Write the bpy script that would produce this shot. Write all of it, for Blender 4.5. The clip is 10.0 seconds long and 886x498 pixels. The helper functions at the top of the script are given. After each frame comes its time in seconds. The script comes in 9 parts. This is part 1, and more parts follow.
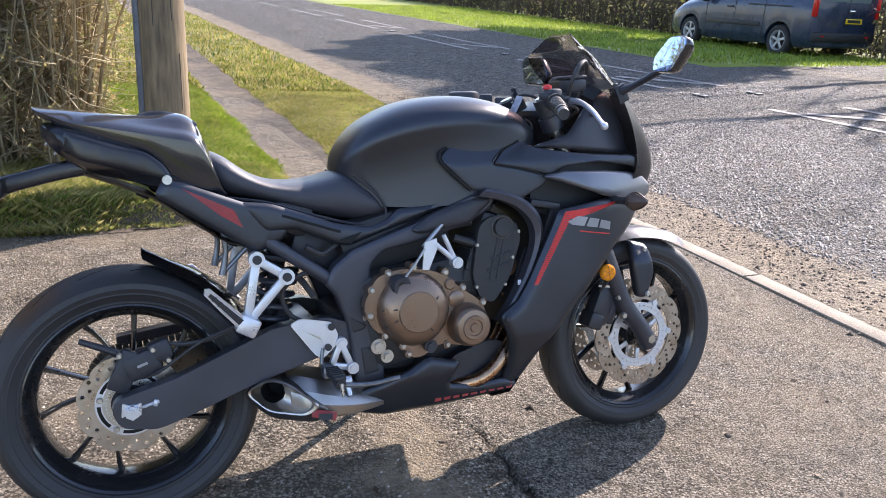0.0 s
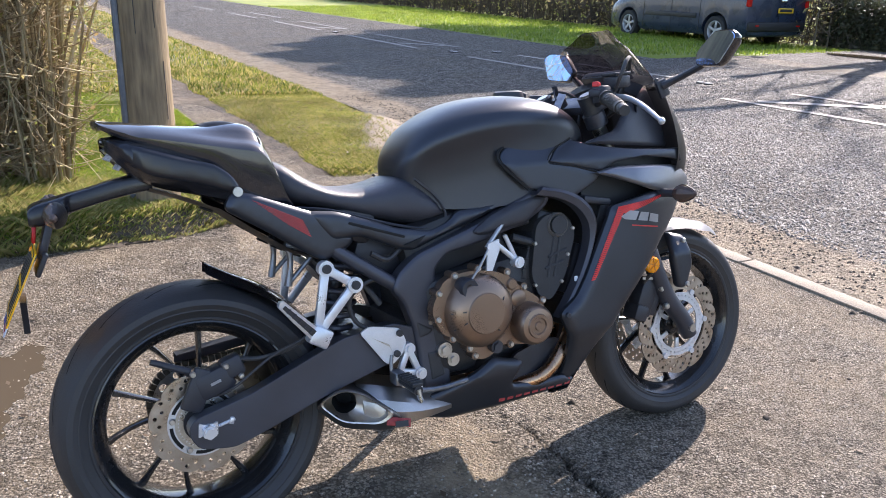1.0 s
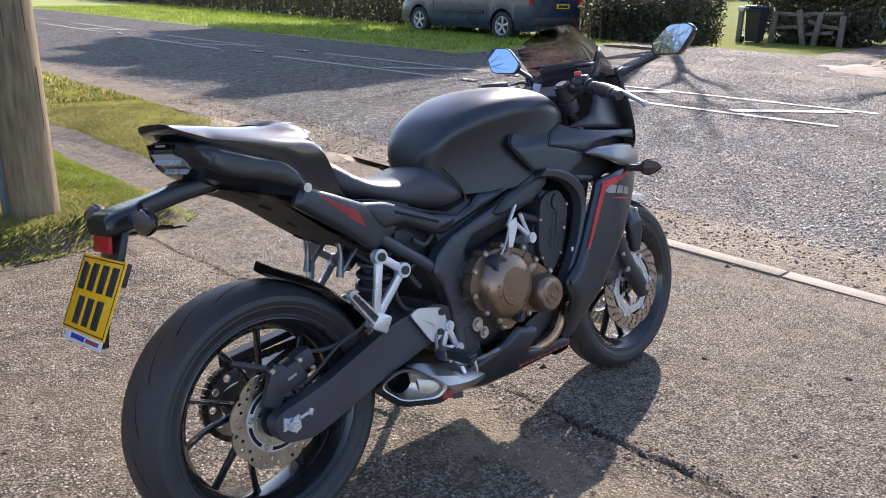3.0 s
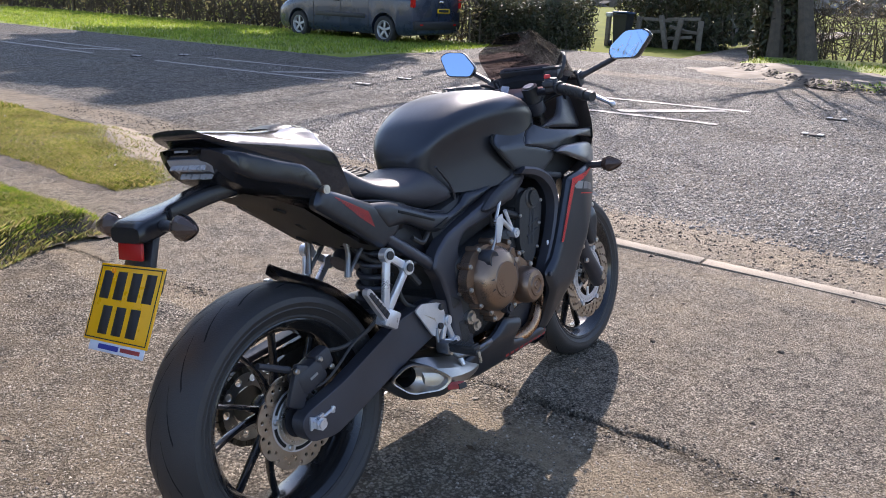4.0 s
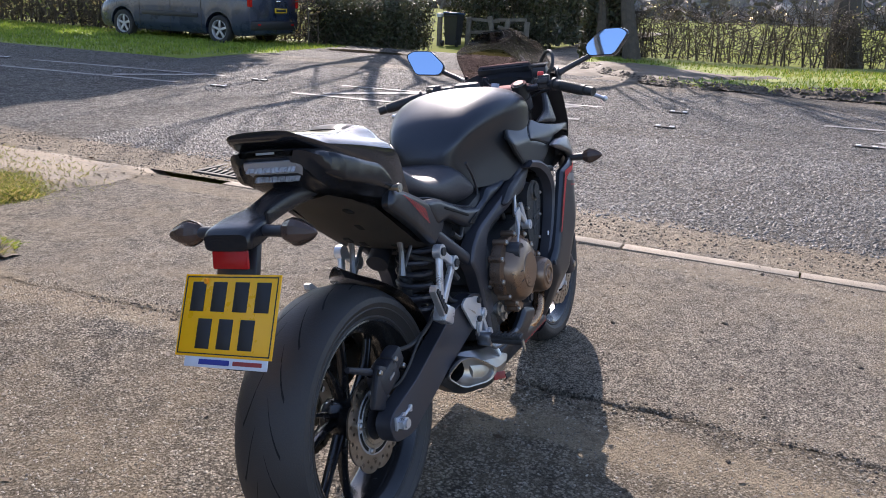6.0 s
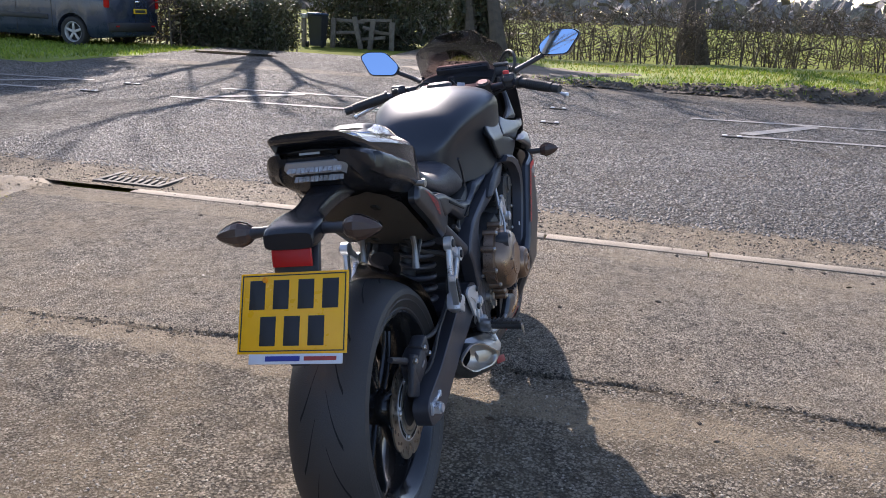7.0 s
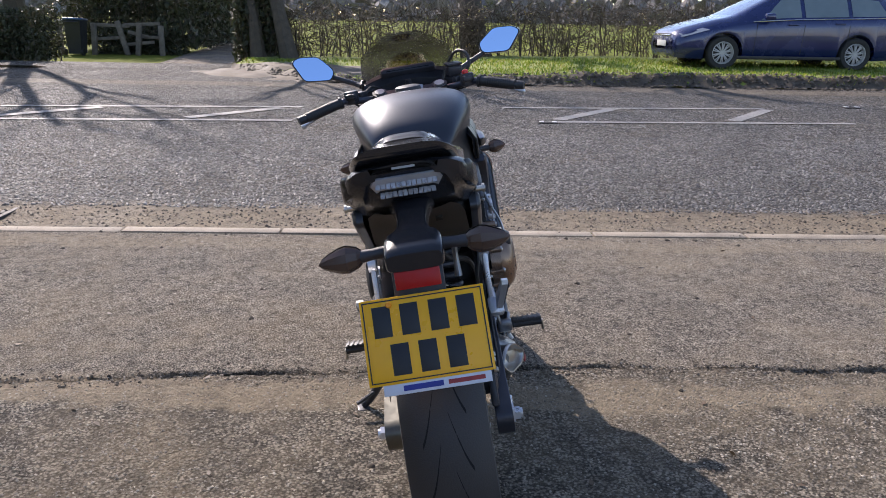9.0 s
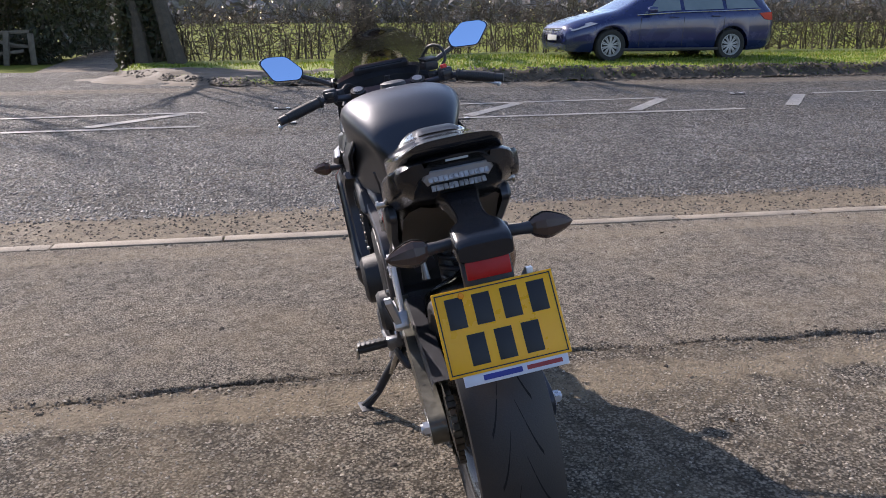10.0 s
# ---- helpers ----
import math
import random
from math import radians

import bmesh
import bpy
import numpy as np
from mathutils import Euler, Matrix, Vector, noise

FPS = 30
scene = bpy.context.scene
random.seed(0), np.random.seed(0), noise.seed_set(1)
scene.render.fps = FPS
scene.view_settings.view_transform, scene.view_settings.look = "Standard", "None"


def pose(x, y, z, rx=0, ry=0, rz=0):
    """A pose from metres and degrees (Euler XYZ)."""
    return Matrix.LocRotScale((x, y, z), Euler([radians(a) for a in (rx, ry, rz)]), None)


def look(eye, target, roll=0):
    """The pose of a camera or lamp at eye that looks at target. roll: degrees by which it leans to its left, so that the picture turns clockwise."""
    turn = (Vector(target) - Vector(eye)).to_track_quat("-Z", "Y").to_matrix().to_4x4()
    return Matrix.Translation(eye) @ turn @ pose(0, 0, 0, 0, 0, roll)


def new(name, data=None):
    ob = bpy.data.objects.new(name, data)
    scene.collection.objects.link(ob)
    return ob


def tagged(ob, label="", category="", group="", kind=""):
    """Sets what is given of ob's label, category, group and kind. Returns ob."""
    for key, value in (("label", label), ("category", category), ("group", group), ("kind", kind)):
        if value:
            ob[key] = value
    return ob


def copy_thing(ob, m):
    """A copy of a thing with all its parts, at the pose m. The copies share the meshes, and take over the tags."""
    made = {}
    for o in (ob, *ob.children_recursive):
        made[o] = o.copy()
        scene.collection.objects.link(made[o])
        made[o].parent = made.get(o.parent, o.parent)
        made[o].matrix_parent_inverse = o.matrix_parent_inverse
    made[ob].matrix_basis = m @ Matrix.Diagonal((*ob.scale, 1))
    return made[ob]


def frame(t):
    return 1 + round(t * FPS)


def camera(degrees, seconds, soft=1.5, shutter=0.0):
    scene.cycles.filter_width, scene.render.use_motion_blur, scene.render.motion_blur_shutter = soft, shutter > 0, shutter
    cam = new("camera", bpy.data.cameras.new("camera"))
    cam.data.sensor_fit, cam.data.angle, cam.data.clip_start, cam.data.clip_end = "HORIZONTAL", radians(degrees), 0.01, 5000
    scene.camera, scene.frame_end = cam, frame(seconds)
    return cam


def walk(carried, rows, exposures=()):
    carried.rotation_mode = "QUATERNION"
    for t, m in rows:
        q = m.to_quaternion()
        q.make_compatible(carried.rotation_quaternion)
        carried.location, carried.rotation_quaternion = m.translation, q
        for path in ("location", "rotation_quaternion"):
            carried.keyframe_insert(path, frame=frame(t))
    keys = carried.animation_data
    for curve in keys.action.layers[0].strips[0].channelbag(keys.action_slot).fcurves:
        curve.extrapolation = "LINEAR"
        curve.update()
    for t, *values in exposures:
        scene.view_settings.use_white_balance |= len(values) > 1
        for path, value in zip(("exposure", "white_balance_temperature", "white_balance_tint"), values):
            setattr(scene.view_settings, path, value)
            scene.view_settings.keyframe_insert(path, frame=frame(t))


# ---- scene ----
# the camera and its walk
cam = camera(57.5, 10.0, soft=0.9)
PATH = [
    (0, (0.035, -0.028, 1.269), (0.033, 1.871, 0.64), 3.2),
    (0.5, (-0.128, -0.008, 1.255), (-0.082, 1.89, 0.629), 1.9),
    (1, (-0.267, -0.014, 1.262), (-0.124, 1.88, 0.636), 1.9),
    (1.5, (-0.462, -0.068, 1.263), (-0.089, 1.798, 0.648), 2.9),
    (2, (-0.652, -0.13, 1.268), (-0.147, 1.705, 0.655), 2.3),
    (2.2, (-0.692, -0.135, 1.262), (-0.162, 1.694, 0.649), 2.3),
    (3.3, (-0.965, 0.001, 1.246), (-0.243, 1.763, 0.636), 1.8),
    (3.5, (-1.01, 0.011, 1.244), (-0.227, 1.749, 0.64), 2.0),
    (4, (-1.213, 0.018, 1.245), (-0.287, 1.688, 0.649), 2.3),
    (4.5, (-1.398, 0.013, 1.248), (-0.406, 1.645, 0.654), 2.5),
    (5, (-1.49, 0.08, 1.227), (-0.456, 1.687, 0.637), 3.0),
    (5.5, (-1.594, 0.206, 1.225), (-0.439, 1.731, 0.641), 2.9),
    (6, (-1.689, 0.307, 1.216), (-0.416, 1.738, 0.639), 2.8),
    (6.2, (-1.746, 0.353, 1.208), (-0.404, 1.721, 0.636), 3.1),
    (7.3, (-2.067, 0.571, 1.201), (-0.522, 1.712, 0.642), 2.1),
    (7.5, (-2.074, 0.623, 1.185), (-0.498, 1.721, 0.627), 1.5),
    (8, (-2.12, 0.773, 1.196), (-0.449, 1.72, 0.64), -0.2),
    (8.5, (-2.175, 0.911, 1.187), (-0.472, 1.8, 0.633), 0.0),
    (9, (-2.313, 1.094, 1.192), (-0.534, 1.825, 0.644), 1.1),
    (9.5, (-2.427, 1.245, 1.191), (-0.598, 1.842, 0.643), 1.3),
    (10, (-2.426, 1.403, 1.173), (-0.563, 1.88, 0.627), -0.2),
]
walk(cam, [(t, look(eye, target, roll)) for t, eye, target, roll in PATH],
     exposures=[(0, 1.42, 6420, 19), (2, 1.29, 6420, 19), (4, 1.07, 6420, 19), (6, 0.95, 6420, 19), (8, 0.84, 6420, 19), (10, 0.62, 6420, 19)])

# ---- light: clear winter sun beyond the motorcycle, blue sky ----
SUN_AZ, SUN_EL = radians(54.0), radians(34.0)
world = bpy.data.worlds.new("sky")
scene.world = world
world.use_nodes = True
wn = world.node_tree.nodes
sky = wn.new("ShaderNodeTexSky")
sky.sky_type = "NISHITA"
sky.sun_disc = False
sky.sun_elevation = SUN_EL
sky.sun_rotation = radians(90.0) - SUN_AZ
sky.dust_density = 0.6
wn["Background"].inputs["Strength"].default_value = 0.15
world.node_tree.links.new(sky.outputs["Color"], wn["Background"].inputs["Color"])
sun_data = bpy.data.lights.new("sun", "SUN")
sun_data.energy = 4.6
sun_data.angle = radians(0.53)
sun_data.color = (1.0, 0.915, 0.81)
sun = new("sun", sun_data)
sun_way = Vector((math.cos(SUN_EL) * math.cos(SUN_AZ), math.cos(SUN_EL) * math.sin(SUN_AZ), math.sin(SUN_EL)))
sun.matrix_world = look(sun_way * 60, (0, 0, 0))
scene.view_settings.exposure = 0.0

# ---- helpers for materials and meshes ----
from mathutils import geometry
rnd = random.Random(7)


def material(name, low, high=None, scale=8.0, rough=0.6, metal=0.0, bump=0.0, bump_scale=60.0, spec=0.5, fine=0.35,
             rough_var=0.12, per_object=0.0, coat=0.0, detail=6.0):
    """Two colours mixed by noise at a coarse and a fine scale, with uneven gloss and a fine relief."""
    m = bpy.data.materials.new(name)
    m.use_nodes = True
    nt = m.node_tree
    bsdf = nt.nodes["Principled BSDF"]
    high = high or tuple(min(1.0, c * 1.35) for c in low)
    tex = nt.nodes.new("ShaderNodeTexCoord")
    big = nt.nodes.new("ShaderNodeTexNoise")
    big.inputs["Scale"].default_value, big.inputs["Detail"].default_value = scale, detail
    small = nt.nodes.new("ShaderNodeTexNoise")
    small.inputs["Scale"].default_value, small.inputs["Detail"].default_value = bump_scale, 3.0
    for node in (big, small):
        nt.links.new(tex.outputs["Object"], node.inputs["Vector"])
    blend = nt.nodes.new("ShaderNodeMix")
    blend.data_type = "FLOAT"
    blend.inputs[0].default_value = fine
    nt.links.new(big.outputs["Fac"], blend.inputs[2])
    nt.links.new(small.outputs["Fac"], blend.inputs[3])
    ramp = nt.nodes.new("ShaderNodeValToRGB")
    ramp.color_ramp.elements[0].position, ramp.color_ramp.elements[1].position = 0.32, 0.68
    ramp.color_ramp.elements[0].color, ramp.color_ramp.elements[1].color = (*low, 1), (*high, 1)
    nt.links.new(blend.outputs[0], ramp.inputs["Fac"])
    colour = ramp.outputs["Color"]
    if per_object:
        info = nt.nodes.new("ShaderNodeObjectInfo")
        span = nt.nodes.new("ShaderNodeMapRange")
        span.inputs[3].default_value, span.inputs[4].default_value = 1 - per_object, 1 + per_object
        nt.links.new(info.outputs["Random"], span.inputs[0])
        hsv = nt.nodes.new("ShaderNodeHueSaturation")
        nt.links.new(span.outputs[0], hsv.inputs["Value"])
        nt.links.new(colour, hsv.inputs["Color"])
        colour = hsv.outputs["Color"]
    nt.links.new(colour, bsdf.inputs["Base Color"])
    gloss = nt.nodes.new("ShaderNodeMapRange")
    gloss.inputs[1].default_value, gloss.inputs[2].default_value = 0.3, 0.7
    gloss.inputs[3].default_value, gloss.inputs[4].default_value = max(0.02, rough - rough_var), min(1.0, rough + rough_var)
    nt.links.new(blend.outputs[0], gloss.inputs[0])
    nt.links.new(gloss.outputs[0], bsdf.inputs["Roughness"])
    bsdf.inputs["Metallic"].default_value = metal
    bsdf.inputs["Specular IOR Level"].default_value = spec
    bsdf.inputs["Coat Weight"].default_value = coat
    if bump:
        relief = nt.nodes.new("ShaderNodeBump")
        relief.inputs["Strength"].default_value, relief.inputs["Distance"].default_value = bump, 0.004
        nt.links.new(small.outputs["Fac"], relief.inputs["Height"])
        nt.links.new(relief.outputs["Normal"], bsdf.inputs["Normal"])
    return m


def shade_smooth(me, angle=35.0):
    me.polygons.foreach_set("use_smooth", [True] * len(me.polygons))
    me.set_sharp_from_angle(angle=radians(angle))


def mesh_of(name, bm, mat, smooth=35.0):
    bmesh.ops.recalc_face_normals(bm, faces=bm.faces)
    me = bpy.data.meshes.new(name)
    bm.to_mesh(me)
    bm.free()
    if mat:
        me.materials.append(mat)
    if smooth:
        shade_smooth(me, smooth)
    return me


def split_pieces(bm, gap=0.0006):
    """The separate pieces of a bmesh, each as a bmesh of its own; pieces that touch or overlap stay together."""
    left, groups = set(bm.verts), []
    while left:
        stack, seen = [left.pop()], set()
        while stack:
            v = stack.pop()
            seen.add(v)
            for e in v.link_edges:
                w = e.other_vert(v)
                if w in left:
                    left.discard(w)
                    stack.append(w)
        lo = Vector([min(v.co[i] for v in seen) - gap for i in range(3)])
        hi = Vector([max(v.co[i] for v in seen) + gap for i in range(3)])
        groups.append((lo, hi, seen))
    merged = True
    while merged:
        merged = False
        for i in range(len(groups)):
            for j in range(i + 1, len(groups)):
                a, b = groups[i], groups[j]
                if all(a[0][k] <= b[1][k] and b[0][k] <= a[1][k] for k in range(3)):
                    groups[i] = (Vector(map(min, a[0], b[0])), Vector(map(max, a[1], b[1])), a[2] | b[2])
                    del groups[j]
                    merged = True
                    break
            if merged:
                break
    out = []
    for _, _, verts in groups:
        q, table = bmesh.new(), {}
        for v in verts:
            table[v] = q.verts.new(v.co)
        for f in {f for v in verts for f in v.link_faces}:
            q.faces.new([table[v] for v in f.verts])
        out.append(q)
    bm.free()
    return out


SINGLE = {"bolt", "lug", "lamp_cell", "fork_cap", "slot", "disc_carrier", "door_gap", "drying_crack", "grille", "decal_bar", "fin", "pivot_nut"}


def part(name, bm, mat, parent=None, label="", smooth=35.0):
    """One mesh object from a bmesh, under a thing or a part; small fittings come apart into single ones."""
    if name in SINGLE:
        for q in split_pieces(bm):
            ob = new(name, mesh_of(name, q, mat, smooth))
            if parent:
                ob.parent = parent
            if label:
                ob["label"] = label
        return ob
    ob = new(name, mesh_of(name, bm, mat, smooth))
    if parent:
        ob.parent = parent
    if label:
        ob["label"] = label
    return ob


def thing(name, m, label, category, group="", kind=""):
    ob = new(name)
    ob.empty_display_size = 0.1
    ob.matrix_world = m
    return tagged(ob, label, category, group, kind)


def bulk(name, verts, faces, mat, smooth=False):
    """A mesh object from whole arrays: verts (n, 3), faces (m, 3 or 4)."""
    me = bpy.data.meshes.new(name)
    verts, faces = np.asarray(verts, np.float32), np.asarray(faces, np.int32)
    k = faces.shape[1]
    me.vertices.add(len(verts))
    me.vertices.foreach_set("co", verts.ravel())
    me.loops.add(faces.size)
    me.loops.foreach_set("vertex_index", faces.ravel())
    me.polygons.add(len(faces))
    me.polygons.foreach_set("loop_start", np.arange(0, faces.size, k, dtype=np.int32))
    me.materials.append(mat)
    me.update(calc_edges=True)
    if smooth:
        me.polygons.foreach_set("use_smooth", [True] * len(me.polygons))
    return new(name, me)


def box(bm, size, at=(0, 0, 0), rot=(0, 0, 0), bevel=0.0, seg=2):
    """A bevelled block added to bm: size, centre, turn in degrees."""
    m = pose(*at, *rot) @ Matrix.Diagonal((*size, 1))
    made = bmesh.ops.create_cube(bm, size=1.0, matrix=m)["verts"]
    if bevel:
        edges = list({e for v in made for e in v.link_edges})
        bmesh.ops.bevel(bm, geom=edges, offset=bevel, segments=seg, profile=0.5, affect="EDGES")
    return bm


def rod(bm, a, b, r1, r2=None, seg=12, caps=True):
    """A round bar from a to b."""
    a, b = Vector(a), Vector(b)
    r2 = r1 if r2 is None else r2
    m = Matrix.Translation((a + b) / 2) @ (b - a).to_track_quat("Z", "Y").to_matrix().to_4x4()
    bmesh.ops.create_cone(bm, cap_ends=caps, segments=seg, radius1=r1, radius2=r2, depth=(b - a).length, matrix=m)
    return bm


def tube(bm, points, r, seg=10, closed_ends=True):
    """A round tube along points; r is a number or one a point."""
    points = [Vector(p) for p in points]
    radii = r if hasattr(r, "__len__") else [r] * len(points)
    rings, side = [], None
    for i, p in enumerate(points):
        way = (points[min(i + 1, len(points) - 1)] - points[max(i - 1, 0)]).normalized()
        if side is None:
            side = way.orthogonal().normalized()
        side = (side - way * side.dot(way)).normalized()
        up = way.cross(side)
        rings.append([bm.verts.new(p + radii[i] * (math.cos(a) * side + math.sin(a) * up))
                      for a in [2 * math.pi * k / seg for k in range(seg)]])
    skin(bm, rings, True)
    if closed_ends:
        bm.faces.new(rings[0])
        bm.faces.new(rings[-1])
    return bm


def arc_points(points, steps=6):
    """A smooth line through points (Catmull-Rom)."""
    pts = [Vector(p) for p in points]
    pts = [pts[0] * 2 - pts[1], *pts, pts[-1] * 2 - pts[-2]]
    out = []
    for i in range(1, len(pts) - 2):
        a, b, c, d = pts[i - 1 : i + 3]
        for k in range(steps):
            t = k / steps
            out.append(0.5 * (2 * b + (c - a) * t + (2 * a - 5 * b + 4 * c - d) * t * t + (3 * b - a - 3 * c + d) * t ** 3))
    return [*out, pts[-2]]


def skin(bm, rings, closed):
    """Faces between rings of as many vertices."""
    for p, q in zip(rings, rings[1:]):
        n = len(p)
        for i in range(n if closed else n - 1):
            j = (i + 1) % n
            try:
                bm.faces.new((p[i], p[j], q[j], q[i]))
            except ValueError:
                pass


def loft(bm, sections, closed=True, caps=True):
    rings = [[bm.verts.new(p) for p in s] for s in sections]
    skin(bm, rings, closed)
    if caps:
        for ring in (rings[0], rings[-1]):
            bm.faces.new(ring)
    return bm


def ring(x, w, zt, zb, square=2.6, n=28, y=0.0, flat=0.0):
    """A rounded section across x: half width w, top zt, bottom zb."""
    zc, hz = (zt + zb) / 2, (zt - zb) / 2
    out = []
    for k in range(n):
        a = 2 * math.pi * k / n
        c, s = math.cos(a), math.sin(a)
        out.append((x, y + w * math.copysign(abs(c) ** (2 / square), c) * (1 - flat * max(0, s)), zc + hz * math.copysign(abs(s) ** (2 / square), s)))
    return out


def smoothed(rows, per=4):
    """More stations between rows of numbers, along a smooth line."""
    a = np.array(rows, float)
    out = []
    for i in range(len(a) - 1):
        p0, p1, p2, p3 = a[max(i - 1, 0)], a[i], a[i + 1], a[min(i + 2, len(a) - 1)]
        for k in range(per):
            t = k / per
            out.append(0.5 * (2 * p1 + (p2 - p0) * t + (2 * p0 - 5 * p1 + 4 * p2 - p3) * t * t + (3 * p1 - p0 - 3 * p2 + p3) * t ** 3))
    return [*out, a[-1]]


def lathe(bm, profile, seg=48, centre=(0, 0, 0), axis="Y", closed=False, squash=None):
    """Turns a profile of (radius, offset) round an axis."""
    rings = []
    c = Vector(centre)
    for k in range(seg):
        a = 2 * math.pi * k / seg
        row = []
        for r, o in profile:
            p = Vector((r * math.cos(a), o, r * math.sin(a))) if axis == "Y" else Vector((r * math.cos(a), r * math.sin(a), o))
            row.append(bm.verts.new(c + p))
        rings.append(row)
    rings.append(rings[0])
    skin(bm, rings, closed)
    return bm


def plate(bm, outline, y, thick, holes=(), bevel=0.0):
    """A flat plate in the x-z plane at y, with holes (x, z, r, n)."""
    loops = [outline] + [[(hx + r * math.cos(2 * math.pi * k / n), hz + r * math.sin(2 * math.pi * k / n)) for k in range(n)] for hx, hz, r, n in holes]
    edges = []
    for lp in loops:
        vs = [bm.verts.new((px, y, pz)) for px, pz in lp]
        edges += [bm.edges.new((vs[i], vs[(i + 1) % len(vs)])) for i in range(len(vs))]
    made = bmesh.ops.triangle_fill(bm, use_beauty=True, use_dissolve=False, edges=edges)
    faces = [g for g in made["geom"] if isinstance(g, bmesh.types.BMFace)]
    grown = bmesh.ops.extrude_face_region(bm, geom=faces)
    bmesh.ops.translate(bm, verts=[g for g in grown["geom"] if isinstance(g, bmesh.types.BMVert)], vec=(0, thick, 0))
    return bm


def rounded(outline, r, seg=3):
    """The outline with its corners rounded by about r."""
    out, n = [], len(outline)
    for i in range(n):
        p, a, b = Vector(outline[i]), Vector(outline[i - 1]), Vector(outline[(i + 1) % n])
        da, db = (a - p), (b - p)
        ra, rb = min(r, da.length * 0.45), min(r, db.length * 0.45)
        p0, p1 = p + da.normalized() * ra, p + db.normalized() * rb
        for k in range(seg + 1):
            t = k / seg
            q = p0 * (1 - t) ** 2 + p * 2 * t * (1 - t) + p1 * t * t
            out.append((q.x, q.y))
    return out


def border(outline, x, z):
    """Distance from (x, z) to the outline."""
    best = 9.0
    n = len(outline)
    for i in range(n):
        ax, az = outline[i]
        bx, bz = outline[(i + 1) % n]
        dx, dz = bx - ax, bz - az
        t = max(0.0, min(1.0, ((x - ax) * dx + (z - az) * dz) / (dx * dx + dz * dz + 1e-12)))
        best = min(best, math.hypot(x - ax - t * dx, z - az - t * dz))
    return best


def inside(outline, x, z):
    hit, n = False, len(outline)
    for i in range(n):
        (ax, az), (bx, bz) = outline[i], outline[i - 1]
        if (az > z) != (bz > z) and x < (bx - ax) * (z - az) / (bz - az) + ax:
            hit = not hit
    return hit


def panel(outline, y_at, edge=0.012, depth=0.012, thick=0.012, step=0.03, corner=0.015, side=-1, lift=0.0):
    """A body panel: an outline in x-z, bulged to y_at(x, z), its rim rolled in. side: -1 right, 1 left."""
    line = rounded(outline, corner, 4) if corner else list(outline)
    step = min(step, 0.014) if edge else step
    rim = []
    for k, (px, pz) in enumerate(line):
        qx, qz = line[(k + 1) % len(line)]
        n = max(1, int(math.hypot(qx - px, qz - pz) / max(step * 0.7, 0.006)))
        rim += [(px + (qx - px) * i / n, pz + (qz - pz) * i / n) for i in range(n)]
    pts = list(rim)
    if edge:
        for f in (0.3, 0.62, 1.0):
            for k, (px, pz) in enumerate(rim):
                ax, az = rim[k - 1]
                bx, bz = rim[(k + 1) % len(rim)]
                d = math.hypot(bx - ax, bz - az) or 1
                for s in (1, -1):
                    q = (px - s * (bz - az) / d * edge * f, pz + s * (bx - ax) / d * edge * f)
                    if inside(line, *q) and border(line, *q) > edge * f * 0.93:
                        pts.append(q)
                        break
    x0, x1, z0, z1 = min(p[0] for p in line), max(p[0] for p in line), min(p[1] for p in line), max(p[1] for p in line)
    for i in range(int((x1 - x0) / step) + 1):
        for j in range(int((z1 - z0) / step) + 1):
            q = (x0 + (i + 0.5 * (j % 2)) * step, z0 + j * step)
            if inside(line, *q) and border(line, *q) > edge * 1.02 + step * 0.45:
                pts.append(q)
    edges = [(k, (k + 1) % len(rim)) for k in range(len(rim))]
    flat, _, tris, _, _, _ = geometry.delaunay_2d_cdt([Vector(p) for p in pts], edges, [], 1, 1e-5)
    bm = bmesh.new()
    vs = []
    for p in flat:
        roll = max(0.0, 1 - border(line, p.x, p.y) / edge) if edge else 0
        vs.append(bm.verts.new((p.x, side * (y_at(p.x, p.y) - depth * roll * roll + lift), p.y)))
    for tri in tris:
        bm.faces.new([vs[k] for k in tri])
    bmesh.ops.recalc_face_normals(bm, faces=bm.faces)
    grown = bmesh.ops.extrude_face_region(bm, geom=bm.faces[:])
    bmesh.ops.translate(bm, verts=[g for g in grown["geom"] if isinstance(g, bmesh.types.BMVert)], vec=(0, -side * thick, 0))
    return bm


def seam(outline, y_at, side, radius=0.0035, corner=0.015, sink=0.004, closed=True):
    """A black tube that draws the shade in the gap round a panel."""
    line = rounded(outline, corner, 4) if closed else [tuple(p)[::2] for p in arc_points([(x, 0, z) for x, z in outline], 6)]
    pts = [(x, side * (y_at(x, z) - sink), z) for x, z in line]
    return tube(bmesh.new(), pts + pts[:2] if closed else pts, radius, 6)


def bolt(bm, at, r=0.008, h=0.006, way=(0, -1, 0)):
    """A domed socket bolt."""
    a, w = Vector(at), Vector(way).normalized()
    rod(bm, a - w * 0.004, a + w * h * 0.5, r, seg=10)
    rod(bm, a + w * h * 0.5, a + w * h, r * 0.98, r * 0.72, seg=10)
    rod(bm, a + w * h * 0.8, a + w * h * 1.02, r * 0.42, seg=6)
    return bm


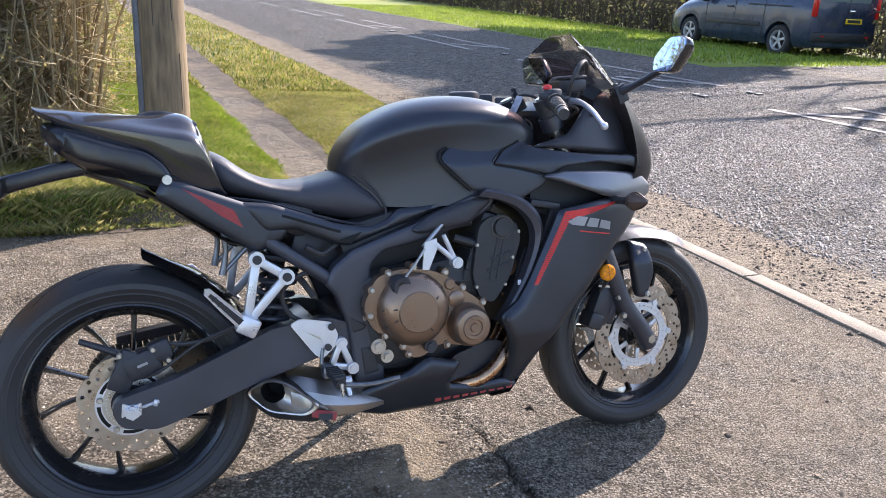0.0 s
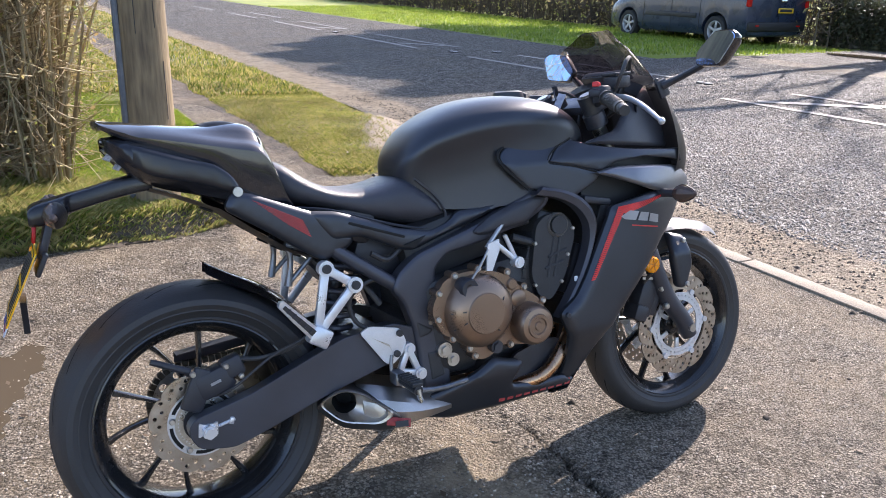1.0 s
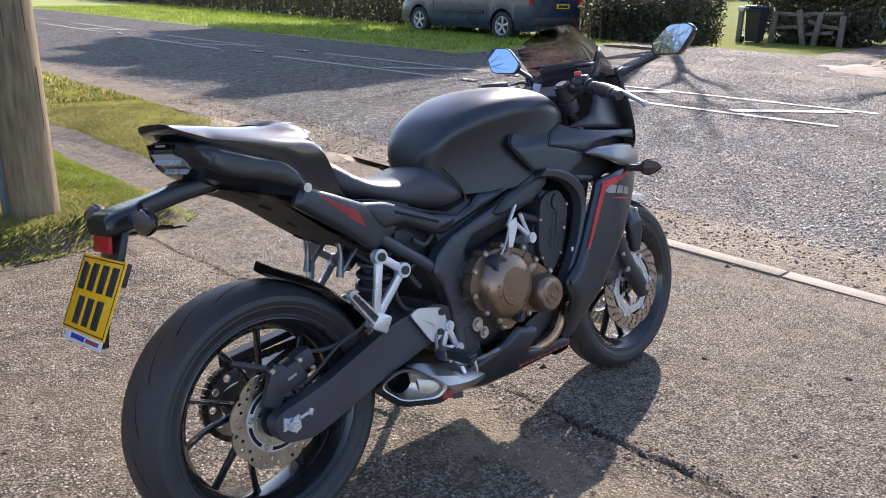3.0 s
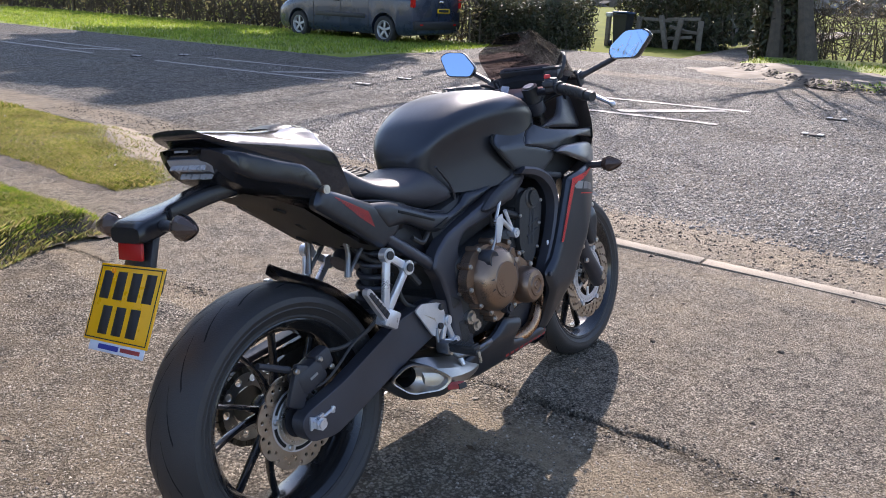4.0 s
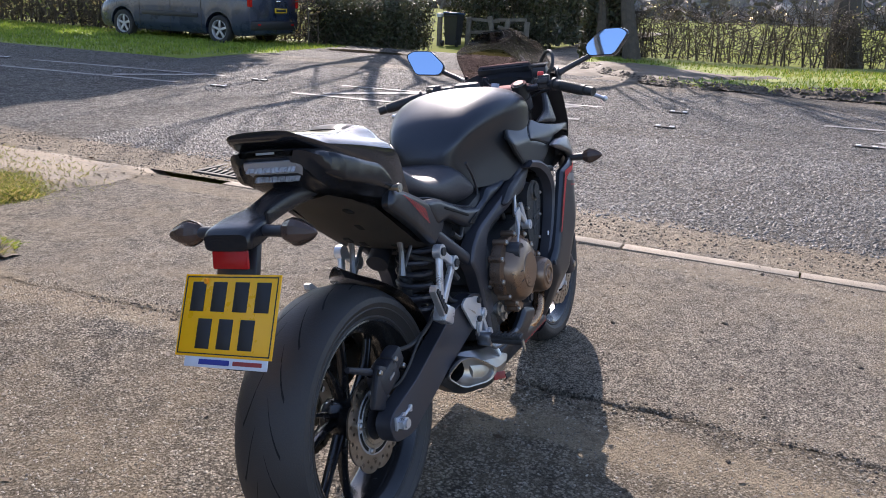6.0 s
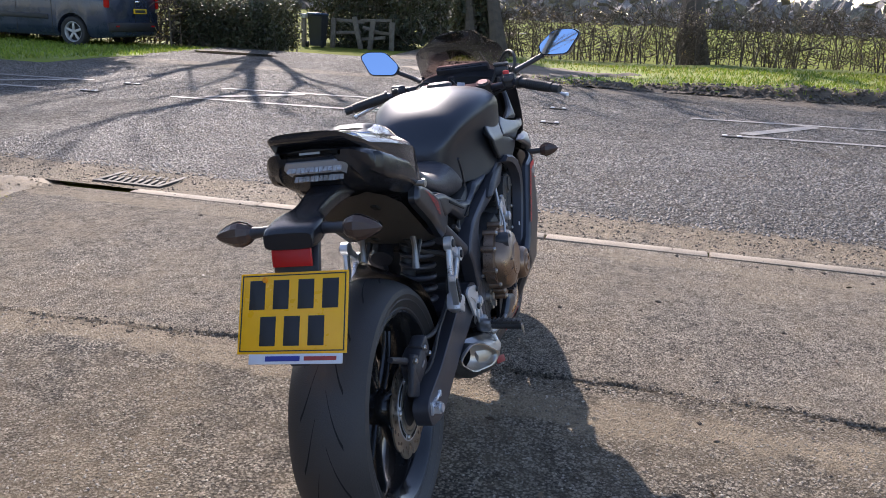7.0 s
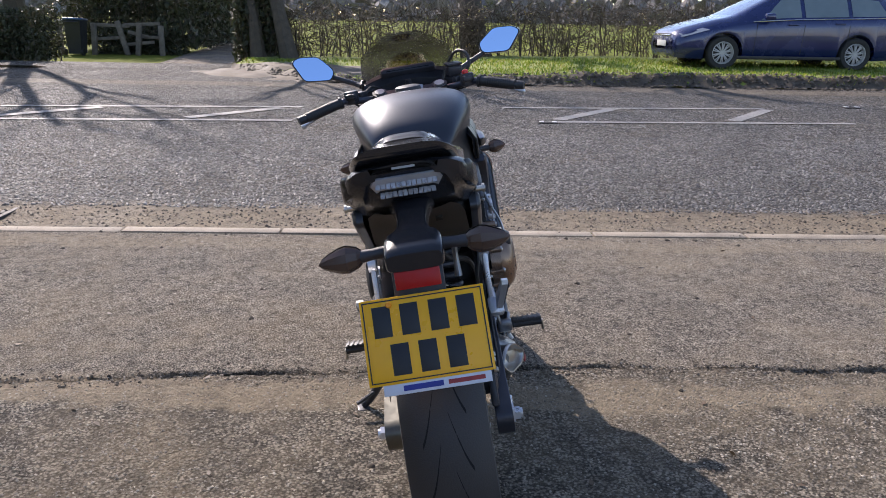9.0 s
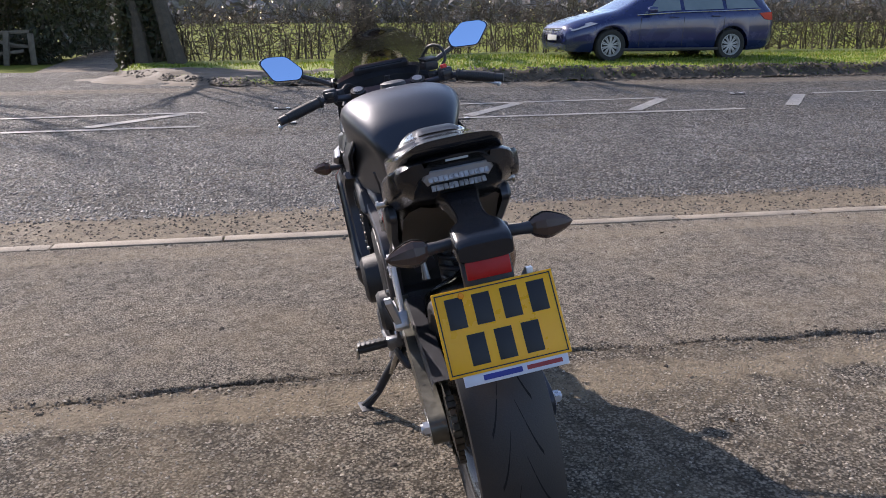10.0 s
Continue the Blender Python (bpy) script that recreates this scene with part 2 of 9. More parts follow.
def lens_material(name, colour, rough=0.08, mixing=0.5):
    """Coloured lamp plastic: a tinted gloss over what lies behind."""
    m = bpy.data.materials.new(name)
    m.use_nodes = True
    nt = m.node_tree
    bsdf = nt.nodes["Principled BSDF"]
    bsdf.inputs["Base Color"].default_value = (*colour, 1)
    bsdf.inputs["Roughness"].default_value = rough
    bsdf.inputs["Transmission Weight"].default_value = mixing
    bsdf.inputs["IOR"].default_value = 1.45
    grain = nt.nodes.new("ShaderNodeTexNoise")
    grain.inputs["Scale"].default_value = 180
    relief = nt.nodes.new("ShaderNodeBump")
    relief.inputs["Strength"].default_value, relief.inputs["Distance"].default_value = 0.25, 0.001
    nt.links.new(grain.outputs["Fac"], relief.inputs["Height"])
    nt.links.new(relief.outputs["Normal"], bsdf.inputs["Normal"])
    return m

# ---- the lie of the land: s across the road from the drive, r along it ----
NX, NY = 0.9112, 0.4120
def road_pt(s, r, z=0.0):
    return Vector((s * NX - r * NY, s * NY + r * NX, z))
KERB = 2.93


def far_edge(r):
    """Where the road ends on its far side."""
    if r > 11:
        return 9.75 - 0.012 * (r - 11)
    if r < 3.6:
        return 11.95 - 0.03 * min(0, r)
    return 11.95 - 2.2 * (r - 3.6) / 7.4


def step01(a, b, v):
    t = max(0.0, min(1.0, (v - a) / (b - a)))
    return t * t * (3 - 2 * t)


def land(s, r):
    """Height of drive and road."""
    z = -0.02 + 0.018 * max(0.0, s - 3.0)
    z -= 0.018 * math.exp(-((s - 3.22) / 0.16) ** 2)
    z += 0.006 * noise.noise((s * 0.9, r * 0.9, 0.3)) if s < KERB else 0
    return z


def sheet(name, pts_s, pts_r, height, mat, keep=None, kind="structure", label="", category=""):
    """A grid of ground over s and r."""
    ns, nr = len(pts_s), len(pts_r)
    verts = [road_pt(s, r, height(s, r)) for r in pts_r for s in pts_s]
    faces = [(j * ns + i, j * ns + i + 1, (j + 1) * ns + i + 1, (j + 1) * ns + i) for j in range(nr - 1) for i in range(ns - 1)
             if keep is None or keep((pts_s[i] + pts_s[i + 1]) / 2, (pts_r[j] + pts_r[j + 1]) / 2)]
    ob = bulk(name, verts, faces, mat, True)
    return tagged(ob, label, category, kind=kind)


def asphalt(name, dark, light, chip, rough, dust, dust_amount=0.5, relief=2.2, bands=(), spread=(0.62, 0.92), joint_dark=0.2, lumps=0.5, mottle=(0.62, 1.12), grain_relief=1.6):
    """Stone chips in bitumen, with dusty and worn stretches. bands: dust lying along the road, (s, width, amount)."""
    m = bpy.data.materials.new(name)
    m.use_nodes = True
    nt = m.node_tree
    N, L = nt.nodes, nt.links
    bsdf = N["Principled BSDF"]
    tex = N.new("ShaderNodeTexCoord")

    def noise_node(scale, detail, rough_n=0.55):
        q = N.new("ShaderNodeTexNoise")
        q.inputs["Scale"].default_value, q.inputs["Detail"].default_value, q.inputs["Roughness"].default_value = scale, detail, rough_n
        L.new(tex.outputs["Object"], q.inputs["Vector"])
        return q

    def span(value, a, b, c, d):
        q = N.new("ShaderNodeMapRange")
        for k, v in enumerate((a, b, c, d)):
            q.inputs[k + 1].default_value = v
        L.new(value, q.inputs[0])
        return q.outputs[0]

    def math_node(op, a, b, c=None):
        q = N.new("ShaderNodeMath")
        q.operation = op
        for k, v in enumerate((a, b, c)):
            if v is None:
                continue
            if hasattr(v, "is_linked"):
                L.new(v, q.inputs[k])
            else:
                q.inputs[k].default_value = v
        return q.outputs[0]

    def voronoi(scale, feature="F1"):
        q = N.new("ShaderNodeTexVoronoi")
        q.feature = feature
        q.inputs["Scale"].default_value = scale
        L.new(tex.outputs["Object"], q.inputs["Vector"])
        return q

    cells, gaps, fine = voronoi(1 / chip), voronoi(1 / chip, "SMOOTH_F1"), voronoi(2.7 / chip)
    gaps.inputs["Smoothness"].default_value = 0.25
    patch, stain, clump = noise_node(1.0, 8), noise_node(5.0, 6), noise_node(0.22 / chip, 4, 0.7)
    sep = N.new("ShaderNodeSeparateColor")
    L.new(cells.outputs["Color"], sep.inputs[0])
    tone = N.new("ShaderNodeValToRGB")
    tone.color_ramp.elements[0].color, tone.color_ramp.elements[1].color = (*dark, 1), (*light, 1)
    L.new(math_node("MULTIPLY_ADD", clump.outputs["Fac"], 1.1, math_node("MULTIPLY_ADD", sep.outputs[0], 0.75, -0.42)), tone.inputs["Fac"])
    grit = noise_node(0.8 / chip, 5, 0.75)
    ragged = math_node("MULTIPLY_ADD", grit.outputs["Fac"], 1.5, math_node("ADD", gaps.outputs["Distance"], -0.75))
    # bitumen joints and pits, darkened further for shade that bump can't cast
    joint = span(ragged, 0.34, 0.66, 1.0, joint_dark)
    pits = span(clump.outputs["Fac"], 0.34, 0.48, 0.35, 1.0)
    blotch = noise_node(13.0, 6, 0.65)
    pits = math_node("MULTIPLY", pits, span(blotch.outputs["Fac"], 0.36, 0.62, mottle[0], mottle[1]))
    mul = N.new("ShaderNodeMix")
    mul.data_type, mul.blend_type = "RGBA", "MULTIPLY"
    mul.inputs[0].default_value = 1.0
    L.new(tone.outputs["Color"], mul.inputs[6])
    L.new(math_node("MULTIPLY", joint, pits), mul.inputs[7])
    add = math_node("MULTIPLY_ADD", stain.outputs["Fac"], 0.5, patch.outputs["Fac"])
    dusty = span(add, spread[0], spread[1], 0.04, dust_amount)
    if bands:
        dot = N.new("ShaderNodeVectorMath")
        dot.operation = "DOT_PRODUCT"
        L.new(tex.outputs["Object"], dot.inputs[0])
        dot.inputs[1].default_value = (NX, NY, 0)
        wobble = math_node("MULTIPLY_ADD", add, 0.5, math_node("ADD", dot.outputs["Value"], -0.375))
        for at, wide, amount in bands:
            near = span(math_node("ABSOLUTE", math_node("SUBTRACT", wobble, at), 0.0), wide * 0.45, wide, amount, 0.0)
            grain = span(clump.outputs["Fac"], 0.32, 0.6, 0.55, 1.0)
            dusty = math_node("MAXIMUM", dusty, math_node("MULTIPLY", near, grain))
    mix = N.new("ShaderNodeMix")
    mix.data_type = "RGBA"
    L.new(dusty, mix.inputs[0])
    L.new(mul.outputs[2], mix.inputs[6])
    earth = N.new("ShaderNodeMix")
    earth.data_type = "RGBA"
    L.new(stain.outputs["Fac"], earth.inputs[0])
    earth.inputs[6].default_value, earth.inputs[7].default_value = (*(c * 0.75 for c in dust), 1), (*(min(1, c * 1.25) for c in dust), 1)
    L.new(earth.outputs[2], mix.inputs[7])
    L.new(mix.outputs[2], bsdf.inputs["Base Color"])
    L.new(span(add, 0.3, 1.0, rough - 0.1, min(1, rough + 0.25)), bsdf.inputs["Roughness"])
    bsdf.inputs["Specular IOR Level"].default_value = 0.3
    h = math_node("MULTIPLY_ADD", fine.outputs["Distance"], 0.3, gaps.outputs["Distance"])
    h = math_node("MULTIPLY_ADD", clump.outputs["Fac"], -lumps, h)
    h = math_node("MULTIPLY_ADD", grit.outputs["Fac"], -grain_relief, h)
    b = N.new("ShaderNodeBump")
    b.invert = True
    b.inputs["Strength"].default_value, b.inputs["Distance"].default_value = 1.0, chip * relief
    L.new(h, b.inputs["Height"])
    L.new(b.outputs["Normal"], bsdf.inputs["Normal"])
    return m


M_DRIVE = asphalt("drive_asphalt", (0.30, 0.255, 0.200), (0.54, 0.47, 0.375), 0.0070, 0.84, (0.43, 0.345, 0.235), 0.6, 2.6, ((0.80, 0.16, 0.8), (2.70, 0.16, 0.6)), (0.66, 1.05), 0.24, 1.1, (0.68, 1.16), 1.9)
M_APRON = asphalt("apron_asphalt", (0.24, 0.205, 0.16), (0.56, 0.49, 0.39), 0.0095, 0.82, (0.43, 0.345, 0.235), 0.7, 3.0, ((0.80, 0.15, 0.9), (-1.2, 0.5, 0.5)), (0.62, 1.02), 0.13, 1.9, (0.44, 1.24), 2.6)
M_ROAD = asphalt("road_chippings", (0.090, 0.085, 0.079), (0.42, 0.395, 0.355), 0.020, 0.66, (0.43, 0.34, 0.23), 0.2, 3.0, ((3.26, 0.40, 0.95), (11.6, 0.5, 0.4)), (0.75, 1.1), 0.16, 1.6, (0.55, 1.18), 2.4)
M_PATH = asphalt("path_asphalt", (0.11, 0.09, 0.072), (0.30, 0.25, 0.20), 0.009, 0.7, (0.32, 0.255, 0.18), 0.6, 1.4)
M_SOIL = material("soil", (0.075, 0.052, 0.032), (0.17, 0.125, 0.075), 3.0, 0.9, bump=0.8, bump_scale=90)
M_MUD = material("trodden_mud", (0.12, 0.090, 0.058), (0.29, 0.225, 0.145), 4.0, 0.8, bump=1.0, bump_scale=45, fine=0.5)
M_CHURN = material("churned_mud", (0.045, 0.033, 0.022), (0.15, 0.112, 0.07), 3.0, 0.8, bump=1.0, bump_scale=25, fine=0.5)
M_TURF = material("turf", (0.09, 0.10, 0.025), (0.22, 0.20, 0.07), 2.2, 0.85, bump=0.9, bump_scale=70)
M_FIELD = material("field", (0.095, 0.115, 0.016), (0.155, 0.17, 0.03), 0.5, 1.0, bump=0.5, bump_scale=12, spec=0.05)
M_KERB = material("kerb_concrete", (0.14, 0.112, 0.080), (0.40, 0.34, 0.26), 5.0, 0.85, bump=0.9, bump_scale=120, per_object=0.15, fine=0.5)
M_PAINT = material("road_paint", (0.075, 0.070, 0.064), (0.34, 0.325, 0.30), 7.0, 0.7, bump=1.0, bump_scale=60, fine=0.7)


def spaced(a, b, d):
    n = max(1, round((b - a) / d))
    return [a + (b - a) * k / n for k in range(n + 1)]


# ground: one sheet to the horizon
def base_land(s, r):
    z = land(s, r) - 0.05
    if s > 15:
        z = land(15, r) - 0.03 + 0.01 * (s - 15) * step01(15, 30, s) * (0.4 if s < 120 else 0.3)
        z -= 0.26 * step01(15, 19, s) * step01(40, 28, s) * step01(5.6, 7.0, r)
    return z


far_line = [-400, -250, -150, -90, -60, -40, -28, -20, *spaced(-16, 40, 1.0), 52, 70, 100, 150, 250, 420]
sheet("ground", [-300, -150, -60, -30, -15, *spaced(-10, 32, 1.0), 40, 60, 100, 180, 320, 480], far_line, base_land, M_FIELD,
      label="grass field and soil reaching to the horizon", category="ground")

def crack_line(r):
    return 0.99 + 0.05 * math.sin(r * 0.9 + 0.6) - 0.035 * max(0.0, r - 1.5) + 0.03 * noise.noise((r * 3.1, 4.2, 0)) + 0.018 * noise.noise((r * 11.0, 1.2, 0)) + 0.009 * noise.noise((r * 34.0, 7.2, 0))


def drive_land(s, r):
    """The drive, broken along a crack and hollowed where water stands."""
    z = land(s, r)
    d = s - crack_line(r)
    wide = 0.012 + 0.007 * noise.noise((r * 5, 9.1, 0)) + 0.005 * noise.noise((r * 22, 3.3, 0))
    deep = 0.4 + 0.9 * noise.noise((r * 1.7, 2.2, 5)) + 0.5 * noise.noise((r * 9, 2.2, 5)) + 0.5 * step01(0.6, -1.6, r)
    z -= 0.028 * max(0.15, min(1.2, deep)) * math.exp(-(d / max(0.005, wide)) ** 2)
    d2 = d + 0.055 + 0.03 * noise.noise((r * 4.0, 6.6, 1))
    z -= 0.013 * max(0.0, noise.noise((r * 2.3, 8.8, 1)) + 0.35 * step01(1.2, -0.6, r)) * math.exp(-(d2 / 0.009) ** 2)
    z += 0.007 * math.exp(-((d - 0.03) / 0.03) ** 2) * (0.4 + noise.noise((r * 7, 0.4, 2)))
    z += 0.011 * noise.noise((s * 34, r * 34, 0)) * math.exp(-((d + 0.02) / 0.075) ** 2) * max(0.2, min(1, deep + 0.2))
    hollow = math.exp(-(((s + 0.46) / 0.42) ** 2 + ((r - 2.86) / 0.56) ** 2))
    z -= 0.020 * hollow
    z += hollow * (0.009 * noise.noise((s * 5, r * 5, 6)) + 0.006 * noise.noise((s * 13, r * 13, 2)))
    return z


# drive: worn asphalt in front of the road, its near part coarser and pitted, parted by the crack
drive_r = [*spaced(-9, -2.4, 0.2), *spaced(-2.36, 3.7, 0.028), *spaced(3.75, 9, 0.15)]
sheet("pavement", [*spaced(0.795, 1.16, 0.0085), *spaced(1.18, KERB - 0.055, 0.12)], drive_r, drive_land, M_DRIVE, keep=lambda s, r: s > crack_line(r) - 0.006,
      label="worn tan asphalt drive beside the road, gritty and cracked", category="drive")
sheet("pavement", [*spaced(-9, -1.0, 0.16), *spaced(-0.96, 0.2, 0.04), *spaced(0.22, 0.78, 0.14), *spaced(0.795, 1.16, 0.0085)], drive_r, drive_land, M_APRON, keep=lambda s, r: s < crack_line(r) + 0.006,
      label="coarse pitted tan asphalt apron of the drive", category="drive")

# road
road_s = [KERB + 0.055, 3.05, 3.12, 3.2, 3.3, 3.4, *spaced(3.6, 15.6, 0.4)]
sheet("road", road_s, [-120, -80, -50, -30, *spaced(-20, 40, 0.8), 50, 70, 100, 150], land, M_ROAD,
      keep=lambda s, r: s < far_edge(r) + 0.3 or (2.6 < r < 11.5),
      label="grey chip-sealed road with dusty edges", category="road")


def strip(bm, pts, w, lift=0.0085, across=True):
    """A painted band along points (s, r), draped on the road."""
    fine = []
    for (s0, r0), (s1, r1) in zip(pts, pts[1:]):
        n = max(1, int(math.hypot(s1 - s0, r1 - r0) / 0.3))
        fine += [(s0 + (s1 - s0) * k / n, r0 + (r1 - r0) * k / n) for k in range(n)]
    fine.append(pts[-1])
    rows = []
    for i, (s, r) in enumerate(fine):
        a, b = fine[max(i - 1, 0)], fine[min(i + 1, len(fine) - 1)]
        ds, dr = b[0] - a[0], b[1] - a[1]
        k = math.hypot(ds, dr)
        ps, pr = -dr / k * w / 2, ds / k * w / 2
        rows.append([bm.verts.new(road_pt(s + ps, r + pr, land(s + ps, r + pr) + lift)), bm.verts.new(road_pt(s - ps, r - pr, land(s - ps, r - pr) + lift))])
    skin(bm, rows, False)


def line_a(r):
    """The near edge of the hatched centre."""
    return 6.83 if r > 14 else 6.83 + 0.062 * (14 - r)


def line_b(r):
    return 7.6 if r > 16 else 7.6 + 0.088 * (16 - r)


markings = [("a", r0, r0 + 3.7) for r0 in (-9.6, -3.3, 3.35, 8.85, 14.3, 19.8, 25.3, 31)]
markings += [("b", r0, r0 + 3.6) for r0 in (-8.9, -2.75, 3.4, 8.9, 14.4, 19.9, 25.4)]
for side, r0, r1 in markings:
    edge = line_a if side == "a" else line_b
    bm = bmesh.new()
    strip(bm, [(edge(r0 + (r1 - r0) * k / 6), r0 + (r1 - r0) * k / 6) for k in range(7)], 0.11)
    tagged(part("road_marking", bm, M_PAINT), "worn white dash painted on the road", "road marking", "centre lines", "structure")
for r0 in (-10.2, -7.2, -4.1, -1.85, 0.3, 4.55, 6.7, 10.1, 15.6, 21):
    bm = bmesh.new()
    strip(bm, [(line_a(r0) + 0.18, r0), (line_b(r0 - 0.9) - 0.1, r0 - 0.9)], 0.17)
    tagged(part("road_marking", bm, M_PAINT), "worn white slanting hatch bar painted on the road", "road marking", "hatch bars", "structure")

# edging: flush concrete pieces between drive and road
kerb = thing("kerb", Matrix(), "pale concrete edging laid flush between drive and road", "kerb", kind="structure")
bm = bmesh.new()
box(bm, (0.105, 0.905, 0.12), (0, 0, -0.052), bevel=0.008)
kerb_mesh = mesh_of("kerb_stone", bm, M_KERB)
for k in range(-8, 5):
    r = 0.45 + k * 0.915
    ob = new("kerb_stone", kerb_mesh)
    ob.parent = kerb
    ob.matrix_local = Matrix.Translation(road_pt(KERB, r, land(KERB, r) + rnd.uniform(-0.003, 0.003))) @ pose(0, 0, 0, 0, 0, math.degrees(math.atan2(NY, NX)) + rnd.uniform(-0.35, 0.35))

# ---- verges, hedges, trees ----
rng = np.random.default_rng(11)


def foliage_material(name, colours, glow=0.35, rough=0.6):
    """Leaves and blades: each one its own tint, with light shining through."""
    m = bpy.data.materials.new(name)
    m.use_nodes = True
    nt = m.node_tree
    bsdf = nt.nodes["Principled BSDF"]
    geo = nt.nodes.new("ShaderNodeNewGeometry")
    ramp = nt.nodes.new("ShaderNodeValToRGB")
    while len(ramp.color_ramp.elements) < len(colours):
        ramp.color_ramp.elements.new(0.5)
    for k, (el, c) in enumerate(zip(ramp.color_ramp.elements, colours)):
        el.position, el.color = k / (len(colours) - 1), (*c, 1)
    nt.links.new(geo.outputs["Random Per Island"], ramp.inputs["Fac"])
    tex = nt.nodes.new("ShaderNodeTexCoord")
    patch = nt.nodes.new("ShaderNodeTexNoise")
    patch.inputs["Scale"].default_value, patch.inputs["Detail"].default_value = 1.7, 5
    nt.links.new(tex.outputs["Object"], patch.inputs["Vector"])
    span = nt.nodes.new("ShaderNodeMapRange")
    span.inputs[1].default_value, span.inputs[2].default_value = 0.3, 0.7
    span.inputs[3].default_value, span.inputs[4].default_value = 0.65, 1.35
    nt.links.new(patch.outputs["Fac"], span.inputs[0])
    hsv = nt.nodes.new("ShaderNodeHueSaturation")
    nt.links.new(span.outputs[0], hsv.inputs["Value"])
    nt.links.new(ramp.outputs["Color"], hsv.inputs["Color"])
    nt.links.new(hsv.outputs["Color"], bsdf.inputs["Base Color"])
    bsdf.inputs["Roughness"].default_value = rough
    if glow:
        thin, mix = nt.nodes.new("ShaderNodeBsdfTranslucent"), nt.nodes.new("ShaderNodeMixShader")
        nt.links.new(hsv.outputs["Color"], thin.inputs["Color"])
        mix.inputs[0].default_value = glow
        nt.links.new(bsdf.outputs[0], mix.inputs[1])
        nt.links.new(thin.outputs[0], mix.inputs[2])
        nt.links.new(mix.outputs[0], nt.nodes["Material Output"].inputs["Surface"])
    return m


M_GRASS = foliage_material("verge_grass", [(0.05, 0.08, 0.010), (0.15, 0.19, 0.025), (0.26, 0.27, 0.045), (0.40, 0.33, 0.11), (0.50, 0.38, 0.18)], 0.5)
M_LUSH = foliage_material("lush_grass", [(0.07, 0.13, 0.012), (0.14, 0.22, 0.02), (0.22, 0.28, 0.03), (0.34, 0.29, 0.09)], 0.5)
M_FARGRASS = foliage_material("far_verge_grass", [(0.13, 0.21, 0.022), (0.22, 0.30, 0.035), (0.32, 0.36, 0.06)], 0.55)
M_STRAW = foliage_material("dry_grass", [(0.22, 0.20, 0.06), (0.34, 0.29, 0.11), (0.14, 0.20, 0.03), (0.42, 0.36, 0.17)], 0.5)
M_TWIG = foliage_material("hedge_twig", [(0.24, 0.18, 0.10), (0.44, 0.35, 0.20), (0.62, 0.53, 0.35), (0.34, 0.31, 0.16)], 0.35, 0.7)
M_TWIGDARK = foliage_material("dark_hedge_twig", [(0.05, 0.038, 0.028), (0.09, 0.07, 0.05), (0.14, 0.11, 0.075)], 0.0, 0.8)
M_LEAF = foliage_material("hedge_leaf", [(0.30, 0.21, 0.09), (0.50, 0.40, 0.19), (0.26, 0.32, 0.06), (0.64, 0.54, 0.30)], 0.55)
M_EVERGREEN = foliage_material("evergreen_leaf", [(0.022, 0.030, 0.014), (0.05, 0.055, 0.026), (0.075, 0.08, 0.035), (0.09, 0.07, 0.045)], 0.2)
# pale greys put the haze of distance into the leaf colour
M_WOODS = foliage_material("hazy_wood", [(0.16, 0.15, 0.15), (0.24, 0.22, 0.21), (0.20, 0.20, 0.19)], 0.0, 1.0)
M_BARK = material("tree_bark", (0.045, 0.036, 0.028), (0.11, 0.09, 0.065), 7.0, 0.9, bump=1.0, bump_scale=40)
M_DARKSOIL = material("dark_soil", (0.045, 0.033, 0.022), (0.13, 0.098, 0.066), 6.0, 0.85, bump=1.0, bump_scale=70)
M_FALLEN = foliage_material("fallen_leaf", [(0.05, 0.03, 0.016), (0.11, 0.07, 0.035), (0.03, 0.022, 0.015)], 0.0, 0.7)


def blades(name, spots, height, mat, lean=0.6, width=0.0035, label="", category="grass", z_of=None):
    """Grass: one bent blade of two triangles at each spot (s, r, scale)."""
    spots = np.asarray(spots)
    n = len(spots)
    s, r, k = spots.T
    x, y = s * NX - r * NY, s * NY + r * NX
    z = np.array([z_of(a, b) for a, b in zip(s, r)]) if z_of else np.zeros(n)
    a = rng.uniform(0, 2 * np.pi, n)
    h = height * k * rng.uniform(0.5, 1.25, n)
    w = width * rng.uniform(0.7, 1.4, n)
    d = rng.uniform(0.1, lean, n) * h
    da = a + rng.uniform(-0.6, 0.6, n) + np.pi / 2
    bx, by = np.cos(a) * w, np.sin(a) * w
    v = np.empty((n, 4, 3), np.float32)
    v[:, 0] = np.c_[x - bx, y - by, z]
    v[:, 1] = np.c_[x + bx, y + by, z]
    v[:, 2] = np.c_[x + np.cos(da) * d * 0.4 + bx * 0.8, y + np.sin(da) * d * 0.4 + by * 0.8, z + h * 0.6]
    v[:, 3] = np.c_[x + np.cos(da) * d, y + np.sin(da) * d, z + h * 0.95]
    i = np.arange(n)[:, None] * 4
    f = np.concatenate([i + [0, 1, 2], i + [0, 2, 3]])
    ob = bulk(name, v.reshape(-1, 3), f, mat)
    return tagged(ob, label, category, kind="stuff")


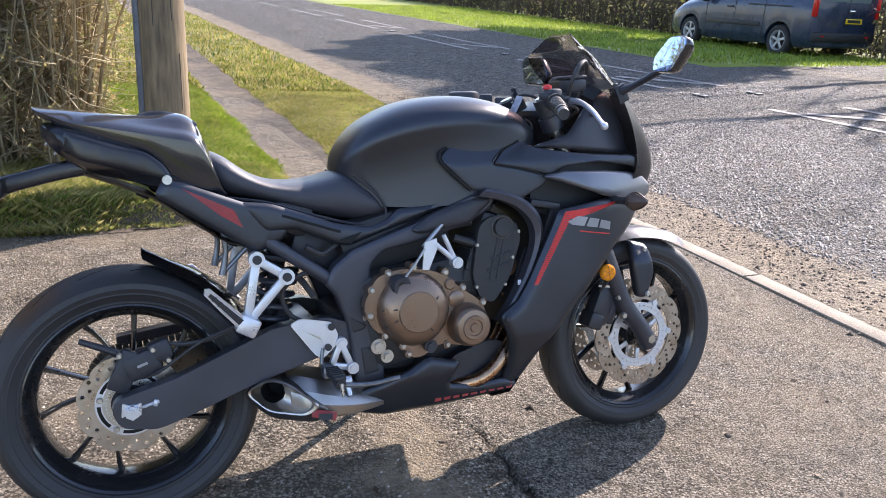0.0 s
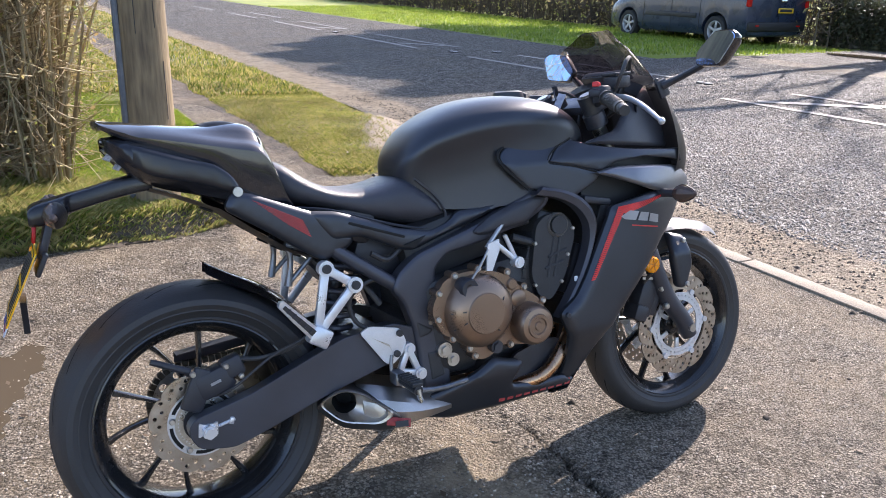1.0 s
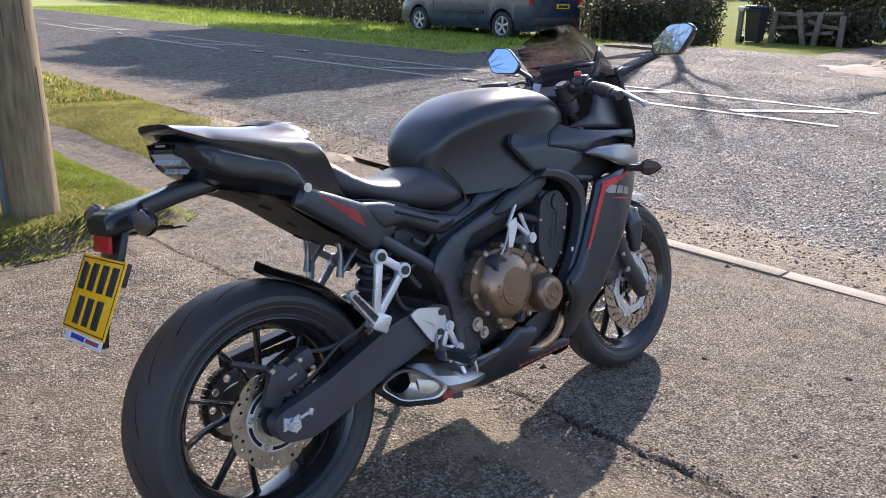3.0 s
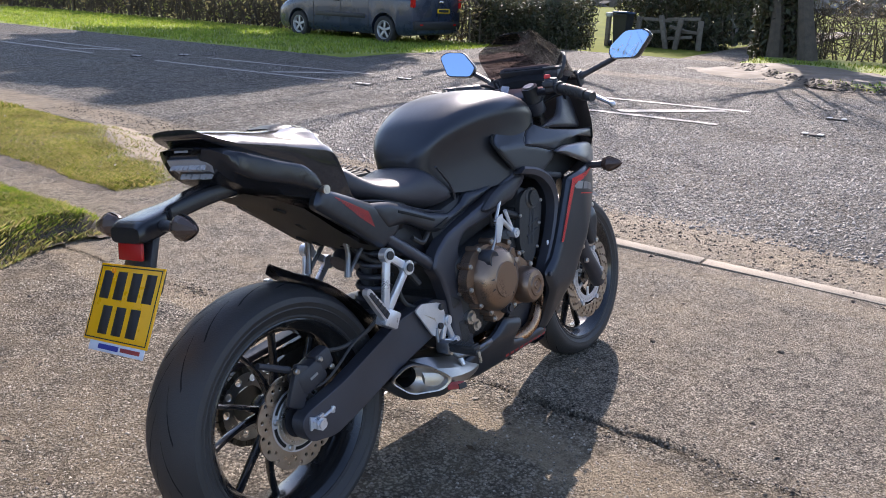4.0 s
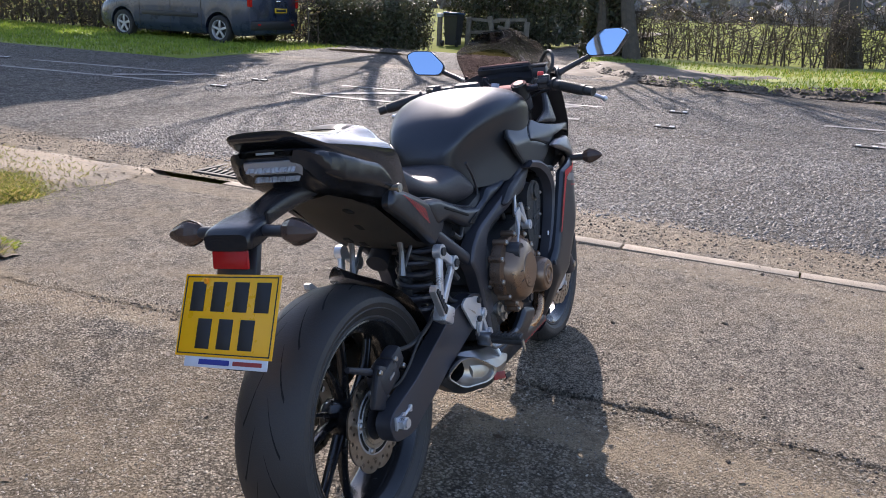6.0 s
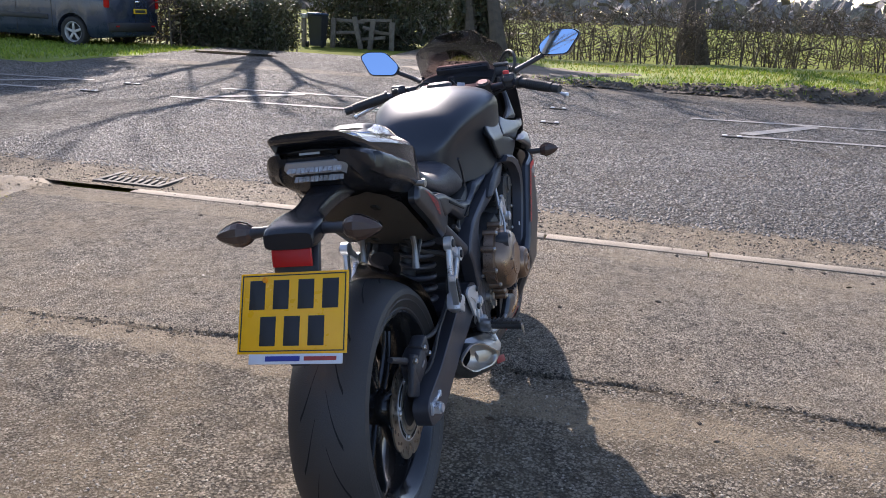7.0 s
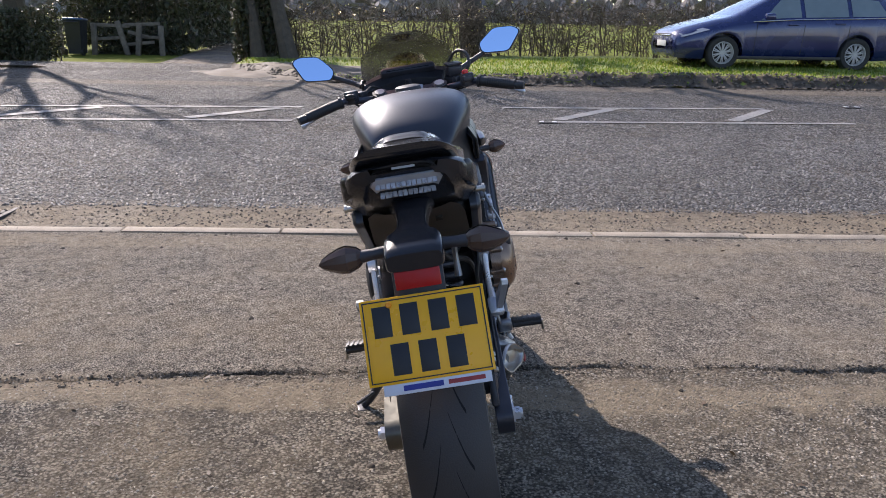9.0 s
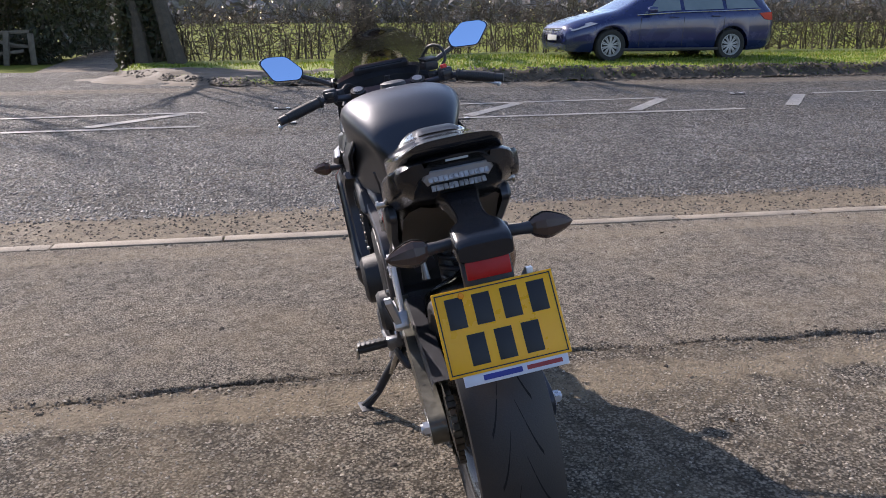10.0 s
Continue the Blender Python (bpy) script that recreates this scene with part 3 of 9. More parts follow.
def sticks(name, a, b, ra, rb, mat, label="", category="hedge"):
    """Many three-sided twigs from a to b."""
    a, b = np.asarray(a, float), np.asarray(b, float)
    n = len(a)
    w = b - a
    w /= np.linalg.norm(w, axis=1)[:, None] + 1e-9
    t = np.where(np.abs(w[:, 2:3]) < 0.9, [[0, 0, 1.0]], [[1.0, 0, 0]])
    p = np.cross(w, t)
    p /= np.linalg.norm(p, axis=1)[:, None]
    q = np.cross(w, p)
    v = np.empty((n, 6, 3))
    for k in range(3):
        c, s = math.cos(2.094 * k), math.sin(2.094 * k)
        off = p * c + q * s
        v[:, k] = a + off * np.asarray(ra)[:, None]
        v[:, 3 + k] = b + off * np.asarray(rb)[:, None]
    i = np.arange(n)[:, None] * 6
    f = np.concatenate([i + [k, (k + 1) % 3, 3 + (k + 1) % 3, 3 + k] for k in range(3)])
    ob = bulk(name, v.reshape(-1, 3), f, mat)
    return tagged(ob, label, category, kind="stuff") if label else ob


def leaves(name, centre, size, mat, label="", category="hedge", flat=0.0):
    """Many small folded leaves."""
    c = np.asarray(centre, float)
    n = len(c)
    u = rng.normal(size=(n, 3))
    u[:, 2] *= 1 - flat
    u /= np.linalg.norm(u, axis=1)[:, None]
    w = np.cross(u, rng.normal(size=(n, 3)))
    if flat:
        w[:, 2] *= 1 - flat
    w /= np.linalg.norm(w, axis=1)[:, None]
    k = (size * rng.uniform(0.5, 1.4, n))[:, None]
    v = np.stack([c - u * k, c + w * k * 0.45, c + u * k, c - w * k * 0.45], 1)
    f = np.arange(n)[:, None] * 4 + [0, 1, 2, 3]
    ob = bulk(name, v.reshape(-1, 3), f, mat)
    return tagged(ob, label, category, kind="stuff") if label else ob


def world_of(s, r, z):
    s, r, z = np.asarray(s), np.asarray(r), np.asarray(z)
    return np.c_[s * NX - r * NY, s * NY + r * NX, z]


# near verge, lawn and path
def lawn_front(s):
    """The near end of the lawn, where it meets the drive."""
    return 4.22 + 0.16 * step01(0.2, 0.9, s) + 0.05 * noise.noise((s * 3.0, 1.0, 0)) if s < 1.25 else 4.86


def verge_z(s, r):
    z = -0.02 + 0.018 * max(0, s - 3) + (0.03 + 0.09 * step01(1.25, 0.95, s)) * step01(lawn_front(s) - 0.02, lawn_front(s) + 0.10, r) + 0.02 * noise.noise((s * 1.3, r * 1.3, 1))
    z -= 0.05 * step01(2.75, 3.05, s)
    z -= 0.055 * step01(1.05, 1.2, s) * step01(5.34, 5.12, r)
    return z - 0.05 * math.exp(-((s - 1.43) / 0.25) ** 2) * step01(4.8, 5.4, r)


def path_mid(r):
    return 1.43 + 0.02 * noise.noise((r * 0.5, 0, 3)) + 0.004 * max(0, r - 8)


def path_half(r):
    return 0.23 + 0.04 * noise.noise((r * 1.7, 5, 3))


edge_r = [*spaced(4.15, 6.5, 0.06), *spaced(6.6, 12, 0.15), *spaced(12.3, 40, 0.6), 50, 70, 110]
sheet("verge", [*spaced(-7, -0.6, 0.4), *spaced(-0.5, 3.02, 0.055)], edge_r, lambda s, r: verge_z(s, r), M_TURF,
      keep=lambda s, r: r > lawn_front(s) + 0.02 and not (s > 1.15 and r < 5.1) and not (s > 2.05 and r < 4.86 + 0.55 * step01(2.0, 2.9, s)) and not (1.78 < s < 3.02 and 4.65 < r < 9.5 and (r - 5.2) - 2.6 * (s - 2.0) + 0.9 * noise.noise((s * 2, r * 1.2, 8)) < -0.1) and (s < 3.02),
      label="grass verge and lawn beside the road, worn bare at its tip", category="verge")
sheet("path", spaced(1.14, 1.74, 0.06), [*spaced(4.9, 12, 0.12), *spaced(12.5, 45, 0.8)], lambda s, r: verge_z(s, r) + 0.012 - 0.4 * max(0, abs(s - path_mid(r)) - path_half(r)), M_PATH,
      label="narrow worn asphalt footpath through the grass", category="path")
sheet("bare_earth", [*spaced(1.75, 3.06, 0.05)], [*spaced(4.6, 9.6, 0.06)], lambda s, r: verge_z(s, r) + 0.010 - 0.06 * step01(0.0, 0.5, (r - 5.2) - 2.6 * (s - 2.0) + 0.9 * noise.noise((s * 2, r * 1.2, 8))) - (0.05 if r > 9 else 0) + 0.004 * math.sin((s - 0.33 * r) * 60) * math.exp(-((s - 2.75) / 0.25) ** 2) + 0.004 * noise.noise((s * 14, r * 14, 2)) - 0.045 * step01(5.3, 4.9, r + 0.3 * noise.noise((s * 3, r * 3, 6)) + 0.15 * noise.noise((s * 10, r * 10, 6))), M_MUD,
      label="bare tan earth with tyre tracks at the end of the verge", category="earth")


def grass_spots(n, s0, s1, r0, r1, keep, scale=lambda s, r: 1.0, bias=1.0):
    out = []
    s = rng.uniform(s0, s1, n)
    r = r0 + (r1 - r0) * rng.uniform(0, 1, n) ** bias
    for a, b in zip(s, r):
        if keep(a, b):
            out.append((a, b, scale(a, b)))
    return out


def bare(s, r):
    """How far the ground is bare near the tip of the verge."""
    return (r - 5.2) - 2.6 * (s - 2.0) + 0.9 * noise.noise((s * 2, r * 1.2, 8))


def on_verge(s, r):
    if abs(s - path_mid(r)) < path_half(r) + 0.03 * noise.noise((s * 9, r * 9, 0)) and r > 5.0:
        return False
    if s > 1.6 and (bare(s, r) < rng.uniform(0, 0.9) or r < 4.95 + 0.1 * noise.noise((s * 4, 0, 0))):
        return False
    return r > lawn_front(s) + 0.03 and s < 2.98 + 0.05 * noise.noise((r * 3, 0, 0))


blades("lawn_grass", grass_spots(150000, -0.9, 1.30, 4.22, 9.0, on_verge, lambda s, r: 0.7 + 0.5 * noise.noise((s * 2.2, r * 2.2, 5)) + 0.5 * step01(0.5, -0.2, s), 1.4), 0.034, M_LUSH, 1.6, 0.0010, "sunlit green grass between hedge and path", z_of=verge_z)
blades("verge_grass", grass_spots(150000, 1.58, 3.02, 4.9, 12.0, on_verge, lambda s, r: 0.7 + 0.4 * noise.noise((s * 2.2, r * 2.2, 5)), 1.5), 0.032, M_GRASS, 1.6, 0.0016, "short sunlit grass with straw patches on the verge", z_of=verge_z)
blades("verge_grass", grass_spots(34000, -0.5, 3.15, 9.0, 30.0, on_verge, lambda s, r: 1.0, 1.6), 0.055, M_GRASS, 1.0, 0.009, "short sunlit grass along the verge", z_of=verge_z)
blades("verge_straw", grass_spots(5000, 1.75, 2.95, 5.0, 8.5, lambda s, r: bare(s, r) > -1.6 + 1.2 * rng.uniform()), 0.030, M_STRAW, 1.6, 0.0022, "sparse dry straw on the bare verge", z_of=verge_z)
blades("bank_grass", grass_spots(90000, -3.0, 1.22, 4.1, 5.0, lambda s, r: r > lawn_front(s) - 0.05 and rng.uniform() < 0.35 + 0.65 * step01(1.2, 0.2, s), lambda s, r: 0.55 + 0.75 * step01(0.5, -0.4, s) + 0.5 * noise.noise((s * 4, r * 4, 1))), 0.054, M_STRAW, 1.3, 0.0010, "long tangled dry grass under the hedge", z_of=verge_z)

# bare soil where the lawn breaks off to the drive, and along the far verge
sheet("soil_bank", spaced(-6, 1.9, 0.04), spaced(4.0, 4.75, 0.03), lambda s, r: min(verge_z(s, r) + 0.012 + 0.02 * noise.noise((s * 9, r * 9, 1)), -0.034 + 0.6 * max(0, r - lawn_front(s) + 0.12)) - 0.3 * max(0, r - lawn_front(s) - 0.13 - 0.08 * noise.noise((s * 5, 2, 2))), M_DARKSOIL,
      keep=lambda s, r: r > lawn_front(s) - 0.05 - 0.08 * noise.noise((s * 4, 5, 0)) - 0.05 * noise.noise((s * 15, r * 15, 0)) and s < 1.25 + 0.3 * noise.noise((r * 5, 0, 0)), label="dark damp soil at the broken edge of the lawn", category="soil")

# near hedge: a tangle of bare twigs with dry leaves and ivy
def hedge_mass(name, n_stem, n_twig, n_leaf, s0, s1, r0, r1, top, ground, twig, leaf, label, r_stem=0.012, leaf_size=0.02, twig_len=0.35, r_twig=0.003, full=1.0):
    h = thing(name, Matrix(), label, "hedge")
    s, r = rng.uniform(s0, s1, n_stem), rng.uniform(r0, r1, n_stem)
    z0 = np.array([ground(a, b) for a, b in zip(s, r)])
    tops = top * rng.uniform(0.55, 1.0, n_stem)
    a = world_of(s, r, z0 - 0.05)
    mid = a + np.c_[rng.normal(0, 0.10, (n_stem, 2)) * top / 2, tops * 0.5]
    end = mid + np.c_[rng.normal(0, 0.16, (n_stem, 2)) * top / 2, tops * 0.5]
    rs = r_stem * rng.uniform(0.4, 1.3, n_stem)
    st = sticks("stem", np.r_[a, mid], np.r_[mid, end], np.r_[rs, rs * 0.7], np.r_[rs * 0.7, rs * 0.25], twig)
    st.parent = h
    s, r, z = rng.uniform(s0, s1, n_twig), rng.uniform(r0, r1, n_twig), top * rng.uniform(0.02, 1.0, n_twig) ** 0.9
    ragged = np.array([0.86 + 0.22 * noise.noise((b * 1.3, a * 0.8, 2)) for a, b in zip(s, r)])
    z = z * ragged + np.array([ground(p, q) for p, q in zip(s, r)])
    c = world_of(s, r, z)
    d = rng.normal(size=(n_twig, 3)) * [1, 1, 0.9]
    d /= np.linalg.norm(d, axis=1)[:, None]
    ln = (twig_len * rng.uniform(0.3, 1.2, n_twig))[:, None]
    bend = c + d * ln * 0.5 + rng.normal(0, 0.03, (n_twig, 3))
    rt = r_twig * rng.uniform(0.5, 1.6, n_twig)
    tip = bend + d * ln * 0.5 + rng.normal(0, 0.06, (n_twig, 3)) + [0, 0, 0.03]
    tw = sticks("twig", np.r_[c, bend], np.r_[bend, tip], np.r_[rt, rt * 0.8], np.r_[rt * 0.8, rt * 0.4], twig)
    tw.parent = h
    tw["kind"] = "stuff"
    st["kind"] = "stuff"
    if n_leaf:
        pick = rng.integers(0, n_twig, n_leaf)
        lv = leaves("leaf", tip[pick] + rng.normal(0, 0.05, (n_leaf, 3)), leaf_size, leaf)
        lv.parent = h
        lv["kind"] = "stuff"
    return h


hedge_mass("hedge", 1000, 30000, 42000, -1.15, 0.02, 4.88, 7.6, 2.5, verge_z, M_TWIG, M_LEAF, "tall tangled hedge of bare brown twigs and dry leaves", 0.011, 0.014, 0.34, 0.0036)
hedge_mass("hedge", 260, 4500, 5000, -3.6, -0.9, 4.7, 6.2, 2.4, verge_z, M_TWIG, M_LEAF, "tall tangled hedge of bare brown twigs and dry leaves", 0.012, 0.02, 0.4, 0.004)
hedge_mass("hedge", 300, 5000, 7000, -1.5, -0.15, 7.6, 20, 2.2, verge_z, M_TWIG, M_LEAF, "tall tangled hedge of bare brown twigs and dry leaves", 0.016, 0.035, 0.5, 0.006)

# far side
def far_z(s, r):
    e = far_edge(r)
    up = 0.05 + 0.19 * step01(10.0, 0.5, r) if not 4.6 < r < 10.6 else 0.0
    return land(s, r) + up * step01(e - 0.05, e + 0.30, s) * (1 if r > 10.6 or r < 4.6 else 0) - 0.01


M_VERGE2 = material("far_turf", (0.14, 0.18, 0.024), (0.27, 0.29, 0.06), 1.6, 0.9, bump=0.9, bump_scale=30)


def verge_front(r):
    """Rounded corners where the far drive cuts the verge."""
    if r > 10.6:
        return far_edge(r) + 0.12 + 4.5 * max(0, 1 - (r - 10.6) / 1.4) ** 2
    return far_edge(r) + 0.12 + 3.2 * step01(3.2, 5.9, r)


for lo, hi, name in ((-60, 5.9, "right"), (10.6, 130, "left")):
    rs = [r for r in (*spaced(-60, -22, 3.0), *spaced(-20, 5.9, 0.3)) if lo <= r <= hi] if name == "right" else [*spaced(10.6, 24, 0.3), *spaced(25, 60, 1.5), 80, 130]
    verts, faces = [], []
    for r in rs:
        e = verge_front(r)
        for k in range(13):
            s = e + (17.5 - e) * (k / 12) ** 1.6
            z = land(s, r) + (0.07 + 0.12 * step01(3, -2, r) if name == "right" else 0.0) * step01(0, 0.25, s - e) + 0.03 * noise.noise((s, r, 4)) - (0.06 if k == 0 else 0)
            if name == "left":
                z = min(z, 0.12 + 0.002 * r) + 0.01
            verts.append(road_pt(s, r, z))
    faces = [(j * 13 + i, j * 13 + i + 1, (j + 1) * 13 + i + 1, (j + 1) * 13 + i) for j in range(len(rs) - 1) for i in range(12)]
    tagged(bulk("verge", verts, faces, M_VERGE2, True), "sunlit grass verge on the far side of the road", "verge", kind="structure")


def right_z(s, r):
    return land(s, r) + (0.07 + 0.12 * step01(3, -2, r)) * step01(0, 0.25, s - verge_front(r)) + 0.03 * noise.noise((s, r, 4))


def left_z(s, r):
    return min(land(s, r) + 0.03 * noise.noise((s, r, 4)), 0.12 + 0.002 * r) + 0.01


# worn soil face along the far verge, and churned mud at the corner of the lane
rs = spaced(-24, 5.6, 0.12)
verts = []
for r in rs:
    e = verge_front(r)
    for k in range(7):
        s = e - 0.10 + 0.75 * k / 6
        verts.append(road_pt(s, r, max(land(s, r) - 0.03 + 0.02 * (k > 0), right_z(s, r) + 0.012 * (1 - k / 2.6) - 0.03 * (k >= 5) + 0.045 * noise.noise((s * 5, r * 4, 3)) + 0.02 * noise.noise((s * 13, r * 13, 3)))))
faces = [(j * 7 + i, j * 7 + i + 1, (j + 1) * 7 + i + 1, (j + 1) * 7 + i) for j in range(len(rs) - 1) for i in range(6)]
# real soil, its dark colour also carrying the shade along this edge
tagged(bulk("verge_bank", verts, faces, M_DARKSOIL, True), "crumbling soil edge of the far verge, darkened for its shade", "soil", kind="structure")
sheet("churned_mud", spaced(11.8, 15.9, 0.08), spaced(0.9, 7.4, 0.08), lambda s, r: max(land(s, r) + 0.012, right_z(s, r) + 0.02) + 0.035 * math.sin((s * 0.5 + r * 0.25) * 16 + 3 * noise.noise((s * 0.7, r * 0.7, 1))) * noise.noise((s * 0.8, r * 0.8, 7)) + 0.03 * noise.noise((s * 3, r * 3, 5)) - 0.16 * step01(0.55, 1.0, math.hypot((s - 13.7) / 2.0, (r - 4.1) / 3.1) + 0.35 * noise.noise((s * 0.9, r * 0.9, 4))), M_CHURN,
      keep=lambda s, r: math.hypot((s - 13.7) / 2.0, (r - 4.1) / 3.1) + 0.35 * noise.noise((s * 0.9, r * 0.9, 4)) < 1.0, label="churned muddy ground where tyres cut the verge", category="mud")
# right verge takes the darker greens for tree shade, left the brighter for sun
blades("far_verge_grass", grass_spots(30000, 11.9, 16.3, -18, 5.6, lambda s, r: s > verge_front(r) + 0.03 + 0.35 * max(0, noise.noise((s * 1.5, r * 1.1, 3))) and (r < 0.7 or math.hypot((s - 13.7) / 2.0, (r - 4.1) / 3.1) + 0.35 * noise.noise((s * 0.9, r * 0.9, 4)) > rng.uniform(0.5, 1.1))), 0.055, M_LUSH, 1.0, 0.008, "short grass on the far verge, greens set for sun and shade", z_of=right_z)
blades("far_verge_grass", grass_spots(30000, 9.6, 15.5, 11, 34, lambda s, r: s > verge_front(r) + 0.1), 0.07, M_FARGRASS, 1.0, 0.011, "short grass on the far verge, greens set for sun and shade", z_of=left_z)
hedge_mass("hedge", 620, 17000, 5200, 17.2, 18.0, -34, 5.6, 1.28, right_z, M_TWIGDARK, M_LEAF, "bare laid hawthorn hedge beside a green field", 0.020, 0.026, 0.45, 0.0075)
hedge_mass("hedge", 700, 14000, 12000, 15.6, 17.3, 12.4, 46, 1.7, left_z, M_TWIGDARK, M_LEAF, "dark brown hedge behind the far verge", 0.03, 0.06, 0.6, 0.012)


def dark_bush(name, n, s0, s1, r0, r1, top, size, label):
    h = thing(name, Matrix(), label, "bush")
    u = rng.uniform(size=(n, 3))
    s, r = s0 + (s1 - s0) * u[:, 0], r0 + (r1 - r0) * u[:, 1]
    cap = np.array([top * (0.86 + 0.3 * noise.noise((b * 0.9, a * 0.9, 6))) for a, b in zip(s, r)])
    z = np.array([left_z(a, b) for a, b in zip(s, r)]) + cap * u[:, 2]
    lv = leaves("leaf", world_of(s, r, z), size, M_EVERGREEN)
    lv.parent, lv["kind"] = h, "stuff"
    m = n // 90
    i = rng.integers(0, n, m)
    a = world_of(s[i], r[i], np.full(m, 0.1))
    b = world_of(s[i] + rng.normal(0, 0.2, m), r[i] + rng.normal(0, 0.2, m), z[i])
    st = sticks("stem", a, b, np.full(m, 0.011), np.full(m, 0.003), M_TWIGDARK)
    st.parent, st["kind"] = h, "stuff"


dark_bush("ivy_bush", 24000, 16.2, 17.8, 10.05, 12.9, 1.32, 0.045, "dense dark ivy-grown bush beside the gate")
dark_bush("evergreen_bush", 14000, 25.6, 28.5, 10.2, 13.6, 3.6, 0.08, "dense dark evergreen hedge behind the rail fence")
dark_bush("evergreen_bush", 12000, 24.6, 33.0, 8.9, 10.1, 4.4, 0.10, "dense dark evergreen hedge along the side lane")
dark_bush("evergreen_bush", 9000, 17.0, 18.4, 5.2, 6.1, 3.2, 0.075, "dark thorny bush at the corner of the lane")


def tree(name, s, r, height, trunk, seed, label, depth=5, spread=0.55, ground=right_z):
    """A bare winter tree: tapered trunk and limbs that fork."""
    rg = random.Random(seed)
    base = road_pt(s, r, ground(s, r) - 0.1)
    root = thing(name, Matrix.Translation(base), label, "tree")
    bm = bmesh.new()
    limbs_a, limbs_b, ra, rb = [], [], [], []

    def grow(p, way, length, radius, level):
        steps = 4 if level == 0 else 3
        pts, rad = [p], [radius * (1.25 if level == 0 else 1)]
        for k in range(steps):
            way = (way + Vector((rg.gauss(0, 0.12), rg.gauss(0, 0.12), rg.gauss(0.03, 0.06)))).normalized()
            pts.append(pts[-1] + way * length / steps)
            rad.append(radius * (1 - 0.42 * (k + 1) / steps))
        if level < 2:
            tube(bm, pts, rad, 9 if level == 0 else 6)
        else:
            for a, b, r0, r1 in zip(pts, pts[1:], rad, rad[1:]):
                limbs_a.append(a); limbs_b.append(b); ra.append(r0); rb.append(r1)
        if level < depth:
            for k in range(rg.choice((2, 3, 3)) if level else 5):
                t = rg.uniform(0.45, 1.0)
                i = min(steps - 1, int(t * steps))
                q = pts[i].lerp(pts[i + 1], t * steps - i)
                w = (way + Vector((rg.gauss(0, spread), rg.gauss(0, spread), rg.gauss(0.15, 0.3)))).normalized()
                grow(q, w, length * rg.uniform(0.55, 0.8), rad[i] * rg.uniform(0.5, 0.72), level + 1)

    grow(Vector((0, 0, 0)), Vector((0, 0, 1)), height * 0.42, trunk, 0)
    part("trunk", bm, M_BARK, root)
    tw = sticks("branch", limbs_a, limbs_b, ra, rb, M_TWIGDARK)
    tw.parent, tw["kind"] = root, "stuff"
    return root


tree("tree", 18.4, 0.55, 10, 0.31, 3, "tall bare tree with a dark trunk in the hedge", 5)
tree("tree", 16.7, 4.75, 9.5, 0.17, 8, "bare tree with a dark trunk at the lane corner", 5)
tree("tree", 17.0, 5.5, 8.5, 0.15, 21, "bare tree with a dark trunk at the lane corner", 5)
tree("tree", 18.6, 11.5, 12, 0.27, 5, "tall bare tree behind the gate", 5, 0.42)
tree("tree", 17.2, -14.0, 9, 0.22, 33, "bare tree with a dark trunk in the hedge", 4)

tree("tree", -6.3, 7.0, 10.5, 0.22, 12, "bare winter tree behind the near hedge", 5, 0.6, ground=verge_z)
# unseen hedge added behind the camera; it darkens reflections in the gloss paint
dark_bush("evergreen_bush", 9000, -11.5, -10.2, -9.0, 10.0, 2.6, 0.15, "dark hedge added out of view to deepen reflections")

# tall dark evergreens, crowns out of view, placed by the shade they cast on the road
def evergreen(s, r, height, wide, n, seed):
    root = thing("evergreen_tree", Matrix.Translation(road_pt(s, r, 0.1)), "tall dark evergreen tree behind the hedge", "tree")
    rod_bm = rod(bmesh.new(), (0, 0, 0), (0, 0, height * 0.9), 0.22, 0.04, 10)
    part("trunk", rod_bm, M_BARK, root)
    g = np.random.default_rng(seed)
    z = height * (0.56 + 0.44 * g.uniform(size=n))
    a = g.uniform(0, 2 * np.pi, n)
    lump = 0.75 + 0.35 * np.sin(a * 3 + z * 1.7) * np.cos(z * 2.1 + seed)
    rr = wide * (1 - (z / height) ** 6 * 0.6) * np.sqrt(g.uniform(0.15, 1, n)) * lump
    lv = leaves("crown", np.c_[rr * np.cos(a), rr * np.sin(a), z], 0.16, M_EVERGREEN)
    lv.parent, lv["kind"] = root, "stuff"


for k, (s, r, h, w) in enumerate(((18.4, 17.0, 10.6, 2.3), (18.9, 19.2, 11.0, 2.5), (18.4, 21.4, 10.8, 2.5), (18.9, 23.2, 10.5, 2.2), (19.8, 20.2, 11.4, 2.4), (19.8, 17.9, 11.0, 2.1), (19.6, 22.6, 11.2, 2.2))):
    evergreen(s, r, h, w, 12000, k)

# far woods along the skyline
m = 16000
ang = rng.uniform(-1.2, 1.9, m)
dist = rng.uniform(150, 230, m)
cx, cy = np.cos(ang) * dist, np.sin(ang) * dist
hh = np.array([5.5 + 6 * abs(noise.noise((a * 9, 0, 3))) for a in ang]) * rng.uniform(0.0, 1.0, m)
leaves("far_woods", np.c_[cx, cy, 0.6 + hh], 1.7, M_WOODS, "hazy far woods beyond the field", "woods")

# ---- pole, drain, studs, puddle, loose stones ----
M_POLE = material("weathered_pole", (0.085, 0.060, 0.036), (0.35, 0.26, 0.145), 5.0, 0.85, bump=1.0, bump_scale=55, fine=0.45)
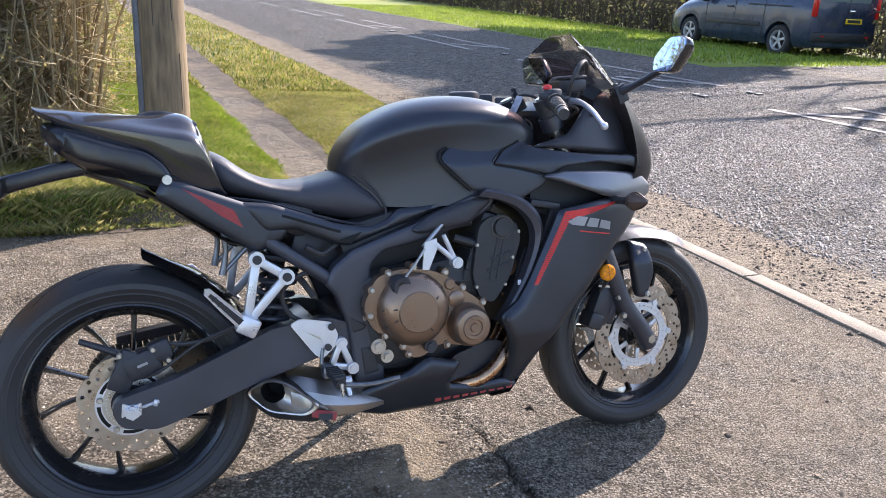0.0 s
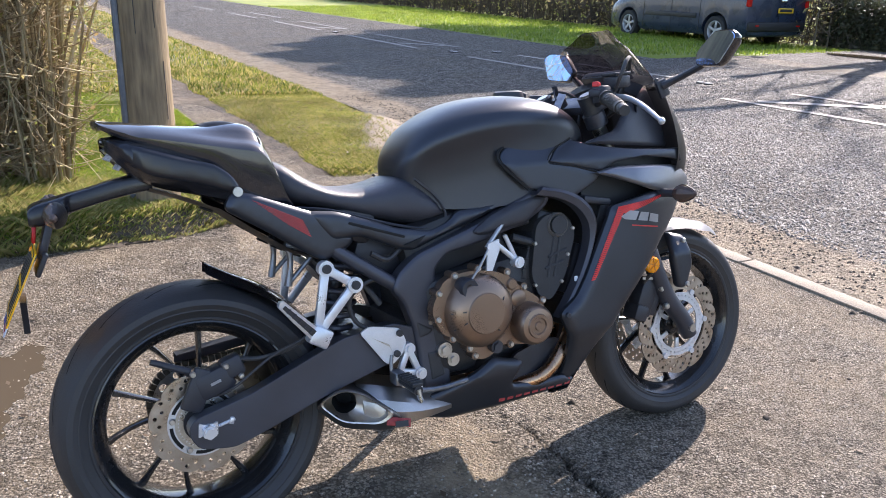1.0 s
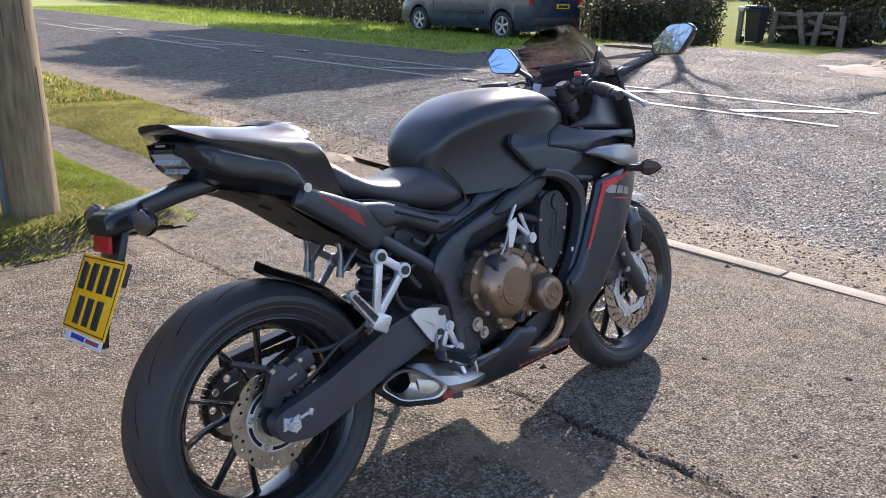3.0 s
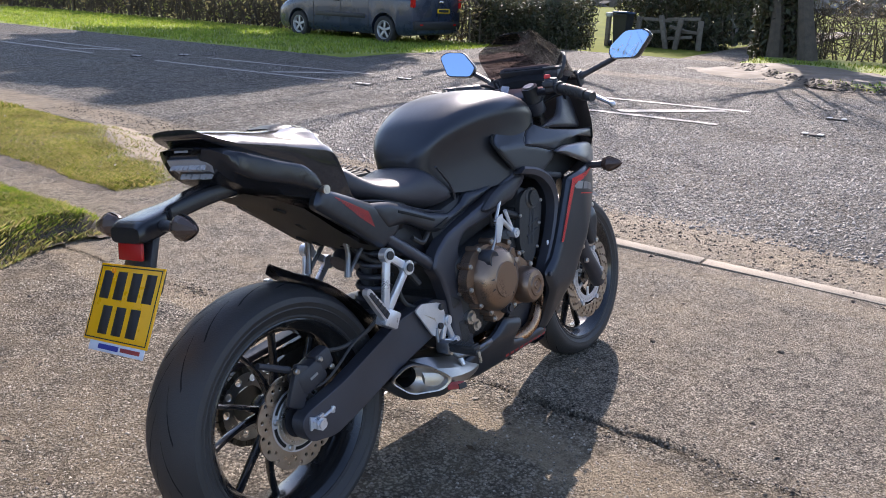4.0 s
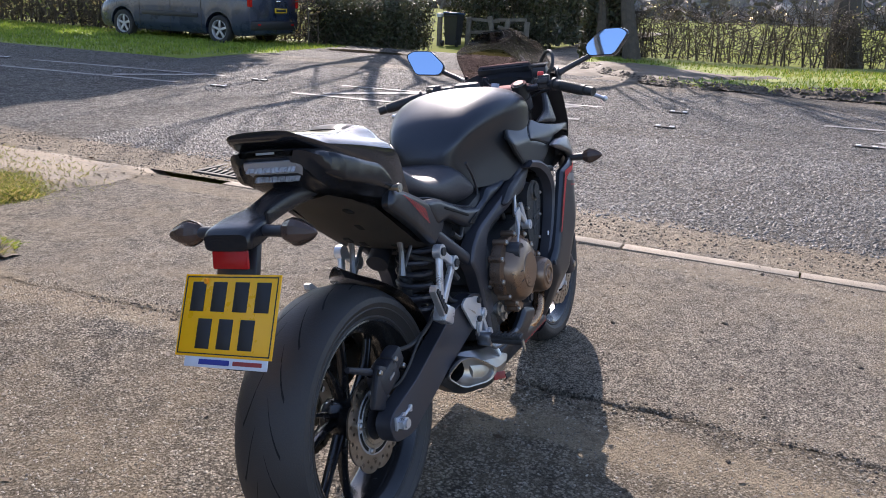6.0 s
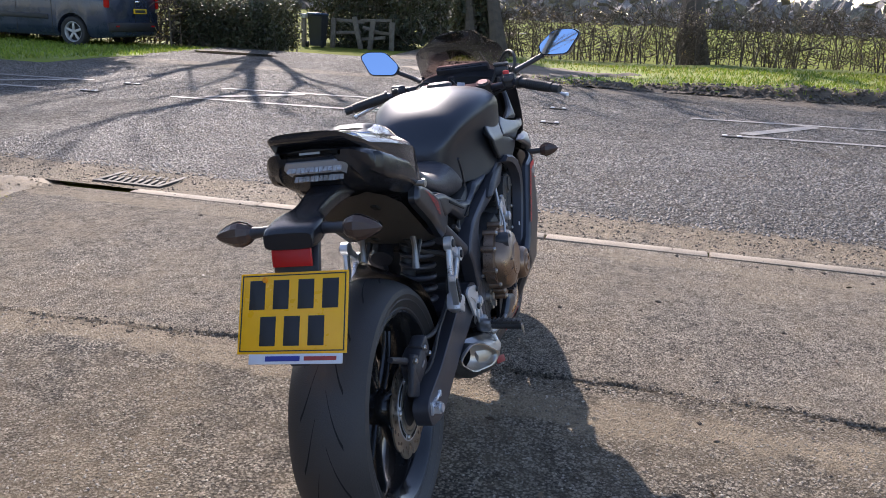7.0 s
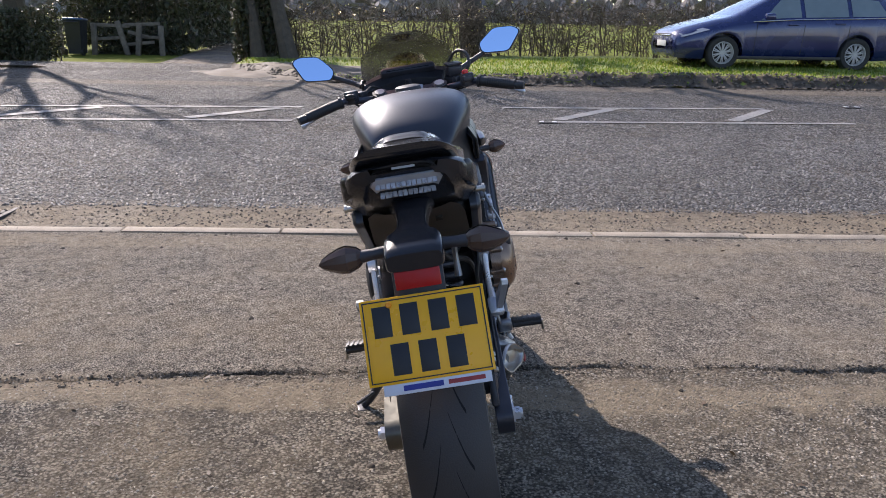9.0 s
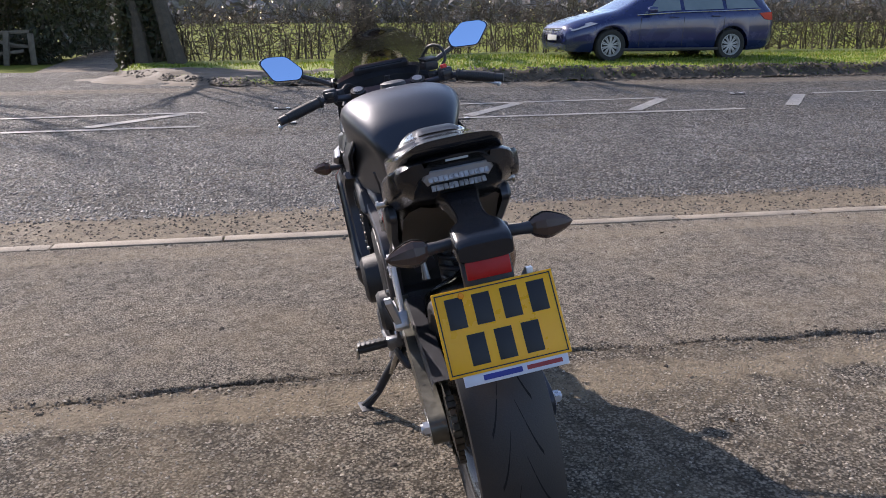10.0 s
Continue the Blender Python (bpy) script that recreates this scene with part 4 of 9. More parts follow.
for node in [n for n in M_POLE.node_tree.nodes if n.type == "TEX_NOISE"]:
    grain_map = M_POLE.node_tree.nodes.new("ShaderNodeMapping")
    grain_map.inputs["Scale"].default_value = (1.0, 1.0, 0.10 if node.inputs["Scale"].default_value > 20 else 0.3)
    M_POLE.node_tree.links.new(M_POLE.node_tree.nodes["Texture Coordinate"].outputs["Object"], grain_map.inputs["Vector"])
    M_POLE.node_tree.links.new(grain_map.outputs["Vector"], node.inputs["Vector"])
M_GALV = material("galvanised_conduit", (0.10, 0.11, 0.13), (0.17, 0.18, 0.20), 14.0, 0.5, 0.4)
M_IRON = material("cast_iron", (0.030, 0.026, 0.023), (0.065, 0.055, 0.045), 20.0, 0.75, 0.0, bump=0.4, bump_scale=120)
M_STUD = material("stud_white", (0.45, 0.45, 0.44), (0.65, 0.65, 0.62), 40.0, 0.5)
M_STONE = foliage_material("loose_grit", [(0.12, 0.102, 0.08), (0.30, 0.26, 0.21), (0.42, 0.37, 0.295), (0.52, 0.455, 0.365)], 0.0, 0.9)
M_CHIP = foliage_material("chipping", [(0.05, 0.047, 0.044), (0.09, 0.085, 0.079), (0.15, 0.142, 0.132), (0.24, 0.225, 0.205)], 0.0, 0.6)
M_CRUMB = foliage_material("earth_crumb", [(0.10, 0.075, 0.05), (0.20, 0.155, 0.10), (0.34, 0.27, 0.18)], 0.0, 0.9)
M_CLOD = foliage_material("clod", [(0.035, 0.028, 0.021), (0.08, 0.064, 0.048), (0.15, 0.122, 0.09)], 0.0, 0.9)

pole_at = road_pt(0.42, 4.56, verge_z(0.42, 4.56))
pole = thing("utility_pole", Matrix.Translation(pole_at) @ pose(0, 0, 0, -1.2, -1.0, 0), "weathered wooden utility pole in the grass", "pole")
bm = bmesh.new()
rows = []
for k in range(26):
    z = -0.2 + 8.0 * (k / 25) ** 1.3
    r0 = 0.118 - 0.0035 * z
    rows.append([((r0 + 0.003 * noise.noise((math.cos(a) * 2, math.sin(a) * 2, z * 0.5))) * math.cos(a), (r0 + 0.003 * noise.noise((math.cos(a) * 2, math.sin(a) * 2, z * 0.5))) * math.sin(a), z) for a in [2 * math.pi * j / 40 for j in range(40)]])
loft(bm, rows)
part("shaft", bm, M_POLE, pole, "cracked brown wood")
away = Vector((0.035, -0.028, 1.27)) - pole_at
side_dir = Vector((-away.y, away.x, 0)).normalized()
lefty = -side_dir if side_dir.x > 0 else side_dir
bm = bmesh.new()
rod(bm, lefty * 0.124 + Vector((0, 0, 0)), lefty * 0.113 + Vector((0, 0, 4.0)), 0.022, seg=10)
part("conduit", bm, M_GALV, pole, "grey cable conduit")
bm = bmesh.new()
for k in range(16):
    a, z = rng.uniform(0, 6.28), rng.uniform(0.2, 2.4)
    h = rng.uniform(0.15, 0.5)
    box(bm, (0.004, 0.003, h), (0.1145 * math.cos(a), 0.1145 * math.sin(a), z), (0, 0, math.degrees(a) + 90))
part("drying_crack", bm, M_IRON, pole)

# gully grating
drain = thing("drain_grate", Matrix.Translation(road_pt(3.30, 4.74, land(3.3, 4.74) + 0.004)) @ pose(0, 0, 0, 0, 0, math.degrees(math.atan2(NY, NX))), "cast iron road drain grating beside the kerb", "drain")
bm = bmesh.new()
for w, d, x, y in ((0.42, 0.035, 0, 0.245), (0.42, 0.035, 0, -0.245), (0.035, 0.455, -0.195, 0), (0.035, 0.455, 0.195, 0)):
    box(bm, (w, d, 0.03), (x, y, -0.006), bevel=0.003)
part("grate_frame", bm, M_IRON, drain)
for k in range(8):
    for x in (-0.092, 0.092):
        part("bar", box(bmesh.new(), (0.165, 0.028, 0.02), (x, -0.192 + 0.055 * k, -0.004), (0, 0, 12), bevel=0.004), M_IRON, drain)
part("sump", box(bmesh.new(), (0.36, 0.46, 0.01), (0, 0, -0.016)), material("dark_sump", (0.008, 0.007, 0.006), (0.012, 0.011, 0.010), 9, 0.9), drain)

# road studs
bm = bmesh.new()
box(bm, (0.10, 0.22, 0.022), (0, 0, 0.006), bevel=0.008)
stud = thing("road_stud", Matrix.Translation(road_pt(7.57, 2.42, land(7.57, 2.42))) @ pose(0, 0, 0, 0, 0, 24), "iron road stud with white reflectors", "road stud", "road studs")
part("base", bm, M_IRON, stud)
part("reflector", box(bmesh.new(), (0.075, 0.05, 0.016), (0, 0.075, 0.016), bevel=0.005), M_STUD, stud)
part("reflector", box(bmesh.new(), (0.075, 0.05, 0.016), (0, -0.075, 0.016), bevel=0.005), M_STUD, stud)
for s, r in ((8.9, 2.49), (7.18, 8.15), (8.12, 8.2), (7.6, 0.45), (7.1, 13.4), (7.85, 13.1), (9.54, -4.1), (6.9, 18.9)):
    copy_thing(stud, Matrix.Translation(road_pt(s, r, land(s, r))) @ pose(0, 0, 0, 0, 0, 24))

# puddle
M_WATER = bpy.data.materials.new("muddy_water")
M_WATER.use_nodes = True
for key, value in (("Base Color", (0.085, 0.066, 0.045, 1)), ("Roughness", 0.06), ("Specular IOR Level", 0.5)):
    M_WATER.node_tree.nodes["Principled BSDF"].inputs[key].default_value = value
bm = bmesh.new()
ringv = []
for k in range(48):
    a = 2 * math.pi * k / 48
    q = 1 + 0.28 * noise.noise((math.cos(a) * 1.4, math.sin(a) * 1.4, 3)) + 0.10 * noise.noise((math.cos(a) * 5, math.sin(a) * 5, 3))
    ringv.append(bm.verts.new(road_pt(-0.46 + 0.46 * q * math.cos(a), 2.86 + 0.60 * q * math.sin(a), -0.0345)))
bm.faces.new(ringv)
tagged(part("puddle", bm, M_WATER, smooth=0), "shallow muddy puddle on the drive", "puddle", kind="structure")


def pebbles(name, spots, size, mat, label, lift=0.0):
    """Rough little four-to-eight-sided stones."""
    n = len(spots)
    base = np.array([(1, 0, 0), (-0.5, 0.87, 0), (-0.5, -0.87, 0), (0.1, 0.05, 0.75), (0.45, 0.5, 0.35), (-0.6, 0.0, 0.4)], float)
    tri = np.array([(0, 4, 3), (4, 1, 3), (1, 5, 3), (5, 2, 3), (2, 0, 3), (0, 1, 4), (1, 2, 5)])
    v = base[None] * (size * rng.uniform(0.4, 1.6, n) ** 1.4)[:, None, None] * rng.uniform(0.65, 1.35, (n, 6, 3))
    a = rng.uniform(0, 6.28, n)
    c, s = np.cos(a)[:, None], np.sin(a)[:, None]
    v = np.stack([v[..., 0] * c - v[..., 1] * s, v[..., 0] * s + v[..., 1] * c, v[..., 2]], -1)
    v += np.asarray(spots)[:, None, :]
    f = (np.arange(n)[:, None, None] * 6 + tri[None]).reshape(-1, 3)
    return tagged(bulk(name, v.reshape(-1, 3), f, mat), label, "grit", kind="stuff")


def scatter(n, s0, s1, r0, r1, ground, mid=None, sigma=None):
    s = rng.uniform(s0, s1, n) if mid is None else None
    r = rng.uniform(r0, r1, n)
    if mid is not None:
        s = np.array([mid(b) for b in r]) + rng.normal(0, sigma, n)
    return np.array([road_pt(a, b, ground(a, b) - 0.001) for a, b in zip(s, r)])


pebbles("road_chippings", scatter(54000, 3.5, 6.7, -4.6, 6.6, land), 0.0086, M_CHIP, "raised stone chippings of the road")
pebbles("road_chippings", scatter(20000, 6.7, 10.5, -6, 11, land), 0.0105, M_CHIP, "raised stone chippings of the road")
pebbles("loose_grit", scatter(90000, -1.6, 2.86, -2.2, 4.0, drive_land), 0.0034, M_STONE, "loose pale grit over the drive")
pebbles("crack_grit", scatter(2600, 0, 0, -2.3, 3.6, drive_land, crack_line, 0.04), 0.0045, M_CLOD, "dark crumbs along the crack")
pebbles("earth_crumb", scatter(2600, 1.75, 3.0, 4.95, 8.2, lambda s, r: verge_z(s, r) + 0.010), 0.006, M_CRUMB, "crumbs of tan earth on the bare verge")
pebbles("bank_clod", scatter(3500, 0, 0, -12, 5.4, lambda s, r: right_z(s, r) + 0.01, lambda r: verge_front(r) + 0.10, 0.13), 0.026, M_CLOD, "dark clods along the broken edge of the far verge")
pebbles("gutter_grit", scatter(6000, 0, 0, -8, 9, land, lambda r: 3.28, 0.14), 0.007, M_CLOD, "dark crumbs of earth in the gutter")
pebbles("loose_clod", scatter(160, -1.5, 2.9, -2.5, 4.2, drive_land), 0.009, M_CLOD, "scattered dark clods on the drive")
pebbles("kerb_clod", scatter(220, 0, 0, -6, 7, lambda s, r: land(s, r), lambda r: 2.97, 0.10), 0.011, M_CLOD, "dark clods along the kerb")
spots = scatter(420, -2.0, 2.9, -2.4, 4.3, drive_land)
lf = leaves("fallen_leaf", spots + [0, 0, 0.006], 0.014, M_FALLEN, "small dead leaves on the drive", "leaf litter", flat=0.92)
spots = np.array([(*road_pt(s, r), verge_z(s, r) + 0.03) for s, r in zip(rng.uniform(1.7, 2.9, 70), rng.uniform(5.2, 9, 70))])[:, [0, 1, 3]]
leaves("fallen_leaf", spots, 0.016, M_FALLEN, "dead leaves on the verge", "leaf litter", flat=0.8)

# ---- parked vehicles, bins and gate across the road ----
M_NAVY = material("navy_car_paint", (0.009, 0.017, 0.085), (0.012, 0.022, 0.105), 4.0, 0.25, 0.2, fine=0.2, coat=0.7)
M_SLATE = material("dark_blue_van_paint", (0.020, 0.032, 0.062), (0.028, 0.042, 0.080), 4.0, 0.30, 0.2, fine=0.3, coat=0.5)
M_TRIM = material("car_trim", (0.012, 0.012, 0.013), (0.022, 0.022, 0.023), 9.0, 0.55)
M_TYRE2 = material("car_tyre", (0.016, 0.016, 0.016), (0.032, 0.031, 0.030), 9.0, 0.8)
M_WHEEL = material("silver_wheel", (0.36, 0.36, 0.37), (0.48, 0.48, 0.48), 12.0, 0.4, 0.3)
# opaque; its blue-grey stands in for the bright view through the windows
M_GLASS = material("car_glass", (0.13, 0.17, 0.18), (0.17, 0.21, 0.22), 3.0, 0.05, 0.0, fine=0.1, rough_var=0.02, spec=0.9)
M_HEAD = lens_material("head_lamp", (0.26, 0.29, 0.34), 0.1, 0.1)
M_TAILRED = lens_material("tail_lamp_red", (0.50, 0.015, 0.012), 0.15, 0.0)
M_CHROME = material("chrome", (0.7, 0.7, 0.7), (0.8, 0.8, 0.8), 10, 0.15, 1.0)
M_WOOD = material("grey_fence_wood", (0.11, 0.09, 0.07), (0.24, 0.21, 0.17), 8.0, 0.85, bump=0.7, bump_scale=60)
M_BIN = material("dark_bin_plastic", (0.020, 0.022, 0.026), (0.035, 0.037, 0.042), 6.0, 0.5, bump=0.2, bump_scale=200)
M_BINLID = material("blue_bin_lid", (0.03, 0.07, 0.16), (0.05, 0.10, 0.20), 6.0, 0.45)


def road_wheel(parent, x, y, radius, wide, spokes, side, full=False):
    """A road wheel: tyre, rim, spokes."""
    bm = bmesh.new()
    prof = [(radius * 0.66, -wide * 0.42), (radius * 0.76, -wide * 0.5), (radius * 0.92, -wide * 0.48), (radius * 0.985, -wide * 0.36), (radius, -wide * 0.15), (radius, wide * 0.15), (radius * 0.985, wide * 0.36), (radius * 0.92, wide * 0.48), (radius * 0.76, wide * 0.5), (radius * 0.66, wide * 0.42)]
    lathe(bm, prof, 36, (x, y, radius))
    tyre_ob = part("wheel", bm, M_TYRE2, parent, "black road tyre with a silver wheel")
    bm = bmesh.new()
    lathe(bm, [(radius * 0.68, side * wide * 0.42), (radius * 0.64, side * wide * 0.44), (radius * 0.60, side * wide * 0.36), (radius * 0.58, side * wide * 0.05)], 36, (x, y, radius))
    part("rim", bm, M_WHEEL, tyre_ob)
    bm = bmesh.new()
    lathe(bm, [(0.001, side * wide * 0.06), (radius * 0.60, side * wide * 0.06)], 24, (x, y, radius))
    part("wheel_well", bm, M_TRIM, tyre_ob)
    bm = bmesh.new()
    lathe(bm, [(0.001, side * wide * 0.34), (radius * 0.12, side * wide * 0.34), (radius * 0.16, side * wide * 0.26)], 16, (x, y, radius))
    for k in range(spokes):
        a = 2 * math.pi * k / spokes + 0.3
        for d in ((-0.10, 0.10) if full else (0,)):
            c = Vector((x + radius * 0.37 * math.cos(a + d), y + side * wide * 0.29, radius + radius * 0.37 * math.sin(a + d)))
            box(bm, (radius * 0.50, wide * 0.10, radius * (0.065 if full else 0.17)), c, (0, -math.degrees(a + d * 1.2), 0), bevel=radius * 0.015)
    part("spoke", bm, M_WHEEL, tyre_ob)
    return tyre_ob


def with_arches(rows, wheels, radius):
    """More stations round the wheels, so that the arches can be cut into the flanks."""
    a = np.array(rows)
    extra = [w + radius * math.sin(math.pi / 2 * k / 9) * 0.999 for w in wheels for k in range(-9, 10)] + [w + radius * k for w in wheels for k in (-1.004, 1.004)]
    xs = sorted({round(v, 4) for v in [*a[:, 0], *extra]})
    return [[x, *(float(np.interp(x, a[:, 0], a[:, i])) for i in range(1, 6))] for x in xs]


def body_rings(rows, wheels=(), radius=0.39, axle=0.32):
    out = []
    for x, zb, zk, zt, wk, wt in rows:
        half = [(0, zb), (wk - 0.10, zb), (wk - 0.02, zb + 0.10), (wk, zb + 0.22), (wk, zk - 0.16), (wk - 0.012, zk - 0.05), (wk - 0.04, zk), (wt + 0.02, zt - 0.05), (wt - 0.05, zt - 0.008), (wt - 0.2, zt + 0.004), (0, zt + 0.01)]
        for w in wheels:
            if abs(x - w) < radius:
                top = axle + math.sqrt(radius ** 2 - (x - w) ** 2)
                half[1:4] = [(wk - 0.27, max(zb, top - 0.45)), (wk - 0.27, top - 0.012), (wk - 0.004, top)]
                half[4] = (wk, max(half[4][1], top + 0.015))
                half[5] = (half[5][0], max(half[5][1], top + 0.03))
                half[6] = (half[6][0], max(half[6][1], top + 0.045))
                half[0] = (0, half[1][1])
        out.append([(x, -y, z) for y, z in half] + [(x, y, z) for y, z in reversed(half[1:-1])])
    return out


def side_glass(root, rows, x0, x1, lo, hi, side, mat, name="window", slant0=0.0, slant1=0.0):
    """A pane between belt and roof, a little proud of the body."""
    def at(x, t):
        for p, q in zip(rows, rows[1:]):
            if p[0] <= x <= q[0]:
                k = (x - p[0]) / (q[0] - p[0])
                zk, zt, wk, wt = (p[i] + (q[i] - p[i]) * k for i in (2, 3, 4, 5))
                a, b = Vector((0, wk - 0.04, zk)), Vector((0, wt + 0.02, zt - 0.05))
                v = a.lerp(b, t)
                return (x, side * (v.y + 0.006), v.z + 0.003)
        return (x, 0, 1)

    bm = bmesh.new()
    n = 8
    rows_v = []
    for k in range(n + 1):
        t = k / n
        xa, xb = x0 + (x1 - x0) * t, (x0 + slant0) + (x1 + slant1 - x0 - slant0) * t
        rows_v.append([bm.verts.new(at(xa, lo)), bm.verts.new(at((xa + xb) / 2, (lo + hi) / 2)), bm.verts.new(at(xb, hi))])
    skin(bm, rows_v, False)
    return part(name, bm, mat, root)


# navy estate car parked on the verge
car_pose = Matrix.Translation(road_pt(14.98, -2.95, 0.345)) @ pose(0, 0, 0, 0, 0, math.degrees(math.atan2(NX, -NY)) + 180 + 2.5)
car = thing("estate_car", car_pose, "dark navy blue estate car parked on the verge", "car")
rows = smoothed([(0.00, 0.30, 0.52, 0.60, 0.62, 0.55), (0.06, 0.22, 0.60, 0.70, 0.76, 0.62), (0.30, 0.20, 0.70, 0.80, 0.86, 0.68), (0.80, 0.20, 0.80, 0.93, 0.905, 0.74), (1.18, 0.20, 0.87, 1.02, 0.91, 0.72), (1.75, 0.20, 0.92, 1.30, 0.91, 0.62),
                 (2.20, 0.20, 0.95, 1.45, 0.91, 0.60), (3.00, 0.20, 0.97, 1.50, 0.91, 0.60), (3.80, 0.20, 1.00, 1.46, 0.905, 0.60), (4.30, 0.22, 1.02, 1.36, 0.88, 0.58), (4.48, 0.28, 0.98, 1.12, 0.84, 0.60), (4.56, 0.34, 0.80, 0.90, 0.76, 0.62)], 3)
rows = with_arches(rows, (0.92, 3.57), 0.375)
part("body", loft(bmesh.new(), body_rings(rows, (0.92, 3.57), 0.375)), M_NAVY, car, smooth=40)
for side in (-1, 1):
    for x in (0.92, 3.57):
        road_wheel(car, x, side * 0.80, 0.318, 0.215, 10, side, True)
    for x0, x1, s0, s1 in ((1.62, 2.42, 0.42, 0.0), (2.50, 3.36, 0.0, 0.0), (3.44, 4.18, 0.0, -0.16)):
        side_glass(car, rows, x0, x1, 0.08, 0.86, side, M_GLASS, slant0=s0, slant1=s1)
    bm = bmesh.new()
    tube(bm, [(1.45, side * 0.888, 0.905), (2.4, side * 0.885, 0.958), (3.4, side * 0.882, 0.987), (4.2, side * 0.862, 1.018)], 0.010, 6)
    part("chrome_strip", bm, M_CHROME, car)
    bm = bmesh.new()
    box(bm, (0.20, 0.14, 0.13), (1.72, side * 1.00, 1.00), (0, 0, 0), bevel=0.04)
    part("door_mirror", bm, M_NAVY, car)
    for x in (2.25, 3.18):
        part("door_handle", box(bmesh.new(), (0.20, 0.03, 0.03), (x, side * 0.915, 0.86 + 0.03 * (x - 2.2)), bevel=0.01), M_NAVY, car)
    bm = bmesh.new()
    for x in (1.52, 2.46, 3.36):
        box(bm, (0.010, 0.006, 0.56), (x, side * 0.908, 0.58), (0, 4, 0))
    part("door_gap", bm, M_TRIM, car)
    bm = bmesh.new()
    box(bm, (2.1, 0.02, 0.06), (2.22, side * 0.905, 0.24), bevel=0.008)
    part("sill", bm, M_TRIM, car)
    bm = bmesh.new()
    loft(bm, [[(x, side * y, z) for x, y, z in pts] for pts in (((0.10, 0.70, 0.60), (0.16, 0.82, 0.61), (0.62, 0.885, 0.745), (0.50, 0.80, 0.77), (0.12, 0.66, 0.66)), ((0.08, 0.72, 0.60), (0.15, 0.845, 0.61), (0.62, 0.905, 0.745), (0.50, 0.82, 0.775), (0.10, 0.68, 0.665)))])
    part("head_lamp", bm, M_HEAD, car)
    bm = bmesh.new()
    loft(bm, [[(x, side * y, z) for x, z in ((4.16, 0.94), (4.44, 0.96), (4.47, 0.80), (4.30, 0.82))] for y in (0.84, 0.895)])
    part("tail_lamp", bm, M_TAILRED, car)
    part("fog_lamp", box(bmesh.new(), (0.05, 0.10, 0.06), (0.12, side * 0.72, 0.36), bevel=0.015), M_HEAD, car)
    bm = bmesh.new()
    rod(bm, (2.2, side * 0.62, 1.50), (4.1, side * 0.60, 1.48), 0.02, seg=8)
    part("roof_rail", bm, M_TRIM, car)
bm = bmesh.new()
bm.faces.new([bm.verts.new(p) for p in ((1.28, -0.66, 1.045), (1.28, 0.66, 1.045), (2.06, 0.56, 1.425), (2.06, -0.56, 1.425))])
part("windscreen", bm, M_GLASS, car)
bm = bmesh.new()
box(bm, (0.03, 1.0, 0.07), (0.02, 0, 0.62), bevel=0.01)
box(bm, (0.03, 0.9, 0.16), (0.03, 0, 0.36), bevel=0.01)
part("grille", bm, M_TRIM, car)
part("grille_bar", box(bmesh.new(), (0.02, 0.95, 0.025), (0.0, 0, 0.625), bevel=0.006), M_CHROME, car)
part("number_plate", box(bmesh.new(), (0.012, 0.52, 0.11), (0.0, 0, 0.47), bevel=0.002), M_STUD, car, "white number plate")

# dark blue panel van parked beyond the far edge
van_pose = Matrix.Translation(road_pt(14.88, 17.58, 0.115)) @ pose(0, 0, 0, 0, 0, math.degrees(math.atan2(NX, -NY)) + 180 - 1.5)
van = thing("panel_van", van_pose, "dark blue panel van parked on the far verge", "van")
rows = smoothed([(0.00, 0.30, 0.62, 0.72, 0.66, 0.58), (0.08, 0.24, 0.72, 0.84, 0.80, 0.66), (0.45, 0.22, 0.88, 1.02, 0.89, 0.72), (0.95, 0.22, 1.00, 1.16, 0.915, 0.72), (1.55, 0.22, 1.08, 1.62, 0.918, 0.68), (2.05, 0.22, 1.12, 1.82, 0.918, 0.70),
                 (3.0, 0.22, 1.14, 1.86, 0.918, 0.72), (4.2, 0.22, 1.14, 1.85, 0.915, 0.72), (4.72, 0.24, 1.12, 1.82, 0.905, 0.71), (4.81, 0.30, 1.05, 1.70, 0.88, 0.70)], 3)
rows = with_arches(rows, (0.92, 3.92), 0.39)
part("body", loft(bmesh.new(), body_rings(rows, (0.92, 3.92), 0.39, 0.33)), M_SLATE, van, smooth=40)
for side in (-1, 1):
    for x in (0.92, 3.92):
        road_wheel(van, x, side * 0.81, 0.325, 0.215, 5, side)
    side_glass(van, rows, 1.62, 2.42, 0.06, 0.86, side, M_GLASS, slant0=0.35)
    bm = bmesh.new()
    box(bm, (1.75, 0.03, 0.10), (2.45, side * 0.922, 0.62), bevel=0.012)
    part("rub_strip", bm, M_TRIM, van)
    bm = bmesh.new()
    for x in (1.50, 2.48, 3.42):
        box(bm, (0.012, 0.006, 0.85), (x, side * 0.919, 0.72))
    box(bm, (1.3, 0.006, 0.03), (3.55, side * 0.919, 1.04))
    part("door_gap", bm, M_TRIM, van)
    part("door_handle", box(bmesh.new(), (0.20, 0.03, 0.04), (2.32, side * 0.93, 0.96), bevel=0.01), M_TRIM, van)
    part("tail_lamp", box(bmesh.new(), (0.10, 0.10, 0.52), (4.79, side * 0.86, 1.12), (0, 0, 0), bevel=0.03), M_TAILRED, van)
    part("door_mirror", box(bmesh.new(), (0.14, 0.16, 0.22), (1.55, side * 1.02, 1.14), bevel=0.04), M_TRIM, van)
    part("bumper_reflector", box(bmesh.new(), (0.012, 0.10, 0.03), (4.862, side * 0.62, 0.48)), M_TAILRED, van)
bm = bmesh.new()
